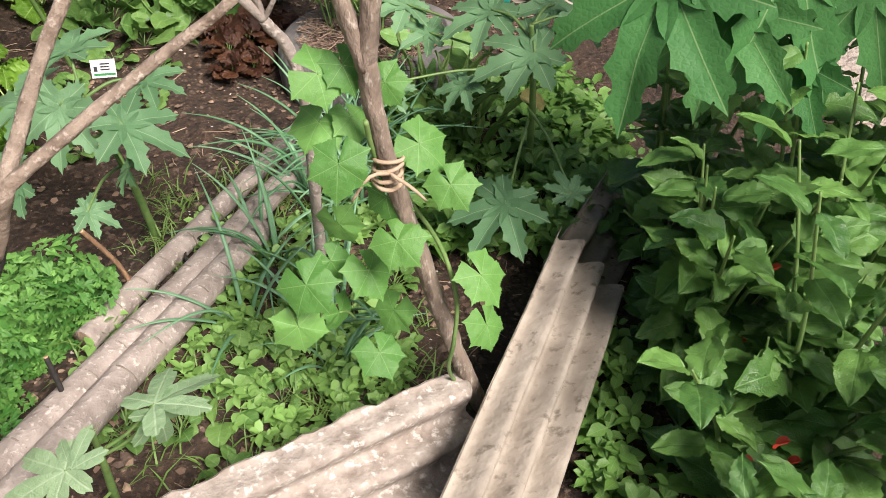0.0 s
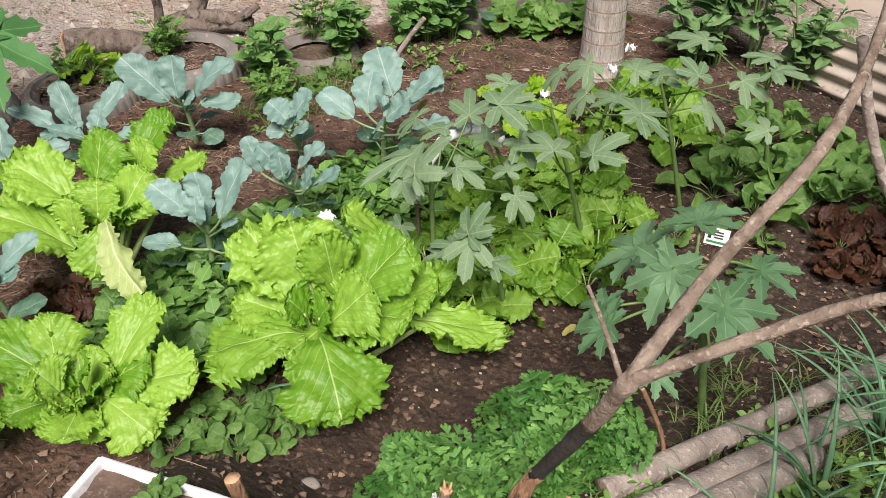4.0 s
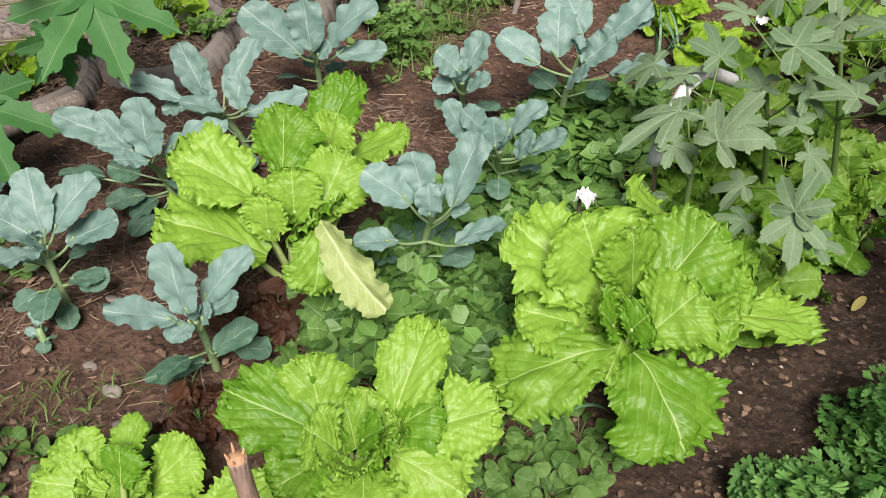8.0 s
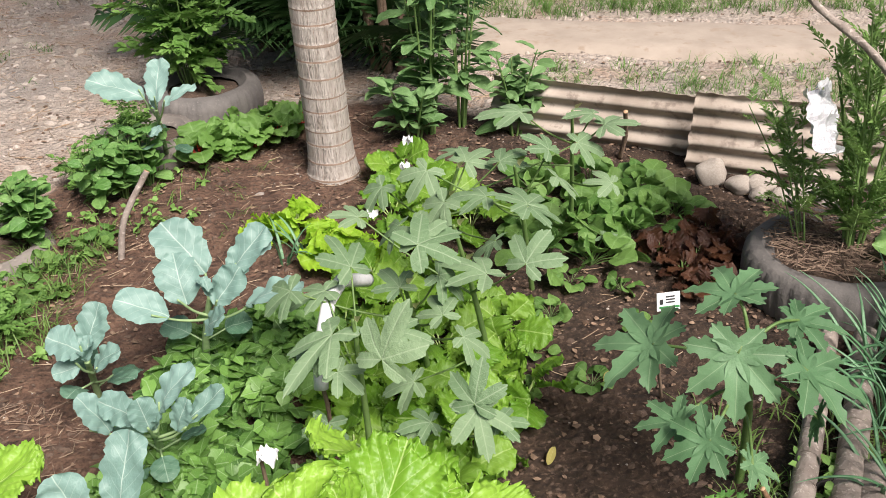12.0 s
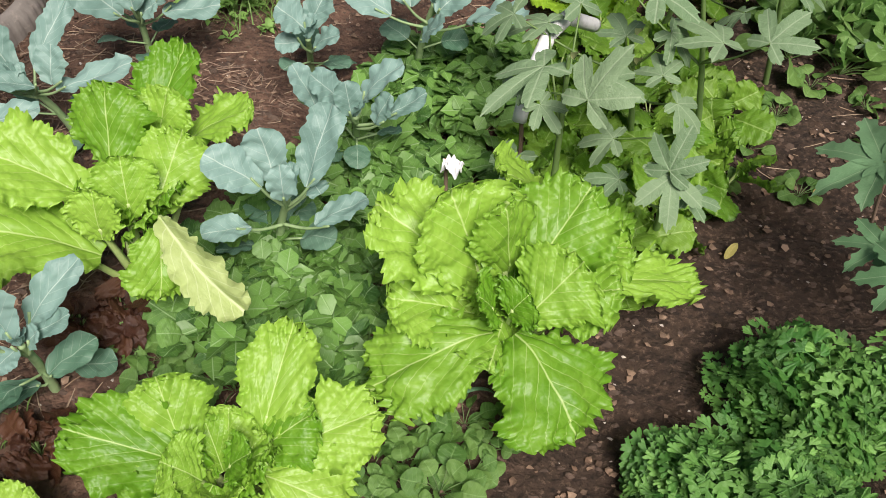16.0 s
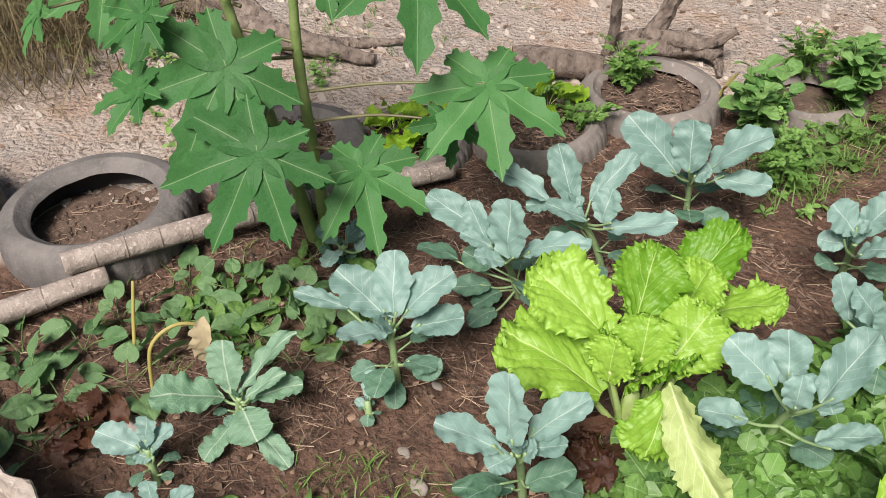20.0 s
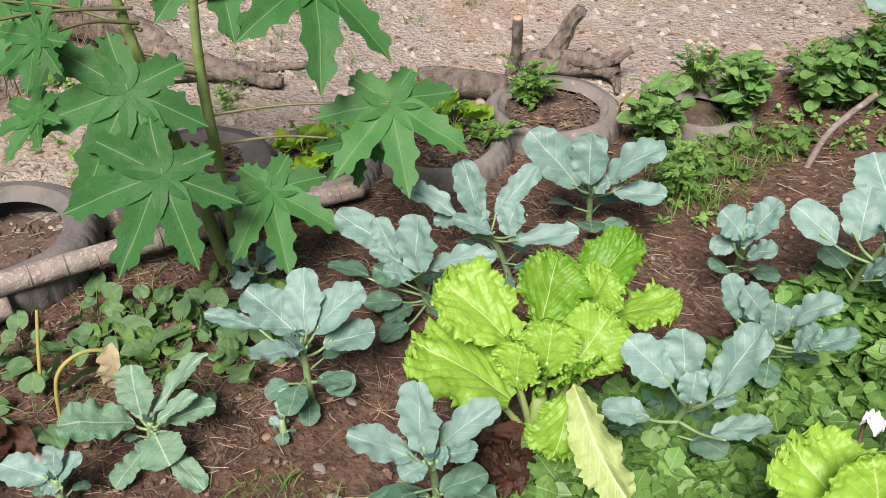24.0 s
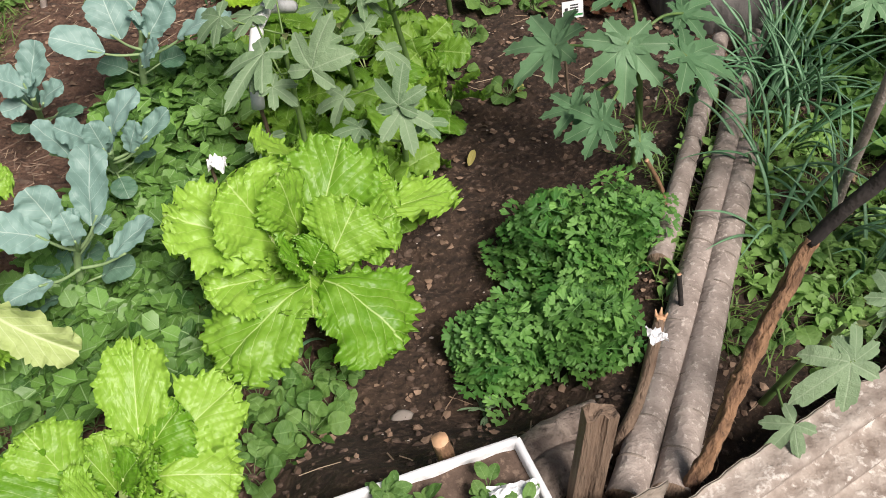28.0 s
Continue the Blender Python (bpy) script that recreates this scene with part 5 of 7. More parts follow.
brassica(-0.564, 1.754, 'broccoli plant with blue-grey leaves on a leaning stem', [
    (0.064,-0.106,0.26,0.092,-0.048,0.34,0.086), (0.047,-0.115,0.26,-0.019,-0.129,0.30,0.107),
    (0.089,-0.151,0.22,0.148,-0.134,0.26,0.067), (0.031,-0.128,0.22,-0.024,-0.148,0.20,0.060)])
brassica(-0.713, 3.201, 'tall broccoli plant with jagged pale leaves beside a tyre planter', [
    (0.025,-0.249,0.42,-0.152,-0.250,0.46,0.137), (0.101,-0.326,0.42,0.095,-0.162,0.50,0.100),
    (0.130,-0.314,0.40,0.228,-0.235,0.42,0.060), (0.089,-0.272,0.30,0.042,-0.285,0.25,0.055)])
brassica(-1.566, 0.804, 'small broccoli plant under the papaya', [
    (0.050,-0.036,0.12,0.023,-0.067,0.16,0.062), (0.063,-0.003,0.12,0.097,0.032,0.16,0.070),
    (0.080,-0.040,0.10,0.092,-0.098,0.08,0.070), (0.122,0.006,0.10,0.112,0.048,0.15,0.062)])
brassica(-1.012, 0.514, 'small seedling with spoon-shaped leaves on bare soil', [
    (-0.017,0.019,0.06,-0.042,0.054,0.10,0.051), (0.006,-0.006,0.03,0.017,-0.019,0.01,0.037),
    (-0.013,-0.002,0.04,-0.039,-0.006,0.05,0.024)])
mustard(0.167, 1.002, 'large frilly mustard green with bright yellow-green leaves', [
    (-0.046,-0.025,0.22,-0.251,-0.016,0.36,0.183,1), (-0.038,-0.013,0.22,-0.117,0.008,0.42,0.186,2),
    (0.000,0.025,0.22,-0.017,0.011,0.42,0.124,0), (0.041,0.027,0.22,0.115,0.170,0.36,0.176,1),
    (0.061,-0.086,0.24,0.136,-0.008,0.34,0.160,0), (0.048,-0.105,0.22,0.203,-0.225,0.12,0.216,3),
    (0.012,-0.115,0.22,-0.175,-0.269,0.16,0.177,3), (0.136,0.090,0.18,0.365,0.222,0.12,0.107,1),
    (0.006,-0.089,0.24,-0.025,-0.123,0.32,0.098,2), (0.028,-0.086,0.24,0.060,-0.075,0.30,0.099,2),
    (0.090,0.205,0.20,0.210,0.183,0.22,0.150,1), (0.019,0.268,0.22,-0.064,0.138,0.38,0.098,2),
    (0.050,0.000,0.20,0.215,0.030,0.25,0.170,1), (0.015,-0.050,0.19,0.025,-0.200,0.22,0.160,0),
    (-0.025,-0.060,0.19,-0.190,-0.125,0.25,0.165,2), (0.060,0.080,0.20,0.215,0.145,0.26,0.160,4)])
mustard(-0.590, 0.924, 'large frilly mustard green with upright lime leaves', [
    (-0.027,-0.066,0.16,-0.235,-0.166,0.26,0.191,1), (-0.064,0.001,0.24,-0.259,-0.047,0.36,0.160,2),
    (-0.053,0.059,0.26,-0.085,0.145,0.42,0.148,0), (-0.035,0.158,0.26,-0.005,0.316,0.42,0.121,2),
    (0.014,0.217,0.24,0.154,0.282,0.32,0.109,1), (0.050,0.033,0.22,0.069,0.145,0.34,0.171,0),
    (0.015,-0.006,0.22,-0.006,0.037,0.34,0.115,2), (-0.018,-0.062,0.20,-0.021,-0.046,0.32,0.096,2),
    (-0.007,0.162,0.26,0.005,0.217,0.38,0.113,1)])
mustard(-0.178, 0.535, 'frilly mustard green with broad yellow-green leaves', [
    (-0.025,-0.028,0.14,-0.234,-0.081,0.24,0.133,1), (-0.062,-0.027,0.15,-0.125,0.031,0.28,0.127,0),
    (0.037,0.035,0.15,0.037,0.206,0.28,0.113,2), (0.071,0.039,0.14,0.211,0.147,0.18,0.129,1),
    (0.065,-0.006,0.14,0.218,-0.002,0.10,0.137,3), (-0.005,-0.048,0.14,-0.009,-0.141,0.10,0.113,0),
    (-0.097,-0.111,0.12,-0.164,-0.273,0.08,0.110,1), (0.013,-0.031,0.17,0.063,-0.024,0.24,0.076,2),
    (-0.016,-0.057,0.16,-0.070,-0.075,0.22,0.106,1), (0.051,-0.035,0.12,0.079,-0.092,0.08,0.089,3),
    (0.020,0.010,0.13,0.120,0.095,0.21,0.120,0), (-0.030,0.000,0.13,-0.145,-0.030,0.21,0.120,4),
    (0.020,-0.030,0.12,0.085,-0.140,0.13,0.115,1), (-0.030,-0.040,0.12,-0.095,-0.160,0.13,0.110,2)])
mustard(-0.510, 0.221, 'young frilly mustard green with light green leaves', [
    (-0.039,0.027,0.10,-0.145,-0.029,0.14,0.101,1), (-0.040,0.054,0.10,-0.026,0.141,0.20,0.062,2),
    (-0.076,0.035,0.10,-0.136,0.057,0.18,0.090,2), (0.025,0.071,0.10,0.080,0.153,0.16,0.102,0),
    (-0.036,-0.005,0.09,-0.083,-0.096,0.10,0.100,1), (0.035,0.032,0.09,0.130,0.084,0.09,0.098,3),
    (-0.003,0.037,0.12,-0.017,0.074,0.20,0.081,0), (0.006,-0.008,0.08,0.010,-0.057,0.06,0.115,3)])
wilted(-0.588, 0.926, 'wilted pale mustard leaf folded over the greens', [
    (0.120,-0.050,0.305,0.318,-0.136,0.205,0.098,0), (0.118,-0.062,0.290,0.150,-0.150,0.185,0.100,1)])
okra(0.185, 1.436, 'okra plant with grey-green lobed leaves and a pale bud', [
    (-0.064,-0.002,0.42,-0.187,-0.134,0.38,0.133), (-0.050,-0.079,0.38,-0.002,-0.110,0.36,0.096),
    (0.050,-0.168,0.48,0.084,-0.128,0.56,0.166), (-0.035,0.231,0.44,-0.102,0.345,0.50,0.123),
    (-0.096,0.195,0.40,-0.216,0.178,0.38,0.108), (0.116,-0.135,0.24,0.042,-0.103,0.24,0.099),
    (-0.089,-0.037,0.20,-0.101,-0.068,0.16,0.117)])
okra(0.436, 1.422, 'okra plant with broad grey-green lobed leaves', [
    (-0.017,-0.184,0.36,0.007,-0.279,0.30,0.137), (-0.023,-0.190,0.38,-0.012,-0.158,0.44,0.125),
    (-0.111,-0.107,0.26,-0.189,-0.116,0.26,0.098), (0.027,-0.159,0.30,0.103,-0.151,0.30,0.084)])
okra(0.498, 1.806, 'okra plant with grey-green lobed leaves and green pods', [
    (-0.188,-0.263,0.56,-0.068,-0.188,0.58,0.162), (-0.182,-0.239,0.56,-0.181,-0.130,0.60,0.127),
    (-0.036,-0.235,0.46,-0.116,-0.181,0.48,0.168), (0.057,-0.200,0.46,0.104,-0.151,0.52,0.145),
    (-0.338,0.063,0.45,-0.424,0.070,0.48,0.102), (-0.209,-0.288,0.20,-0.277,-0.285,0.18,0.122)])
okra(0.658, 2.196, 'tall okra plant with grey-green lobed leaves', [
    (-0.072,-0.353,0.50,-0.094,-0.283,0.52,0.159), (-0.074,-0.367,0.50,-0.002,-0.361,0.48,0.143),
    (-0.170,-0.267,0.48,-0.263,-0.233,0.48,0.149), (-0.321,-0.144,0.50,-0.367,-0.192,0.46,0.138),
    (0.007,-0.147,0.55,-0.051,-0.112,0.60,0.123)])
okra(0.834, 2.544, 'okra plant with pale dusty lobed leaves', [
    (-0.019,-0.315,0.56,-0.116,-0.318,0.58,0.116), (0.003,-0.371,0.55,0.103,-0.386,0.58,0.131),
    (-0.221,-0.287,0.56,-0.364,-0.260,0.56,0.116), (0.033,-0.398,0.38,-0.033,-0.401,0.40,0.116),
    (0.071,-0.192,0.08,0.104,-0.211,0.08,0.094), (-0.397,-0.331,0.46,-0.460,-0.251,0.46,0.117)])
okra(1.045, 0.555, 'small okra plant with a white bud beside corrugated sheets', [
    (0.122,-0.057,0.38,0.226,0.031,0.38,0.114), (0.123,-0.058,0.36,0.136,-0.069,0.30,0.106),
    (0.009,-0.151,0.36,-0.097,-0.188,0.32,0.123), (0.017,-0.149,0.36,0.037,-0.092,0.40,0.074),
    (-0.041,-0.158,0.20,-0.105,-0.192,0.16,0.093)])
okra(0.333, 1.758, 'leafy okra plant with grey-green lobed leaves', [
    (-0.319,-0.157,0.42,-0.401,-0.168,0.38,0.133), (0.027,-0.245,0.40,-0.004,-0.160,0.42,0.103),
    (-0.068,-0.189,0.44,-0.108,-0.124,0.46,0.117), (0.070,-0.276,0.36,0.147,-0.286,0.32,0.115),
    (-0.241,-0.336,0.36,-0.308,-0.295,0.36,0.113), (-0.079,-0.325,0.42,0.018,-0.329,0.40,0.110),
    (0.022,-0.174,0.46,0.073,-0.184,0.42,0.116)])
okra(0.305, 2.199, 'okra plant with drooping grey-green lobed leaves', [
    (0.075,-0.255,0.44,0.030,-0.274,0.40,0.135), (-0.044,-0.337,0.42,-0.103,-0.326,0.38,0.117),
    (0.144,-0.061,0.46,0.211,0.006,0.48,0.146), (0.234,-0.105,0.48,0.282,-0.076,0.50,0.127),
    (-0.095,-0.077,0.40,-0.143,-0.102,0.36,0.129), (0.387,-0.132,0.44,0.453,-0.123,0.40,0.144),
    (0.195,-0.426,0.42,0.141,-0.413,0.38,0.128), (0.456,-0.045,0.50,0.537,-0.041,0.48,0.131)])
papaya(1.024, 1.331, 'young papaya plant with broad lobed leaves over bare soil', [
    (-0.115,-0.118,0.50,-0.123,-0.162,0.44,0.225), (-0.231,0.033,0.41,-0.345,0.116,0.36,0.234),
    (-0.101,-0.023,0.57,-0.110,0.069,0.57,0.199), (0.008,-0.154,0.48,0.109,-0.179,0.44,0.220),
    (-0.191,-0.243,0.40,-0.257,-0.234,0.36,0.165), (-0.226,-0.166,0.38,-0.303,-0.133,0.34,0.125),
    (0.038,-0.022,0.50,0.098,-0.045,0.50,0.157), (-0.085,-0.209,0.30,-0.050,-0.214,0.28,0.118),
    (0.015,-0.220,0.42,0.010,-0.194,0.36,0.116)], 0.5)
papaya(-1.666, 0.831, 'tall papaya plant with two stems and deeply lobed dark leaves', [
    (0.019,-0.206,0.64,0.071,-0.391,0.48,0.366), (0.192,-0.249,0.50,0.223,-0.391,0.38,0.340),
    (0.216,0.014,0.34,0.405,-0.075,0.22,0.273), (0.326,0.349,0.50,0.433,0.290,0.42,0.336),
    (-0.059,-0.400,0.62,-0.141,-0.497,0.58,0.174), (-0.089,-0.334,0.78,-0.148,-0.423,0.72,0.186),
    (0.290,0.242,0.42,0.316,0.235,0.34,0.179), (-0.177,-0.526,0.82,-0.244,-0.574,0.76,0.159)], 0.85)
papaya_top(-1.721, 0.848, '', [
    (0.144,0.283,0.82,0.258,0.193,0.72,0.368), (-0.047,0.126,0.90,0.049,0.077,0.78,0.332),
    (-0.361,-0.071,0.86,-0.542,-0.181,0.78,0.341), (-0.135,-0.060,0.84,-0.265,0.047,0.90,0.237),
    (0.261,0.405,0.92,0.348,0.519,0.92,0.177), (-0.434,-0.282,0.76,-0.358,-0.356,0.68,0.249),
    (-0.280,-0.243,0.66,-0.361,-0.366,0.60,0.180)])
vine(1.662, 0.943, 'climbing gourd vine with light green angular leaves on a pole', [
    (-0.242,-0.243,0.90,-0.232,-0.273,0.87,0.115), (-0.242,-0.200,0.79,-0.221,-0.230,0.75,0.115),
    (-0.216,-0.287,0.78,-0.207,-0.317,0.74,0.120), (-0.142,-0.242,0.68,-0.137,-0.272,0.63,0.100),
    (-0.214,-0.200,0.59,-0.195,-0.230,0.53,0.105), (-0.127,-0.287,0.63,-0.107,-0.317,0.58,0.115),
    (-0.097,-0.241,0.78,-0.090,-0.271,0.73,0.115), (-0.195,-0.201,0.80,-0.189,-0.231,0.75,0.090),
    (-0.267,-0.347,0.60,-0.246,-0.377,0.55,0.120), (-0.166,-0.240,0.52,-0.147,-0.270,0.46,0.120),
    (-0.116,-0.201,0.38,-0.109,-0.231,0.31,0.110), (-0.282,-0.348,0.51,-0.271,-0.378,0.45,0.115),
    (-0.143,-0.240,0.31,-0.114,-0.270,0.25,0.120), (0.059,-0.202,0.33,0.078,-0.232,0.26,0.120),
    (0.012,-0.288,0.55,0.019,-0.318,0.50,0.125), (-0.215,-0.239,0.42,-0.196,-0.269,0.35,0.100),
    (-0.147,-0.202,0.86,-0.128,-0.232,0.82,0.090), (-0.053,-0.288,0.74,-0.045,-0.318,0.70,0.100),
    (-0.208,-0.238,0.91,-0.203,-0.268,0.87,0.090), (-0.228,-0.203,0.51,-0.205,-0.233,0.46,0.090)])
papaya(1.998, 1.550, 'papaya plant with pale lobed leaves behind the sheets', [
    (-0.074,-0.122,0.50,-0.185,-0.131,0.46,0.271), (-0.157,-0.381,0.26,-0.206,-0.428,0.22,0.247),
    (-0.409,-0.128,0.42,-0.439,-0.185,0.38,0.147), (-0.014,-0.399,0.30,-0.035,-0.330,0.32,0.118),
    (0.067,-0.083,0.56,0.007,-0.094,0.58,0.165), (-0.285,0.144,0.40,-0.372,0.165,0.42,0.166),
    (-0.151,0.042,0.52,-0.233,0.030,0.48,0.243), (-0.339,0.219,0.44,-0.415,0.187,0.44,0.214),
    (-0.005,0.017,0.55,-0.075,0.006,0.54,0.214), (-0.229,-0.097,0.40,-0.272,-0.134,0.36,0.138)], 0.55)
papaya(2.863, 1.302, 'tall papaya plant with dark green leaves over the bush', [
    (-0.872,-0.342,0.92,-0.944,-0.433,0.74,0.326), (-0.693,-0.381,0.98,-0.593,-0.500,0.76,0.307),
    (-0.755,-0.379,0.88,-0.809,-0.451,0.74,0.253), (-0.570,-0.433,0.95,-0.507,-0.494,0.80,0.252),
    (-0.625,-0.424,0.80,-0.688,-0.463,0.70,0.179)], 1.0)

# ---- poles and branches ----
def pole(label, a, b, r, rings=0.085, seed=0, bend=0.0, taper=0.9):
    """A dry ringed pole lying on the ground."""
    a, b = Vector(a), Vector(b)
    root = thing("garden_pole", label, "pole", a, "poles edging the bed")
    d = b - a
    side = Vector((-d.y, d.x, 0)).normalized() * bend
    pts = [Vector((0, 0, 0)), d * 0.33 + side, d * 0.66 + side * 0.8, d]
    child("shaft", tube("shaft", pts, [r, r * 0.98, r * 0.95, r * taper], POLE, 16, 0.05, seed, True, STAKE), root)
    n = int(d.length / rings)
    for k in range(1, n):
        s = (k + RNG.uniform(-0.2, 0.2)) / n
        q = min(2, int(s * 3))
        c = pts[q].lerp(pts[q + 1], s * 3 - q)
        u = d.normalized() * 0.0018
        child("node_ring", tube("node_ring", [c - u, c + u], [r * 1.018 * (1 - 0.1 * s)] * 2, NODE, 16, 0.02, k), root)


pole("thick pale dry pole with dark rings edging the bed", (0.705, 0.345, 0.185), (1.50, 1.77, 0.095), 0.034, seed=1, bend=-0.012)
pole("dry ringed pole lying against the onions", (0.788, 0.345, 0.185), (1.28, 1.26, 0.125), 0.036, seed=2)
pole("short dry pole with a split bark end", (0.940, 0.898, 0.150), (1.41, 1.79, 0.085), 0.027, seed=3)
pole("grey ringed pole edging the bed by the tyre", (-1.92, 0.16, 0.120), (-1.62, 1.28, 0.060), 0.033, seed=4, bend=0.02)
pole("grey ringed pole lying on soil", (-1.95, -0.11, 0.050), (-1.87, 0.25, 0.060), 0.034, seed=5)


def branch(label, limbs, name="dead_branch", at=(0, 0, 0)):
    root = thing(name, label, "branch", at)
    for i, (nm, pts, radii, mat, *rough) in enumerate(limbs):
        child(nm, tube(nm, pts, radii, mat, 20 if rough else 12, rough[0] if rough else 0.16, i + 3), root)
    return root


branch("forked dead branch stuck in the soil, partly charred and split", [
    ("split_base", [(0.79, 0.335, 0.10), (0.84, 0.361, 0.285), (0.885, 0.415, 0.42)], [0.0105, 0.0130, 0.0135], RAW, 0.45),
    ("split_limb", [(0.883, 0.413, 0.415), (0.925, 0.455, 0.53), (0.968, 0.492, 0.643)], [0.0135, 0.0115, 0.0100], RAW, 0.40),
    ("charred_limb", [(0.965, 0.490, 0.637), (1.0, 0.488, 0.71), (1.04, 0.475, 0.80)], [0.0105, 0.0108, 0.0108], CHAR),
    ("limb", [(1.035, 0.476, 0.79), (1.06, 0.460, 0.855), (1.082, 0.445, 0.915)], [0.0108, 0.0112, 0.0120], BRANCH),
    ("limb", [(1.078, 0.447, 0.905), (1.12, 0.58, 1.01), (1.17, 0.69, 1.1), (1.18, 0.86, 1.15), (1.17, 1.0, 1.22)], [0.0098, 0.0085, 0.0080, 0.0070, 0.0063], BRANCH),
    ("limb", [(1.078, 0.447, 0.908), (1.17, 0.51, 0.965), (1.25, 0.565, 1.01), (1.33, 0.58, 1.07), (1.40, 0.62, 1.15)], [0.0090, 0.0077, 0.0070, 0.0063, 0.0050], BRANCH),
    ("twig", [(1.075, 0.450, 0.90), (1.045, 0.455, 0.96), (1.015, 0.46, 1.01)], [0.0036, 0.0028, 0.0020], BRANCH)])
branch("bare pale branch standing among the onions", [
    ("limb", [(1.426, 1.05, 0.0), (1.396, 1.02, 0.646), (1.336, 1.0, 0.816)], [0.012, 0.011, 0.010], POLE),
    ("limb", [(1.336, 1.0, 0.816), (1.249, 0.99, 0.922), (1.195, 0.98, 1.025), (1.154, 0.97, 1.143)], [0.009, 0.008, 0.0075, 0.007], POLE),
    ("limb", [(1.336, 1.0, 0.816), (1.303, 1.0, 0.939), (1.284, 1.0, 1.057)], [0.0065, 0.005, 0.004], POLE),
    ("twig", [(1.336, 1.0, 0.816), (1.362, 0.99, 0.872), (1.384, 0.98, 0.929)], [0.005, 0.004, 0.003], POLE)])
branch("rough brown pole carrying a vine, tied with twine", [
    ("limb", [(1.78, 0.71, 0.0), (1.66, 0.70, 0.31), (1.52, 0.69, 0.755), (1.484, 0.683, 0.93)], [0.018, 0.016, 0.015, 0.015], BARK),
    ("limb", [(1.484, 0.683, 0.92), (1.45, 0.69, 1.02), (1.40, 0.70, 1.16), (1.34, 0.70, 1.4)], [0.014, 0.012, 0.011, 0.008], BARK),
    ("limb", [(1.484, 0.683, 0.92), (1.49, 0.68, 1.05), (1.48, 0.68, 1.3)], [0.014, 0.013, 0.010], BARK)], "vine_pole")
branch("pale bare branch stuck in the tyre planter", [
    ("limb", [(1.70, 2.06, 0.12), (1.66, 2.08, 0.45), (1.56, 2.01, 0.70)], [0.014, 0.013, 0.012], POLE),
    ("limb", [(1.56, 2.01, 0.70), (1.46, 2.05, 0.80), (1.33, 2.1, 0.90), (1.2, 2.14, 1.05)], [0.011, 0.010, 0.009, 0.008], POLE),
    ("limb", [(1.56, 2.01, 0.70), (1.52, 2.02, 0.86), (1.48, 2.02, 1.1)], [0.010, 0.009, 0.008], POLE),
    ("limb", [(1.66, 2.08, 0.42), (1.82, 2.2, 0.40), (1.98, 2.26, 0.46)], [0.010, 0.010, 0.009], POLE)])


def coil(label, c, r, turns, mat, name="twine_knot"):
    root = thing(name, label, "twine", c)
    for k in range(turns):
        pts = [Vector((math.cos(a) * r, math.sin(a) * r, 0.012 * (k - turns / 2) + 0.008 * math.sin(a + k))) for a in np.linspace(0, 6.4, 10)]
        child("loop", tube("loop", pts, [0.0035] * 10, mat, 5), root)
    for s in (-1, 1):
        child("loose_end", tube("loose_end", [(0, -r, 0), (s * 0.03, -r - 0.02, -0.01 * s), (s * 0.055, -r - 0.015, -0.04)], [0.0035, 0.003, 0.002], mat, 5), root)


coil("frayed twine tied round the vine pole", (1.52, 0.69, 0.752), 0.022, 4, ROPE)
coil("dark strip of rubber binding the poles", (1.17, 1.17, 0.135), 0.060, 3, CHAR, "rubber_tie")


def stick(name, label, a, b, r0, r1, mat, torn=False, bend=0.012, seed=0):
    a, b = Vector(a), Vector(b)
    root = thing(name, label, "stick", (a.x, a.y, 0), "garden stakes")
    o = Vector((a.x, a.y, 0))
    mid = (a + b) / 2 + Vector((bend, bend * 0.5, 0))
    child("shaft", tube("shaft", [a - o, mid - o, b - o], [r0, (r0 + r1) / 2, r1], mat, 10, 0.10, seed, True, CUT), root)
    if torn:
        for k in range(5):
            q = k * 1.26
            p = b - o + Vector((math.cos(q) * r1 * 0.7, math.sin(q) * r1 * 0.7, -0.004))
            child("torn_fibre", tube("torn_fibre", [p, p + Vector((math.cos(q) * 0.004, math.sin(q) * 0.004, RNG.uniform(0.008, 0.022)))], [0.004, 0.001], CUT, 5), root)


stick("garden_stake", "brown stake with a torn splintered top", (-0.175, 0.235, -0.02), (-0.172, 0.235, 0.478), 0.0155, 0.0145, PEEL, True, 0.004)
stick("garden_stick", "bent pale stick leaning in the soil", (-0.70, 2.45, -0.02), (-0.575, 2.53, 0.29), 0.012, 0.010, POLE, False, -0.03)
stick("garden_stake", "thin stake with a scrap of white plastic", (0.705, 0.44, 0.10), (0.79, 0.543, 0.43), 0.012, 0.010, STAKE, True, 0.02)
stick("garden_stake", "grey post behind the tyre planter", (-1.90, 2.30, -0.02), (-1.83, 2.26, 0.27), 0.022, 0.020, WOOD)
stick("garden_stake", "short grey post by the spinach", (-1.31, 2.80, -0.02), (-1.29, 2.76, 0.13), 0.022, 0.022, WOOD)
stick("garden_stake", "short pale peg in dark soil", (0.397, 0.424, 0.15), (0.401, 0.432, 0.316), 0.017, 0.015, RAW)
stick("garden_stick", "thin orange stick beside the coriander", (1.02, 1.06, 0.10), (0.937, 1.061, 0.305), 0.006, 0.005, RAW)
stick("garden_stick", "thin black stick by the coriander", (0.93, 0.70, 0.04), (0.92, 0.76, 0.27), 0.006, 0.005, CHAR)
stick("garden_stick", "pale fallen stick on dark soil", (1.10, 1.25, 0.01), (1.28, 1.42, 0.015), 0.007, 0.005, POLE)
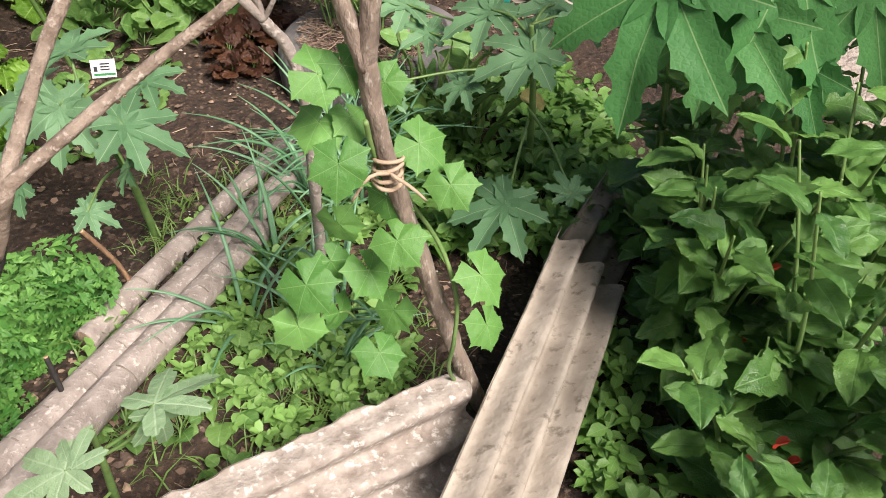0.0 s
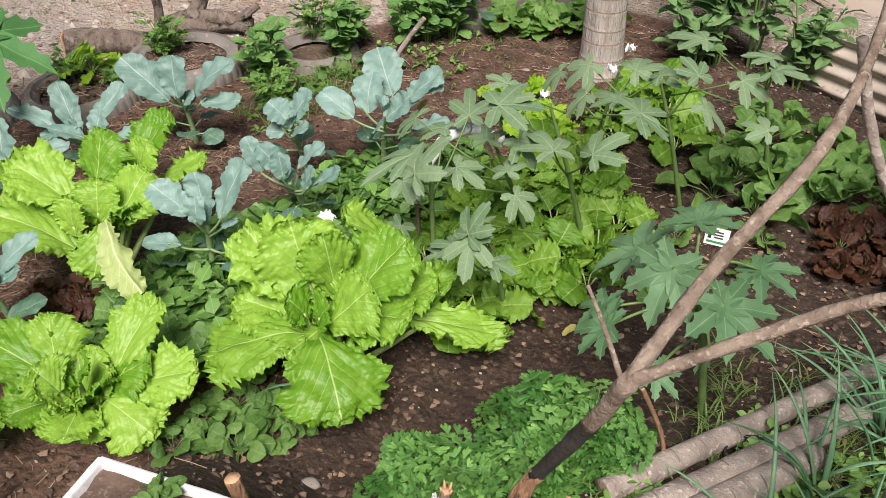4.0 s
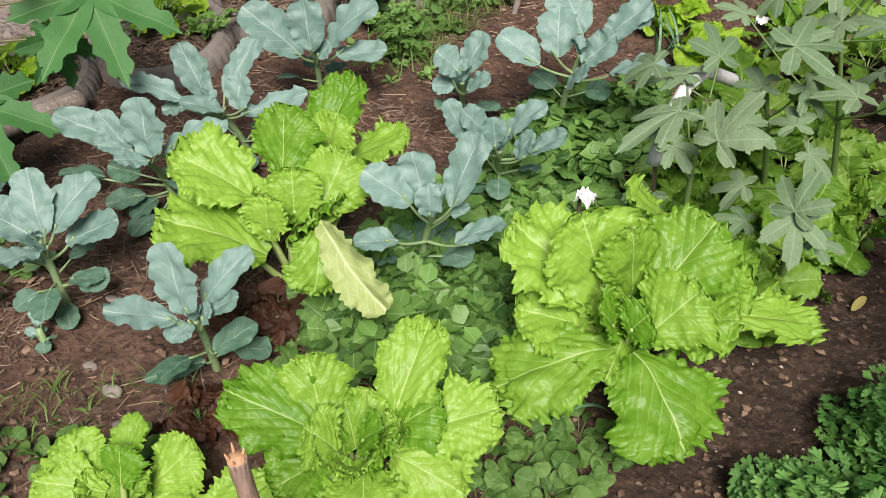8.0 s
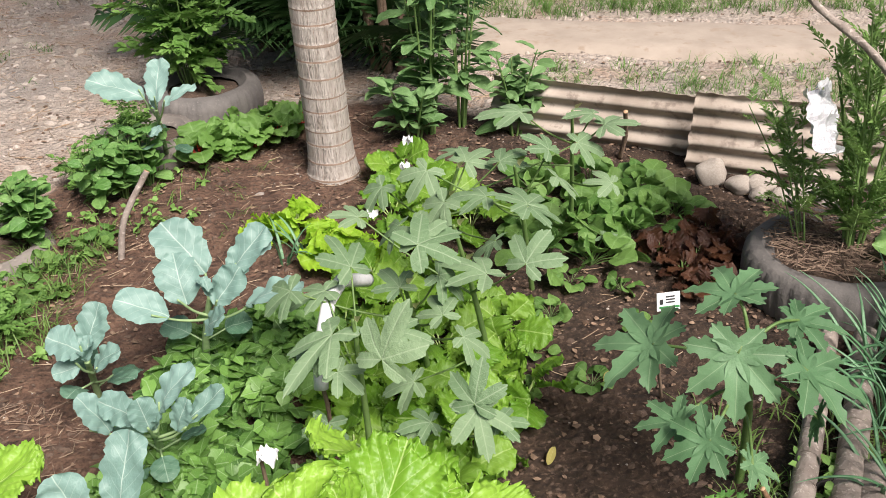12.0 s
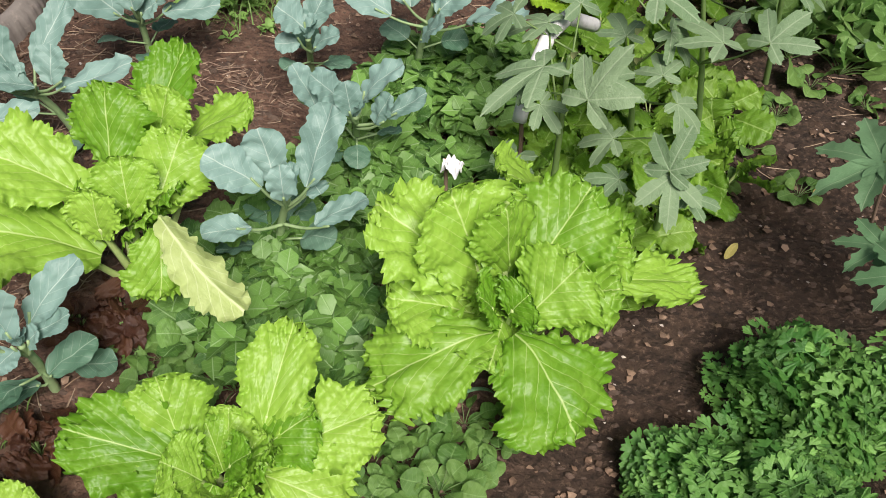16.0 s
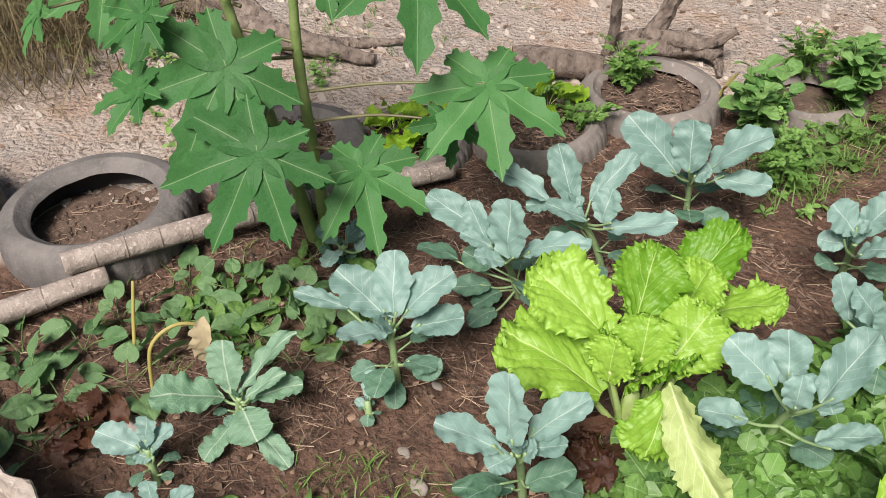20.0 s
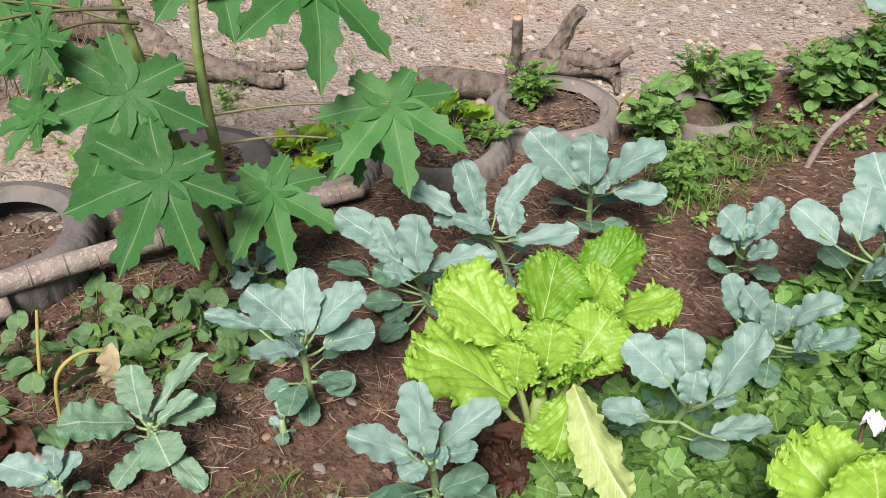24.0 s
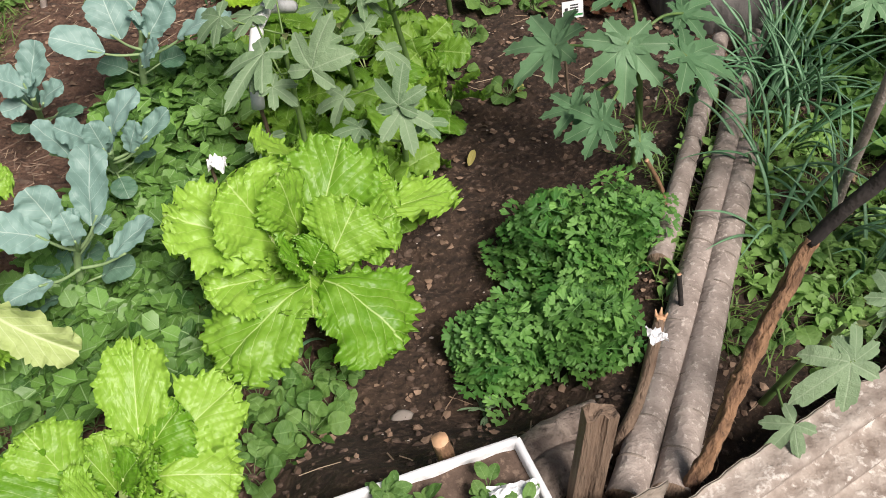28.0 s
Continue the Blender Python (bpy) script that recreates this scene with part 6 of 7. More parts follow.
stick("garden_stick", "thin twig supporting the mustard", (-0.03, 1.18, 0.0), (-0.02, 1.22, 0.30), 0.005, 0.004, STAKE)
stick("garden_stick", "short grey stick by the fence", (1.12, 3.1, 0.0), (1.10, 3.0, 0.24), 0.010, 0.009, STAKE)


def square_stake(x, y, top, w=0.045):
    root = thing("square_stake", "weathered square wooden stake with a split top", "stake", (x, y, 0))
    bm = bmesh.new()
    bmesh.ops.create_cube(bm, size=1)
    bmesh.ops.scale(bm, vec=(w, w * 0.6, top + 0.05), verts=bm.verts)
    bmesh.ops.translate(bm, vec=(0, 0, (top - 0.05) / 2), verts=bm.verts)
    bmesh.ops.subdivide_edges(bm, edges=bm.edges[:], cuts=6, use_grid_fill=True)
    for v in bm.verts:
        v.co += Vector((noise.noise(v.co * 30), noise.noise(v.co * 30 + Vector((9, 0, 0))), 0)) * 0.003
        if abs(v.co.x) < 0.006 and v.co.y < 0:
            v.co.y += 0.006
        if v.co.z > top - 0.01:
            v.co.z += 0.012 * noise.noise(v.co * 60)
    me = bpy.data.meshes.new("post")
    bm.to_mesh(me)
    bm.free()
    me.materials.append(STAKE)
    child("post", me, root)


square_stake(0.632, 0.348, 0.478, 0.050)


def rotten_wood():
    root = thing("rotten_log", "rotten split log with cracked grey bark", "log", (0.60, 0.435, 0.155))
    for k in range(4):
        o = Vector((0, 0.028 * (k - 1.5), 0.03 + 0.012 * (k % 2)))
        child("split_bark", tube("split_bark", [o + Vector((-0.10, -0.05, 0)), o, o + Vector((0.10, 0.055, -0.008))], [0.028, 0.03, 0.02], WOOD, 10, 0.25, k), root)


rotten_wood()


# ---- driftwood in the yard ----
def driftwood():
    branch("weathered driftwood log lying on the gravel", [
        ("trunk", [(-3.6, 1.25, 0.10), (-3.1, 1.36, 0.09), (-2.79, 1.40, 0.07), (-2.45, 1.58, 0.03)], [0.075, 0.07, 0.05, 0.02], WOOD, 0.42),
        ("root", [(-2.79, 1.40, 0.06), (-2.62, 1.62, 0.03), (-2.5, 1.8, 0.02)], [0.03, 0.02, 0.008], WOOD, 0.3)], "driftwood")
    branch("gnarled upright root stump behind the tyres", [
        ("trunk", [(-1.90, 2.36, 0.03), (-1.78, 2.40, 0.055), (-1.66, 2.47, 0.05), (-1.54, 2.55, 0.06)], [0.03, 0.05, 0.045, 0.03], WOOD, 0.55),
        ("root", [(-1.78, 2.41, 0.06), (-1.76, 2.45, 0.15), (-1.71, 2.50, 0.27)], [0.045, 0.030, 0.018], WOOD, 0.55),
        ("root", [(-1.66, 2.47, 0.05), (-1.56, 2.50, 0.09), (-1.50, 2.56, 0.14)], [0.026, 0.020, 0.014], WOOD, 0.5),
        ("root", [(-1.60, 2.52, 0.05), (-1.52, 2.50, 0.02), (-1.47, 2.44, 0.01)], [0.022, 0.016, 0.008], WOOD, 0.5)], "driftwood")
    root = thing("cut_log", "sawn log with a fresh orange cut end", "log", (-1.99, 1.885, 0.085))
    child("log", tube("log", [(0, 0, 0), (0.10, 0.10, -0.005), (0.25, 0.22, -0.02)], [0.05, 0.052, 0.045], WOOD, 18, 0.14, 8, False), root)
    m = rock("cut_face", CUT, 3, 3, 1.0)
    child("cut_face", m, root, Matrix.Translation((-0.004, -0.004, 0.0)) @ Euler((0, 0, radians(-48))).to_matrix().to_4x4() @ Matrix.Diagonal((0.048, 0.010, 0.052, 1)), "fresh orange sawn face")


driftwood()

# ---- loose sheets near the path ----
sheet("corrugated_sheet", "pale flaking corrugated sheet leaning on edge", (0.66, 0.018, 0.03), (1.74, 0.52, 0.02), (0.60, 0.198, 0.268), CEMENT_P, 0.080, 0.021, seed=4, rag=0.016, group="loose corrugated sheets")
sheet("corrugated_sheet", "brownish broken corrugated sheet on the ground", (1.02, 0.08, 0.02), (1.80, 0.42, 0.02), (1.00, 0.20, 0.15), CEMENT, 0.075, 0.014, seed=5, group="loose corrugated sheets")
sheet("corrugated_sheet", "beige corrugated sheet propped below the shrub", (1.60, 0.42, 0.278), (1.944, 1.065, 0.274), (1.755, 0.32, 0.14), CEMENT, 0.070, 0.025, seed=6, group="loose corrugated sheets")
sheet("corrugated_sheet", "grey corrugated sheet under the shrub leaves", (1.92, 1.06, 0.18), (2.16, 1.40, 0.16), (2.06, 0.98, 0.02), CEMENT, 0.068, 0.015, seed=7, group="loose corrugated sheets")
sheet("corrugated_sheet", "stained cream corrugated sheet edging the seed frame", (0.22, -0.06, 0.03), (0.80, 0.10, 0.02), (0.17, 0.16, 0.31), CEMENT, 0.085, 0.012, seed=8, group="loose corrugated sheets")
sheet("corrugated_sheet", "broken pale corrugated sheet at the bed's edge", (-0.88, -0.065, 0.16), (-1.60, -0.34, 0.30), (-0.79, -0.19, 0.02), CEMENT_P, 0.068, 0.014, seed=9, rag=0.02, group="loose corrugated sheets")


# ---- white plastic things ----
def pipe(name, label, pts, r, mat=WHITE, joints=True):
    root = thing(name, label, "pipe", Vector(pts[0]))
    o = Vector(pts[0])
    for i in range(len(pts) - 1):
        child("pipe_length", tube("pipe_length", [Vector(pts[i]) - o, (Vector(pts[i]) + Vector(pts[i + 1])) / 2 - o, Vector(pts[i + 1]) - o], [r] * 3, mat, 14), root)
    if joints:
        for i in range(len(pts)):
            p = Vector(pts[i]) - o
            child("elbow", tube("elbow", [p - Vector((0, 0, r * 1.5)), p + Vector((0, 0, r * 1.25))], [r * 1.3] * 2, mat, 14), root)
    return root


def seed_frame():
    """An open foam box with seedlings in it."""
    root = thing("seed_box", "dirty white foam box of soil with seedlings", "planter box", (0.38, 0.30, 0))
    A, B_, C, D = [Vector(p) for p in ((-0.23, 0.04, 0), (0.15, 0.125, 0), (0.19, -0.03, 0), (-0.19, -0.14, 0))]
    quad = [A, B_, C, D]
    for i in range(4):
        p, q = quad[i], quad[(i + 1) % 4]
        d = (q - p).normalized()
        n = Vector((d.y, -d.x, 0)) * 0.007
        V = []
        k = 14
        for s in range(k + 1):
            c = p.lerp(q, s / k)
            wob = 0.004 * noise.noise(c * 20 + Vector((i, 0, 0)))
            for z, e in ((0.0, 1), (0.295, 1), (0.302 + wob, 0.6), (0.302 + wob, -0.6), (0.295, -1), (0.0, -1)):
                V.append(c + n * (e + wob * 30) + Vector((0, 0, z)))
        F_ = [(s * 6 + j, s * 6 + (j + 1) % 6, s * 6 + 6 + (j + 1) % 6, s * 6 + 6 + j) for s in range(k) for j in range(6)]
        F_ += [tuple(range(6)), tuple(range(k * 6 + 5, k * 6 - 1, -1))]
        child("box_wall", mesh_of("box_wall", V, F_, WHITE), root)
    n = 14
    V = []
    for i in range(n):
        for j in range(n):
            p = A.lerp(B_, i / (n - 1)).lerp(D.lerp(C, i / (n - 1)), j / (n - 1))
            V.append(p + Vector((0, 0, 0.280 + 0.02 * noise.noise(p * 25))))
    child("soil_fill", mesh_of("soil_fill", V, grid_faces(n, n), SOIL), root)
    return [A, B_, C, D]


QUAD = seed_frame()
for k in range(16):
    s, q = RNG.uniform(0.08, 0.9), RNG.uniform(0.1, 0.9)
    p = QUAD[0].lerp(QUAD[1], s).lerp(QUAD[3].lerp(QUAD[2], s), q) + Vector((0.38, 0.30, 0.285))
    rosette("seedling", "tiny green seedling in the foam box", "seedling", "seedlings in the foam box", p.x, p.y, GREEN_M, 6, 0.035, 0.6, 0.7, p.z, spread_w=0.64, r=0.001)


def crumpled(name, label, at, size, mat, seed, flat=0.35, cat="plastic scrap", stripe=None):
    bm = bmesh.new()
    bmesh.ops.create_grid(bm, x_segments=14, y_segments=14, size=1)
    for v in bm.verts:
        c = v.co.copy()
        v.co.z = flat * (noise.noise(c * 1.6 + Vector((seed, 0, 0))) + 0.5 * noise.noise(c * 4 + Vector((seed, 3, 0))))
        v.co.x *= 1 + 0.2 * noise.noise(c * 2 + Vector((0, seed, 0)))
    me = bpy.data.meshes.new(name)
    bm.to_mesh(me)
    bm.free()
    me.materials.append(mat)
    if stripe:
        me.materials.append(stripe)
        for p in me.polygons:
            p.material_index = 1 if p.center.y < 0.1 else 0
    ob = thing(name, label, cat, at, me=me)
    ob.scale = size
    md = ob.modifiers.new("thickness", "SOLIDIFY")
    md.thickness = 0.02
    return ob


bag = crumpled("plastic_packet", "torn white and teal plastic packet on the soil", (0.50, 0.30, 0.315), (0.045, 0.04, 0.04), WHITE, 3, 0.5, "packet", TEAL)
f1 = crumpled("foil_sheet", "crumpled silver plastic hung on the shrub", (1.40, 2.05, 0.600), (0.058, 0.088, 0.07), FOIL, 6, 0.55)
f1.rotation_euler = (radians(55), radians(15), radians(35))
b1 = crumpled("plastic_scrap", "white plastic scrap tied on a twig", (0.0, 1.20, 0.305), (0.02, 0.02, 0.03), WHITE, 9, 0.8)
for k, (x, y, z) in enumerate(((0.28, 2.55, 0.36), (0.27, 2.42, 0.33), (0.18, 2.1, 0.34), (0.783, 0.527, 0.405), (1.40, 2.1, 0.68))):
    crumpled("plastic_scrap", "small white plastic scrap among leaves", (x, y, z), (0.016, 0.016, 0.025), WHITE, 11 + k, 0.9)
pipe("white_pipe", "bent white plastic pipe standing among okra", [(0.073, 1.50, 0.215), (0.077, 1.53, 0.30), (0.095, 1.63, 0.372), (0.118, 1.72, 0.368), (0.175, 1.82, 0.30)], 0.0175, WHITE, False)
stick("garden_stick", "thin twig carrying the bent white pipe", (0.070, 1.49, -0.02), (0.074, 1.505, 0.24), 0.006, 0.005, STAKE)
pipe("white_pipe", "white plastic pipe lying by the sheet", [(-0.80, -0.06, 0.022), (-0.60, 0.03, 0.022)], 0.02, WHITE, False)


def plant_label():
    root = thing("plant_label", "white printed seed label on a small stick", "label", (0.90, 1.62, 0))
    child("stick", tube("stick", [(0.03, 0.04, 0), (0.0, 0.02, 0.18), (0, 0.004, 0.34)], [0.004] * 3, STAKE, 6), root)
    m = Euler((radians(72), 0, radians(8))).to_matrix().to_4x4()
    def card(name, w, h, x, y, lift, mat):
        bm = bmesh.new()
        bmesh.ops.create_cube(bm, size=1)
        bmesh.ops.scale(bm, vec=(w, h, 0.0015), verts=bm.verts)
        bmesh.ops.translate(bm, vec=(x, y, lift), verts=bm.verts)
        me = bpy.data.meshes.new(name)
        bm.to_mesh(me)
        bm.free()
        me.materials.append(mat)
        child(name, me, root, Matrix.Translation((0, 0, 0.34)) @ m)
    card("card", 0.058, 0.045, 0, 0, 0.0, WHITE)
    card("green_band", 0.050, 0.005, 0.002, -0.014, 0.0016, INKG)
    card("picture", 0.008, 0.012, -0.018, 0.0, 0.0016, INK)
    for k in range(3):
        card("text_bar", 0.022, 0.003, 0.004, 0.012 - 0.007 * k, 0.0016, INK)


plant_label()


def net_bag():
    root = thing("teal_net_bag", "small teal plastic net bag on the ground", "bag", (2.10, 2.62, 0.0))
    V = []
    n, s = 12, 28
    for i in range(n):
        z = 0.09 * i / (n - 1)
        for k in range(s):
            a = 6.2832 * k / s
            r = (0.03 + 0.02 * math.sin(3 * i / n)) * (1 + 0.15 * noise.noise(Vector((math.cos(a) * 2, math.sin(a) * 2, z * 9))))
            V.append((math.cos(a) * r, math.sin(a) * r, z))
    F_ = [(i * s + k, i * s + (k + 1) % s, (i + 1) * s + (k + 1) % s, (i + 1) * s + k) for i in range(n - 1) for k in range(s)]
    F_.append(tuple(range((n - 1) * s, n * s)))
    child("body", mesh_of("body", V, F_, TEAL), root)


net_bag()

# ---- stones ----
for i, (x, y, r, label) in enumerate(((1.47, 3.00, 0.055, "rounded river stone against the fence"), (1.55, 2.92, 0.05, ""), (1.62, 2.90, 0.055, ""), (1.68, 2.83, 0.045, ""), (1.60, 2.85, 0.035, ""), (1.76, 2.84, 0.055, ""), (1.83, 2.78, 0.05, ""), (1.72, 2.78, 0.03, ""))):
    ob = thing("stone", label or "pale rounded stone along the fence foot", "stone", (x - 0.05, y - 0.13, r * 0.45), "stones along the fence", me=rock("stone", STONE, i + 1, 3, 0.75 if i else 1.1))
    ob.scale = (r * 1.1, r * 0.8, r)
for i, (x, y, r) in enumerate(((-0.79, 0.485, 0.022), (-0.89, 0.52, 0.016), (-1.36, 0.09, 0.035), (-1.56, 0.67, 0.032), (0.345, 0.68, 0.020), (-0.70, 0.42, 0.020), (-0.99, 0.70, 0.014), (1.30, 0.55, 0.03), (-0.3, 2.9, 0.015), (0.15, 2.92, 0.02))):
    ob = thing("stone", "flat brown stone on bare soil", "stone", (x, y, height(x, y) + r * 0.2), "stones on the soil", me=rock("stone", STONE if i % 2 else PEBBLE, i + 31, 2, 0.4))
    ob.scale = (r * 1.2, r * 0.8, r)

# ---- low greens ----
def inside_poly(x, y, poly):
    odd = False
    for i in range(len(poly)):
        (x0, y0), (x1, y1) = poly[i], poly[(i + 1) % len(poly)]
        if (y0 > y) != (y1 > y) and x < (x1 - x0) * (y - y0) / (y1 - y0) + x0:
            odd = not odd
    return odd


def fill(n, poly, gap, make):
    xs, ys = [p[0] for p in poly], [p[1] for p in poly]
    got, tries = [], 0
    while len(got) < n and tries < 6000:
        tries += 1
        x, y = RNG.uniform(min(xs), max(xs)), RNG.uniform(min(ys), max(ys))
        if inside_poly(x, y, poly) and all((x - a) ** 2 + (y - b) ** 2 > gap * gap for a, b in got):
            got.append((x, y))
            make(x, y)


radish = lambda x, y: rosette("radish_plant", "leafy young radish plant with lobed green leaves", "vegetable plant", "radish bed", x, y, BED_M, 10, RNG.uniform(0.055, 0.10), 0.75, 1.0, spread_w=0.8, lift=0.7)
fill(62, [(-0.50, 0.95), (-0.40, 0.74), (-0.15, 0.75), (0.02, 0.95), (0.0, 1.25), (-0.08, 1.6), (0.05, 2.0), (-0.08, 2.15), (-0.35, 1.9), (-0.42, 1.5), (-0.45, 1.2)], 0.072, radish)
pak = lambda x, y: rosette("leafy_green", "bright green leafy mustard under the okra", "vegetable plant", "greens under the okra", x, y, PAK_M, 8, RNG.uniform(0.10, 0.155), 0.8, 0.8, spread_w=0.92, stalk=MUST_STALK, lift=0.35, r=0.003)
fill(26, [(0.10, 1.35), (0.35, 1.2), (0.5, 1.45), (0.62, 1.62), (0.55, 1.95), (0.40, 2.2), (0.15, 2.25), (0.05, 1.9), (0.05, 1.55)], 0.10, pak)
fill(7, [(0.15, 2.45), (0.5, 2.5), (0.5, 2.95), (0.2, 3.0)], 0.12, pak)
bean = lambda x, y: rosette("bean_plant", "bushy green bean plant near the fence", "vegetable plant", "bean bushes", x, y, GREEN_M, 16, RNG.uniform(0.09, 0.13), 0.7, 1.25, spread_w=0.64, lift=0.9, r=0.0025)
fill(13, [(0.6, 2.35), (0.95, 2.3), (1.22, 2.6), (1.15, 2.95), (0.75, 2.95), (0.55, 2.7)], 0.12, bean)
lettuce = lambda x, y: rosette("lettuce", "bright yellow-green frilly lettuce", "lettuce", "frilly lettuces", x, y, LETT_M, 15, RNG.uniform(0.08, 0.10), 0.95, 0.9, spread_w=1.0, stalk=MUST_STALK, lift=0.25)
for x, y in ((-0.22, 2.52), (-0.12, 2.58), (0.02, 2.34), (0.08, 2.42), (-0.02, 2.45), (0.14, 2.30)):
    lettuce(x, y)
redl = lambda x, y: rosette("red_lettuce", "dark reddish-brown frilly lettuce on soil", "lettuce", "red lettuces", x, y, REDL_M, 13, RNG.uniform(0.065, 0.095), 0.75, 0.85, spread_w=1.0, lift=0.25)
for x, y in ((1.26, 2.42), (1.20, 2.30), (1.14, 2.24), (1.22, 2.18), (1.30, 2.34), (1.10, 2.36), (1.16, 2.12), (-0.66, 0.78), (-0.60, 0.84), (-0.58, 0.76), (-0.56, 0.50), (-0.50, 0.55), (-1.42, 0.0)):
    redl(x, y)
spin = lambda x, y: shrub("spinach_plant", "spinach plant with glossy rounded green leaves", "vegetable plant", x, y, SPIN_M, 7, 0.26, 0.09, 9, 0.075, 0.78, group="spinach along the tyres", spread_w=0.80, r=0.004)
for x, y in ((-1.06, 2.62), (-1.02, 2.56), (-0.86, 2.82), (-0.80, 2.88), (-1.18, 2.22), (-1.12, 2.16), (-0.74, 3.0)):
    spin(x, y)
herb = lambda x, y, z, n, t: shrub("herb_plant", "leafy green herb growing in a tyre planter", "herb", x, y, HERBS, n, t, 0.10, 7, 0.065, 1.0, z, group="herbs in the tyre planters", spread_w=1.0, r=0.003)
for x, y, z, n, t in ((-1.61, 2.09, 0.04, 11, 0.17), (-1.24, 2.62, 0.03, 8, 0.2), (-1.10, 2.70, 0.0, 8, 0.2), (-0.98, 2.98, 0.0, 8, 0.2), (-0.92, 3.14, 0.0, 7, 0.2), (-0.85, 3.30, 0.06, 8, 0.18), (-1.73, 1.71, 0.05, 4, 0.12), (-1.53, 1.77, 0.04, 4, 0.10), (-0.95, 2.05, 0.0, 7, 0.18), (-0.92, 2.0, 0.0, 6, 0.15)):
    herb(x, y, z, n, t)
pale = lambda x, y, z: rosette("lettuce", "pale green cabbage lettuce in a tyre planter", "lettuce", "lettuces in the tyres", x, y, LETT_M, 9, 0.12, 0.7, 0.7, z, spread_w=1.0, stalk=MUST_STALK)
pale(-1.89, 1.26, 0.07), pale(-1.83, 1.35, 0.07), pale(-1.68, 1.76, 0.06)
beet = lambda x, y: rosette("beet_plant", "beet plant with long green leaves and red stalks", "vegetable plant", "beets by the palm", x, y, BEET_M, 12, RNG.uniform(0.10, 0.15), 0.8, 0.9, spread_w=0.52, stalk=RED, lift=0.4)
for x, y in ((-0.58, 3.2), (-0.48, 3.26), (-0.38, 3.3), (-0.28, 3.36), (-0.5, 3.4), (-0.34, 3.5), (-0.2, 3.5)):
    beet(x, y)
sage = lambda x, y, t, n: shrub("broadleaf_shrub", "tall shrub with soft pale green oval leaves", "shrub", x, y, FOX_M, n, t, 0.16, 16, 0.115, 0.5, group="shrubs behind the bed", spread_w=0.54, r=0.006)
sage(0.36, 3.38, 0.95, 7), sage(0.50, 3.45, 0.85, 5), sage(0.72, 3.36, 0.34, 6), sage(0.30, 3.30, 0.3, 5)
shrub("leafy_shrub", "leafy green shrub growing in a tyre planter", "shrub", -0.72, 3.78, HERBS, 14, 0.62, 0.24, 12, 0.15, 1.0, 0.1, spread_w=1.0, r=0.005)
shrub("feathery_shrub", "feathery light green shrub in the tyre planter", "shrub", 1.60, 2.12, FEATHER, 10, 0.80, 0.17, 12, 0.16, 1.0, 0.12, spread_w=1.0, r=0.005, start=0.08, lean=(-0.04, 0.05), up=1.1)
shrub("feathery_shrub", "arching sprig of small green leaves", "shrub", 1.48, 2.18, FEATHER, 6, 0.52, 0.2, 8, 0.14, 1.0, 0.12, spread_w=1.0, r=0.003, lean=(-0.12, 0.05), up=0.6)
rosette("broad_leaf_plant", "plant with broad glossy leaves in the tyre", "plant", "plants in the tyre planter", 1.74, 1.98, SPIN_M, 8, 0.14, 0.6, 0.6, 0.12, spread_w=0.8)
rosette("broad_leaf_plant", "young lobed-leaf plant beside dark soil", "plant", "young plants by the poles", 0.52, 0.66, OKRA_M, 6, 0.05, 0.5, 0.9, spread_w=1.6)

hib = lambda x, y, t, n: shrub("hibiscus_bush", "dense dark green bush with serrated leaves and red buds", "bush", x, y, BUSH_M, n, t, 0.27, 15, 0.125, 0.60, group="hibiscus bushes", spread_w=0.58, r=0.006, lean=(-0.03, -0.05), start=0.08)
for x, y, t, n in ((2.22, 0.84, 0.66, 9), (2.36, 0.62, 0.80, 9), (2.24, 0.56, 0.5, 7), (2.45, 0.95, 0.95, 9), (2.36, 1.12, 0.5, 6), (2.5, 0.4, 0.8, 5), (2.28, 1.25, 1.25, 9), (2.55, 0.9, 1.3, 7)):
    b = hib(x, y, t, n)
    for k in range(2):
        p = Vector((RNG.uniform(-0.15, 0.1), RNG.uniform(-0.2, 0.0), RNG.uniform(0.15, 0.5)))
        child("red_bud", blade("red_bud", RED, 0.2, 0.5, 0.6, fold=1.0, droop=0.2, nv=8, nu=5), b, place_leaf(p, p + Vector((0.01, -0.01, 0.035)), 0.06), "small red flower bud")


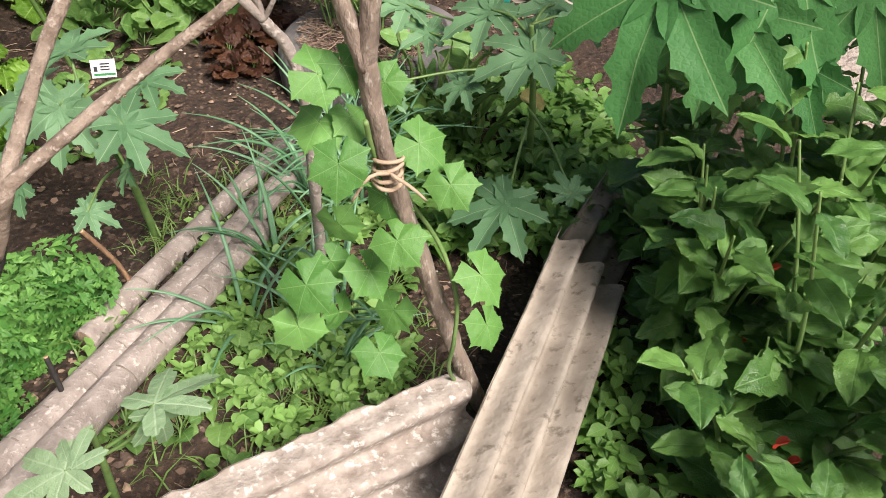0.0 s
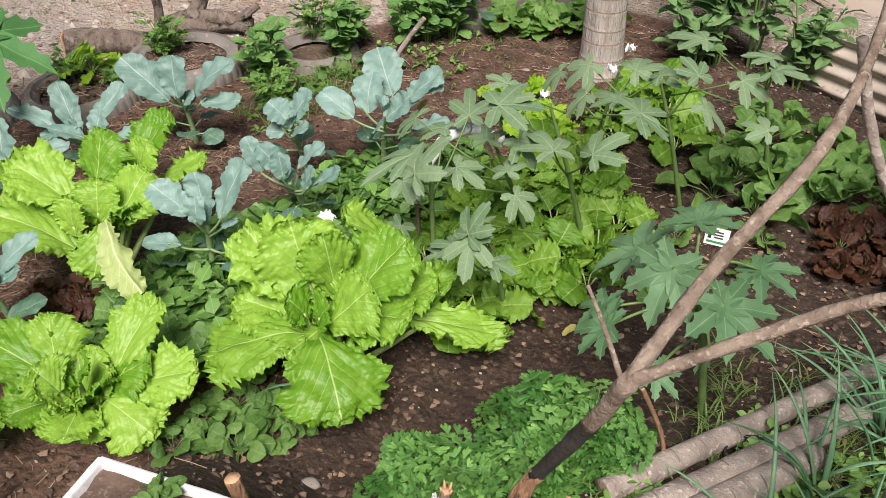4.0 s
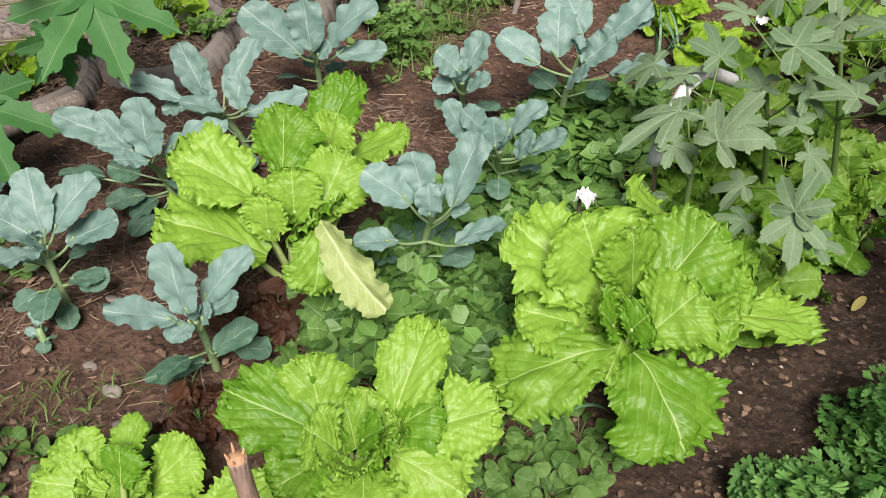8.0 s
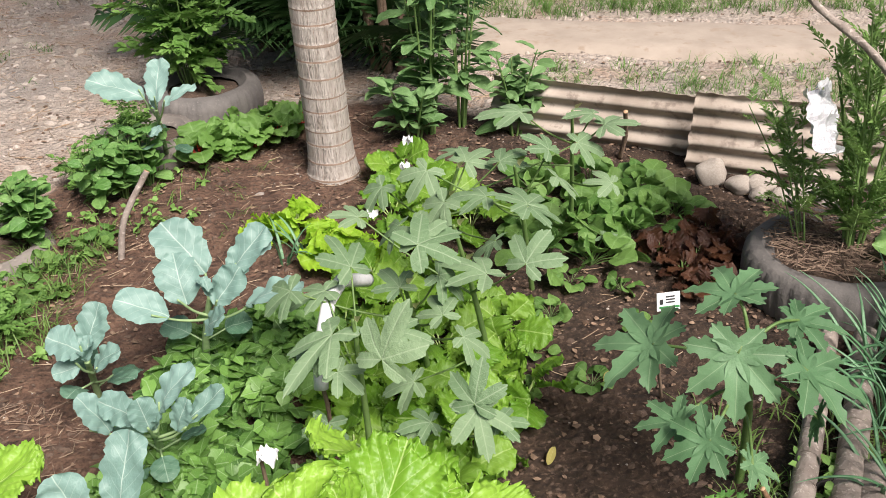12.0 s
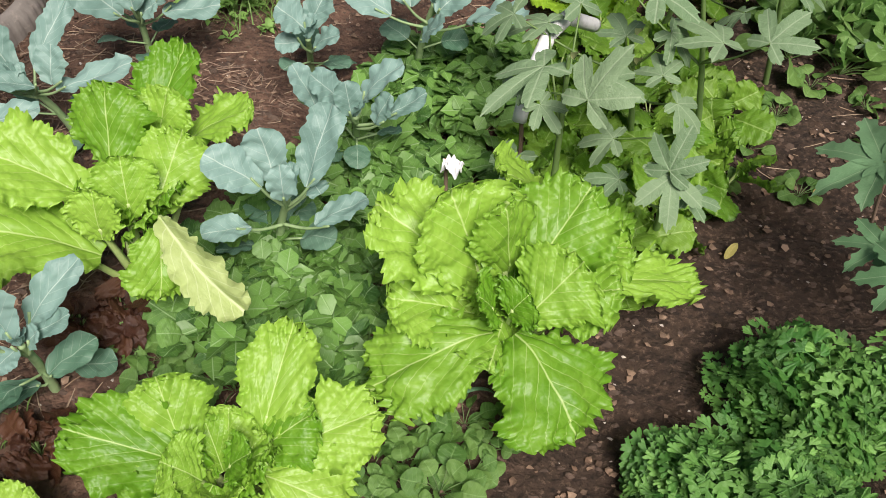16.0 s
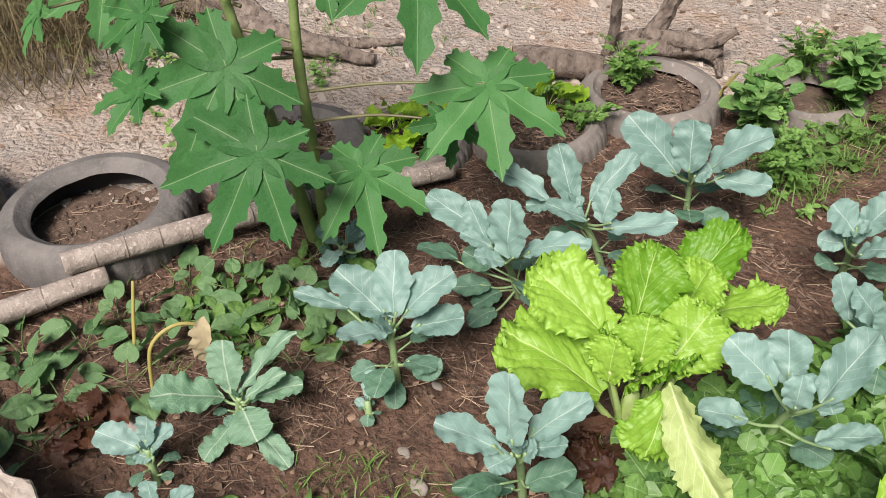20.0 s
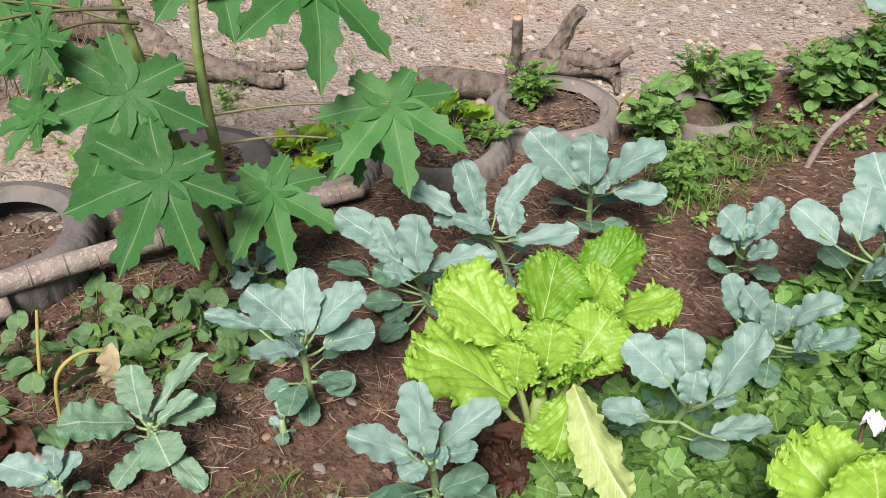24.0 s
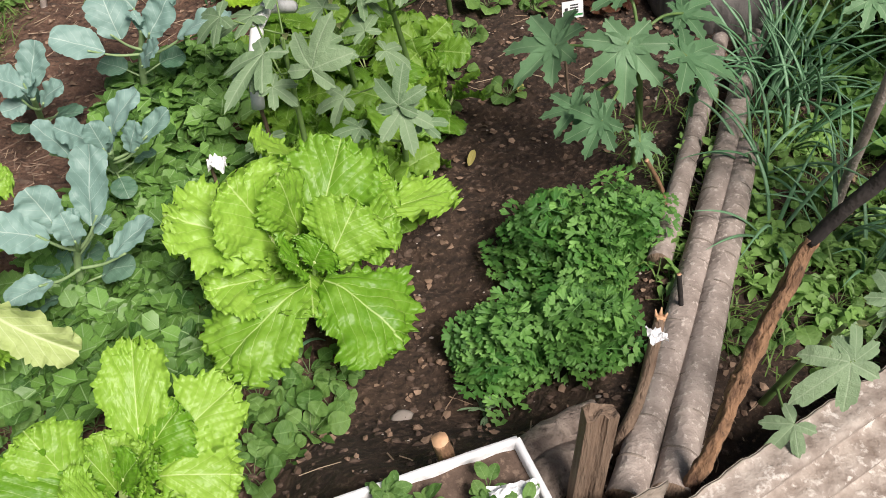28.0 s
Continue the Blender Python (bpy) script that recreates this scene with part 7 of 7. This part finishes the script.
# ---- coriander ----
def spray_mesh(seed):
    r = random.Random(seed)
    V, Fc, U = [], [], []
    for bx, by, sc in ((0, 0.88, 0.24), (-0.20, 0.72, 0.22), (0.21, 0.74, 0.22), (-0.34, 0.46, 0.21), (0.35, 0.48, 0.21), (0.02, 0.56, 0.20), (-0.12, 0.26, 0.18), (0.16, 0.24, 0.18)):
        a0 = math.atan2(bx, by - 0.3)
        o = len(V)
        V.append((bx * 0.6, by - 0.08, 0.02))
        U.append((0, 0))
        n = 12
        for k in range(n + 1):
            a = a0 - 1.35 + 2.7 * k / n
            rr = sc * (1.0 if k % 4 in (1, 2, 3) else 0.62) * r.uniform(0.85, 1.1)
            V.append((bx + math.sin(a) * rr, by + math.cos(a) * rr * 0.9 - 0.05, r.uniform(-0.03, 0.05) - 0.3 * rr * rr))
            U.append((0.1, 0.5))
        Fc += [(o, o + k + 2, o + k + 1) for k in range(n)]
    for x0, y0, x1, y1 in ((0, 0, 0, 0.75), (0, 0.45, -0.15, 0.6), (0, 0.45, 0.15, 0.62)):
        o = len(V)
        V += [(x0 - 0.012, y0, 0), (x0 + 0.012, y0, 0), (x1 + 0.008, y1, 0.01), (x1 - 0.008, y1, 0.01), (x0, y0, -0.02), (x1, y1, -0.01)]
        U += [(0, 0.2)] * 6
        Fc += [(o, o + 1, o + 2, o + 3), (o, o + 3, o + 5, o + 4), (o + 1, o + 4, o + 5, o + 2)]
    return mesh_of("leaf_spray", V, Fc, CORI, U)


SPRAYS = [spray_mesh(i) for i in range(5)]


def coriander(x, y, r, h, n):
    root = thing("coriander_plant", "dense clump of fresh green coriander", "herb", (x, y, height(x, y)), "coriander clumps")
    for k in range(n):
        s = (k + 0.5) / n
        a = k * 2.39996
        el = math.acos(1 - s * 0.98)
        f = RNG.uniform(0.5, 1.12) * (1 + 0.22 * noise.noise(Vector((math.cos(a) * 1.5, math.sin(a) * 1.5, s * 3 + x * 9))))
        tip = Vector((math.cos(a) * math.sin(el) * r, math.sin(a) * math.sin(el) * r, math.cos(el) * h + 0.02)) * f
        d = Vector((math.cos(a + RNG.uniform(-0.7, 0.7)), math.sin(a + RNG.uniform(-0.7, 0.7)), RNG.uniform(-0.1, 0.35))).normalized() * RNG.uniform(0.045, 0.088)
        child("leaf_spray", SPRAYS[k % 5], root, place_leaf(tip - d * 0.7, tip + d * 0.3, d.length * 1.25, RNG.uniform(-0.8, 0.8), (RNG.uniform(-0.3, 0.3), RNG.uniform(-0.4, 0.1), 1)))
    for k in range(14):
        a = k * 2.4
        link_tube("stem", (0, 0, 0), (math.cos(a) * r * 0.6, math.sin(a) * r * 0.6, h * 0.6), 0.0018, 0.0012, STALK_D, root, sides=4)


coriander(0.75, 1.03, 0.15, 0.19, 160)
coriander(0.885, 1.01, 0.11, 0.16, 110)
coriander(0.81, 0.93, 0.10, 0.13, 80)
coriander(0.60, 0.78, 0.13, 0.13, 120)
coriander(0.74, 0.75, 0.11, 0.12, 90)
coriander(0.55, 0.80, 0.08, 0.10, 60)


# ---- onions ----
def onion_blade(seed):
    r = random.Random(seed)
    c = r.uniform(0.3, 1.1)
    pts = [Vector((0, s - c * 0.25 * s ** 3, 0.0 - c * s ** 2.4)) for s in np.linspace(0, 1, 7)]
    return tube("leaf", pts, [0.011, 0.013, 0.013, 0.012, 0.010, 0.006, 0.001], ONION, 7)


ONION_M = [onion_blade(i) for i in range(6)]


def onion(x, y, n, l):
    root = thing("onion_plant", "clump of green onions with long arching leaves", "vegetable plant", (x, y, height(x, y)), "green onions")
    for k in range(n):
        a = RNG.uniform(0, 6.28)
        up = RNG.uniform(0.8, 1.4)
        ll = l * RNG.uniform(0.6, 1.1)
        d = Vector((math.cos(a) * math.cos(up), math.sin(a) * math.cos(up), math.sin(up))) * ll
        m = place_leaf((math.cos(a) * 0.015, math.sin(a) * 0.015, -0.005), d, 1)
        m = m @ Matrix.Diagonal((0.40, 1, ll, 1))
        child("leaf", ONION_M[k % 6], root, m)


for x, y, n, l in ((1.40, 1.44, 10, 0.38), (1.48, 1.56, 10, 0.38), (1.46, 1.45, 8, 0.34), (1.60, 1.52, 8, 0.36), (1.52, 1.36, 8, 0.34), (1.25, 0.99, 7, 0.34), (1.32, 1.18, 6, 0.32), (1.42, 1.30, 8, 0.34), (1.50, 1.52, 10, 0.36), (1.44, 1.62, 10, 0.36), (1.56, 1.70, 9, 0.32), (1.50, 1.48, 9, 0.36), (1.28, 1.20, 7, 0.32), (1.40, 0.98, 9, 0.28), (1.46, 1.06, 8, 0.28), (1.44, 0.88, 8, 0.26), (1.52, 1.62, 8, 0.36), (1.56, 1.64, 8, 0.34), (0.20, 0.92, 6, 0.2), (-0.08, 2.42, 7, 0.2), (-0.14, 2.38, 6, 0.18)):
    onion(x, y, n, l)

# ---- weeds, sweet potato, grass ----
weed = lambda x, y: rosette("weed", "small low weed with pointed green leaves", "weed", "weeds in the bed", x, y, GREEN_M, RNG.randint(7, 11), RNG.uniform(0.03, 0.05), 1.0, 0.6, spread_w=0.64, lift=0.8, r=0.001)
fill(16, [(0.02, 0.55), (0.20, 0.60), (0.26, 0.82), (0.10, 0.85), (-0.02, 0.7)], 0.04, weed)
fill(18, [(1.0, 0.75), (1.15, 0.5), (1.55, 0.72), (1.6, 1.0), (1.5, 1.5), (1.25, 1.2)], 0.06, weed)
fill(14, [(1.5, 1.0), (2.0, 1.3), (1.9, 1.9), (1.6, 1.6)], 0.10, weed)
fill(11, [(-0.95, -0.05), (-0.55, 0.1), (-0.45, 0.4), (-0.8, 0.35), (-1.1, 0.1)], 0.07, weed)
fill(12, [(-1.7, 0.3), (-1.2, 0.5), (-1.25, 0.8), (-1.65, 0.8)], 0.09, weed)
fill(10, [(-0.55, 0.75), (-0.4, 0.65), (-0.35, 0.8), (-0.5, 0.95)], 0.05, weed)
fill(8, [(0.5, 1.5), (0.75, 1.7), (1.1, 2.1), (0.8, 2.3), (0.62, 1.9)], 0.12, weed)
fill(8, [(-1.05, 2.0), (-0.7, 2.35), (-0.75, 2.7), (-0.95, 2.5)], 0.07, weed)
potato = lambda x, y: rosette("sweet_potato_plant", "trailing sweet potato plant with heart-shaped leaves", "vegetable plant", "sweet potato vines", x, y, SWEET_M, 5, RNG.uniform(0.06, 0.09), 0.80, 0.9, spread_w=0.84, lift=1.1, r=0.0016)
fill(11, [(-1.85, -0.15), (-1.78, 0.22), (-1.55, 0.28), (-1.42, 0.2), (-1.45, -0.15)], 0.115, potato)
fill(9, [(-1.75, 0.42), (-1.5, 0.62), (-1.25, 0.62), (-1.3, 0.45), (-1.6, 0.32)], 0.11, potato)


def grass_patch(name, label, spots, lo, hi, mat=GRASS):
    V, Fc, U = [], [], []
    for x, y, s in spots:
        z = height(x, y) if -4 < x < 4 and -1.5 < y < 6 else 0.0
        for _ in range(int(9 * s)):
            a, l = RNG.uniform(0, 6.28), RNG.uniform(lo, hi) * s
            b = Vector((x + RNG.gauss(0, 0.02) * s, y + RNG.gauss(0, 0.02) * s, z - 0.003))
            d = Vector((math.cos(a), math.sin(a), RNG.uniform(0.6, 2.2))).normalized()
            w = Vector((-math.sin(a), math.cos(a), 0)) * RNG.uniform(0.0012, 0.0026)
            o = len(V)
            m = b + d * l * 0.55
            t = b + d * l + Vector((math.cos(a), math.sin(a), -0.7)) * l * 0.3
            V += [b - w, b + w, m - w * 0.8, m + w * 0.8, t]
            U += [(0.1, 0), (0.1, 0), (0.1, 0.5), (0.1, 0.5), (0.1, 1)]
            Fc += [(o, o + 1, o + 3, o + 2), (o + 2, o + 3, o + 4)]
    tagged(new(name, mesh_of(name, V, Fc, mat, U)), label, "grass", kind="stuff")


around = lambda n, x0, x1, y0, y1, s0, s1: [(RNG.uniform(x0, x1), RNG.uniform(y0, y1), RNG.uniform(s0, s1)) for _ in range(n)]
grass_patch("grass", "tufts of weedy grass along the planters", around(60, -1.05, -0.78, 1.9, 2.6, 0.7, 1.5) + around(30, -1.0, -0.6, 0.25, 0.55, 0.4, 0.9) + around(40, -2.1, -1.3, 0.2, 0.9, 0.4, 0.9) + around(190, 0.95, 1.65, 0.55, 1.6, 0.5, 1.2) + around(50, -1.0, -0.3, 2.4, 3.4, 0.4, 0.9), 0.04, 0.10)
grass_patch("far_grass", "patchy short grass beyond the concrete path", around(1500, 0.6, 5.5, 4.95, 6.6, 1.0, 1.9) + around(90, 0.7, 2.4, 3.75, 4.15, 0.7, 1.3) + around(60, 1.5, 2.6, 3.55, 3.95, 0.8, 1.4) + around(120, -5.0, -1.6, 3.0, 6.5, 0.7, 1.3) + around(120, -4.0, -2.4, 0.9, 3.4, 0.5, 1.2), 0.04, 0.09)
grass_patch("thatch_clump", "dry brown thatch of dead stems and grass", [(x, y, s * 4) for x, y, s in around(70, -4.3, -3.25, 0.2, 1.15, 0.8, 1.5)], 0.06, 0.14, HAY)


# ---- dense low cover ----
def leafy_cover(name, label, mat, spots, l, tall, broad=0.30):
    """Countless small pointed leaves on short stems, as one mat."""
    V, Fc, U = [], [], []
    for x, y in spots:
        z = height(x, y)
        h = tall * RNG.uniform(0.3, 1.0)
        lx, ly = RNG.gauss(0, 0.02), RNG.gauss(0, 0.02)
        o = len(V)
        V += [(x - 0.0012, y, z), (x + 0.0012, y, z), (x + lx, y + ly, z + h)]
        U += [(0.2, 0)] * 3
        Fc.append((o, o + 1, o + 2))
        a0 = RNG.uniform(0, 6)
        for k in range(RNG.randint(4, 8)):
            f = RNG.uniform(0.35, 1.0)
            b = Vector((x + lx * f, y + ly * f, z + h * f))
            a, ll = a0 + k * 2.4, l * RNG.uniform(0.6, 1.2)
            dr = Vector((math.cos(a), math.sin(a), RNG.uniform(-0.2, 0.9))).normalized()
            sd = Vector((-math.sin(a), math.cos(a), RNG.uniform(-0.7, 0.7))) * ll * broad
            o = len(V)
            V += [b, b + dr * ll * 0.3 + sd * 0.85, b + dr * ll * 0.3 - sd * 0.85, b + dr * ll * 0.62 + sd * 0.8, b + dr * ll * 0.62 - sd * 0.8, b + dr * ll - Vector((0, 0, ll * 0.25)), b + dr * ll * 0.5 - Vector((0, 0, ll * 0.1))]
            U += [(0, 0), (0.3, 0.3), (0.3, 0.3), (0.26, 0.62), (0.26, 0.62), (0, 1), (0, 0.5)]
            Fc += [(o, o + 1, o + 6), (o, o + 6, o + 2), (o + 1, o + 3, o + 6), (o + 2, o + 6, o + 4), (o + 3, o + 5, o + 6), (o + 4, o + 6, o + 5)]
    tagged(new(name, mesh_of(name, V, Fc, mat, U)), label, "weeds", kind="stuff")


def patches(n, x0, x1, y0, y1, seed, cut=0.0):
    return scatter(n, x0, x1, y0, y1, lambda x, y: noise.noise(Vector((x * 4, y * 4, seed))) > cut - RNG.random() * 0.4)


RADISH = [(-0.50, 0.95), (-0.40, 0.72), (-0.12, 0.74), (0.03, 0.95), (0.02, 1.25), (-0.06, 1.6), (0.05, 2.0), (-0.08, 2.15), (-0.35, 1.9), (-0.42, 1.5), (-0.47, 1.2)]
leafy_cover("radish_seedlings", "dense mat of young radish seedlings in the bed", BED, [q for q in scatter(420, -0.5, 0.06, 0.72, 2.15, lambda x, y: inside_poly(x, y, RADISH) and noise.noise(Vector((x * 9, y * 9, 5))) > -0.1)], 0.055, 0.11, 0.42)
leafy_cover("weed_cover", "low bright green weeds beside the poles", HERB, patches(200, 0.98, 1.62, 0.52, 1.02, 1, 0.15) + patches(110, 1.15, 1.7, 1.0, 1.4, 2, 0.2), 0.032, 0.06)
leafy_cover("weed_cover", "tall green weeds behind the vine pole", HERB, patches(240, 1.62, 2.3, 1.2, 2.0, 3, 0.1), 0.055, 0.15)
leafy_cover("weed_cover", "light green weeds under the shrub", HERB, patches(230, 1.65, 2.3, 1.3, 2.1, 4, 0.1) + patches(150, 1.95, 2.3, 0.35, 0.9, 5, 0.0), 0.045, 0.11)
leafy_cover("weed_cover", "small green weeds along the tyre planters", HERB, patches(14, -1.1, -0.75, 1.85, 2.5, 6, 0.15) + patches(30, -1.0, -0.5, 2.5, 3.2, 7, 0.25) + patches(110, -3.6, -2.4, 0.7, 1.5, 8, 0.2), 0.032, 0.06)
for x, y, t in ((1.80, 1.70, 0.34), (1.86, 1.66, 0.30), (1.74, 1.74, 0.36)):
    root = thing("grass_clump", "clump of tall upright green grass leaves", "grass", (x, y, 0), "tall grass clumps")
    for k in range(9):
        a = k * 2.4 + x
        child("leaf", BLADES[k % 3], root, place_leaf((math.cos(a) * 0.02, math.sin(a) * 0.02, 0), (math.cos(a) * t * 0.5, math.sin(a) * t * 0.5, t * RNG.uniform(0.6, 1.0)), t * 0.9, RNG.uniform(-0.5, 0.5)))


# ---- background planting behind the palm ----
def palm_clump(x, y, n, l, label):
    root = thing("palm_shrub", label, "shrub", (x, y, 0), "dark palm shrubs behind the trunk")
    fr = [frond_mesh(PALMG) for _ in range(3)]
    for k in range(n):
        a = k * 2.4
        child("frond", fr[k % 3], root, Matrix.Translation((math.cos(a) * 0.05, math.sin(a) * 0.05, 0.05)) @ Euler((radians(RNG.uniform(25, 80)), 0, a)).to_matrix().to_4x4() @ Matrix.Scale(l * RNG.uniform(0.7, 1.1), 4))
    for k in range(7):
        a = k * 0.9
        child("stem", tube("stem", [(math.cos(a) * 0.08, math.sin(a) * 0.08, 0), (math.cos(a) * 0.14, math.sin(a) * 0.14, 0.5), (math.cos(a) * 0.25, math.sin(a) * 0.25, 1.3)], [0.03, 0.022, 0.015], STAKE, 8, 0.1, k), root)


palm_clump(-0.15, 4.45, 26, 0.9, "dense dark palm shrub with thin arching fronds")
palm_clump(0.18, 4.25, 20, 0.8, "dark fine-leaved palm shrub behind the trunk")
palm_clump(-0.45, 4.65, 18, 0.9, "dark palm shrub with dead brown stems")

# dead stalk and yellowed leaves
dead = thing("wilted_stalk", "limp yellow stalk with a shrivelled pale leaf", "plant", (-1.45, 0.17, 0.0))
child("leaf_stalk", tube("leaf_stalk", [(0, 0, 0), (0.0, 0.03, 0.13), (0.01, 0.10, 0.165), (0.03, 0.17, 0.13)], [0.005] * 4, YELLOW, 7), dead)
child("blade", blade("blade", CREAMY, 0.34, 0.6, 0.5, 0.14, 6, 0.12, 18, 0.10, 6, 0.5, 1.0, 24, 9, 63), dead, place_leaf((0.03, 0.165, 0.165), (0.035, 0.150, 0.035), 0.10, 0.3, (0.8, -0.6, 0.3)))
child("leaf_stalk", tube("leaf_stalk", [(-0.10, 0.0, 0.0), (-0.14, 0.04, 0.1), (-0.17, 0.08, 0.2)], [0.005, 0.005, 0.004], YELLOW, 7), dead)
for k, (a, b, w, label) in enumerate((((-1.33, 2.22, 0.02), (-1.27, 2.24, 0.17), 0.045, "yellowing upright leaf beside a tyre planter"), ((0.79, 1.72, 0.012), (0.81, 1.76, 0.014), 0.016, "pale dry leaf on dark soil"), ((-0.19, 1.90, 0.24), (-0.16, 1.92, 0.30), 0.04, "yellowed broccoli leaf among blue-green ones"), ((0.60, 1.43, 0.01), (0.62, 1.47, 0.03), 0.02, "wilted pale sprig on soil"), ((1.94, 1.55, 0.30), (2.01, 1.55, 0.27), 0.07, "yellow leaf hanging in the weeds"))):
    thing("yellow_leaf", label, "leaf", me=blade("yellow_leaf", YELLOW, 0.35, 0.6, 0.6, ruffle=0.03, nv=14, nu=7, seed=k)).matrix_basis = place_leaf(a, b, w / 0.7, 0.2)
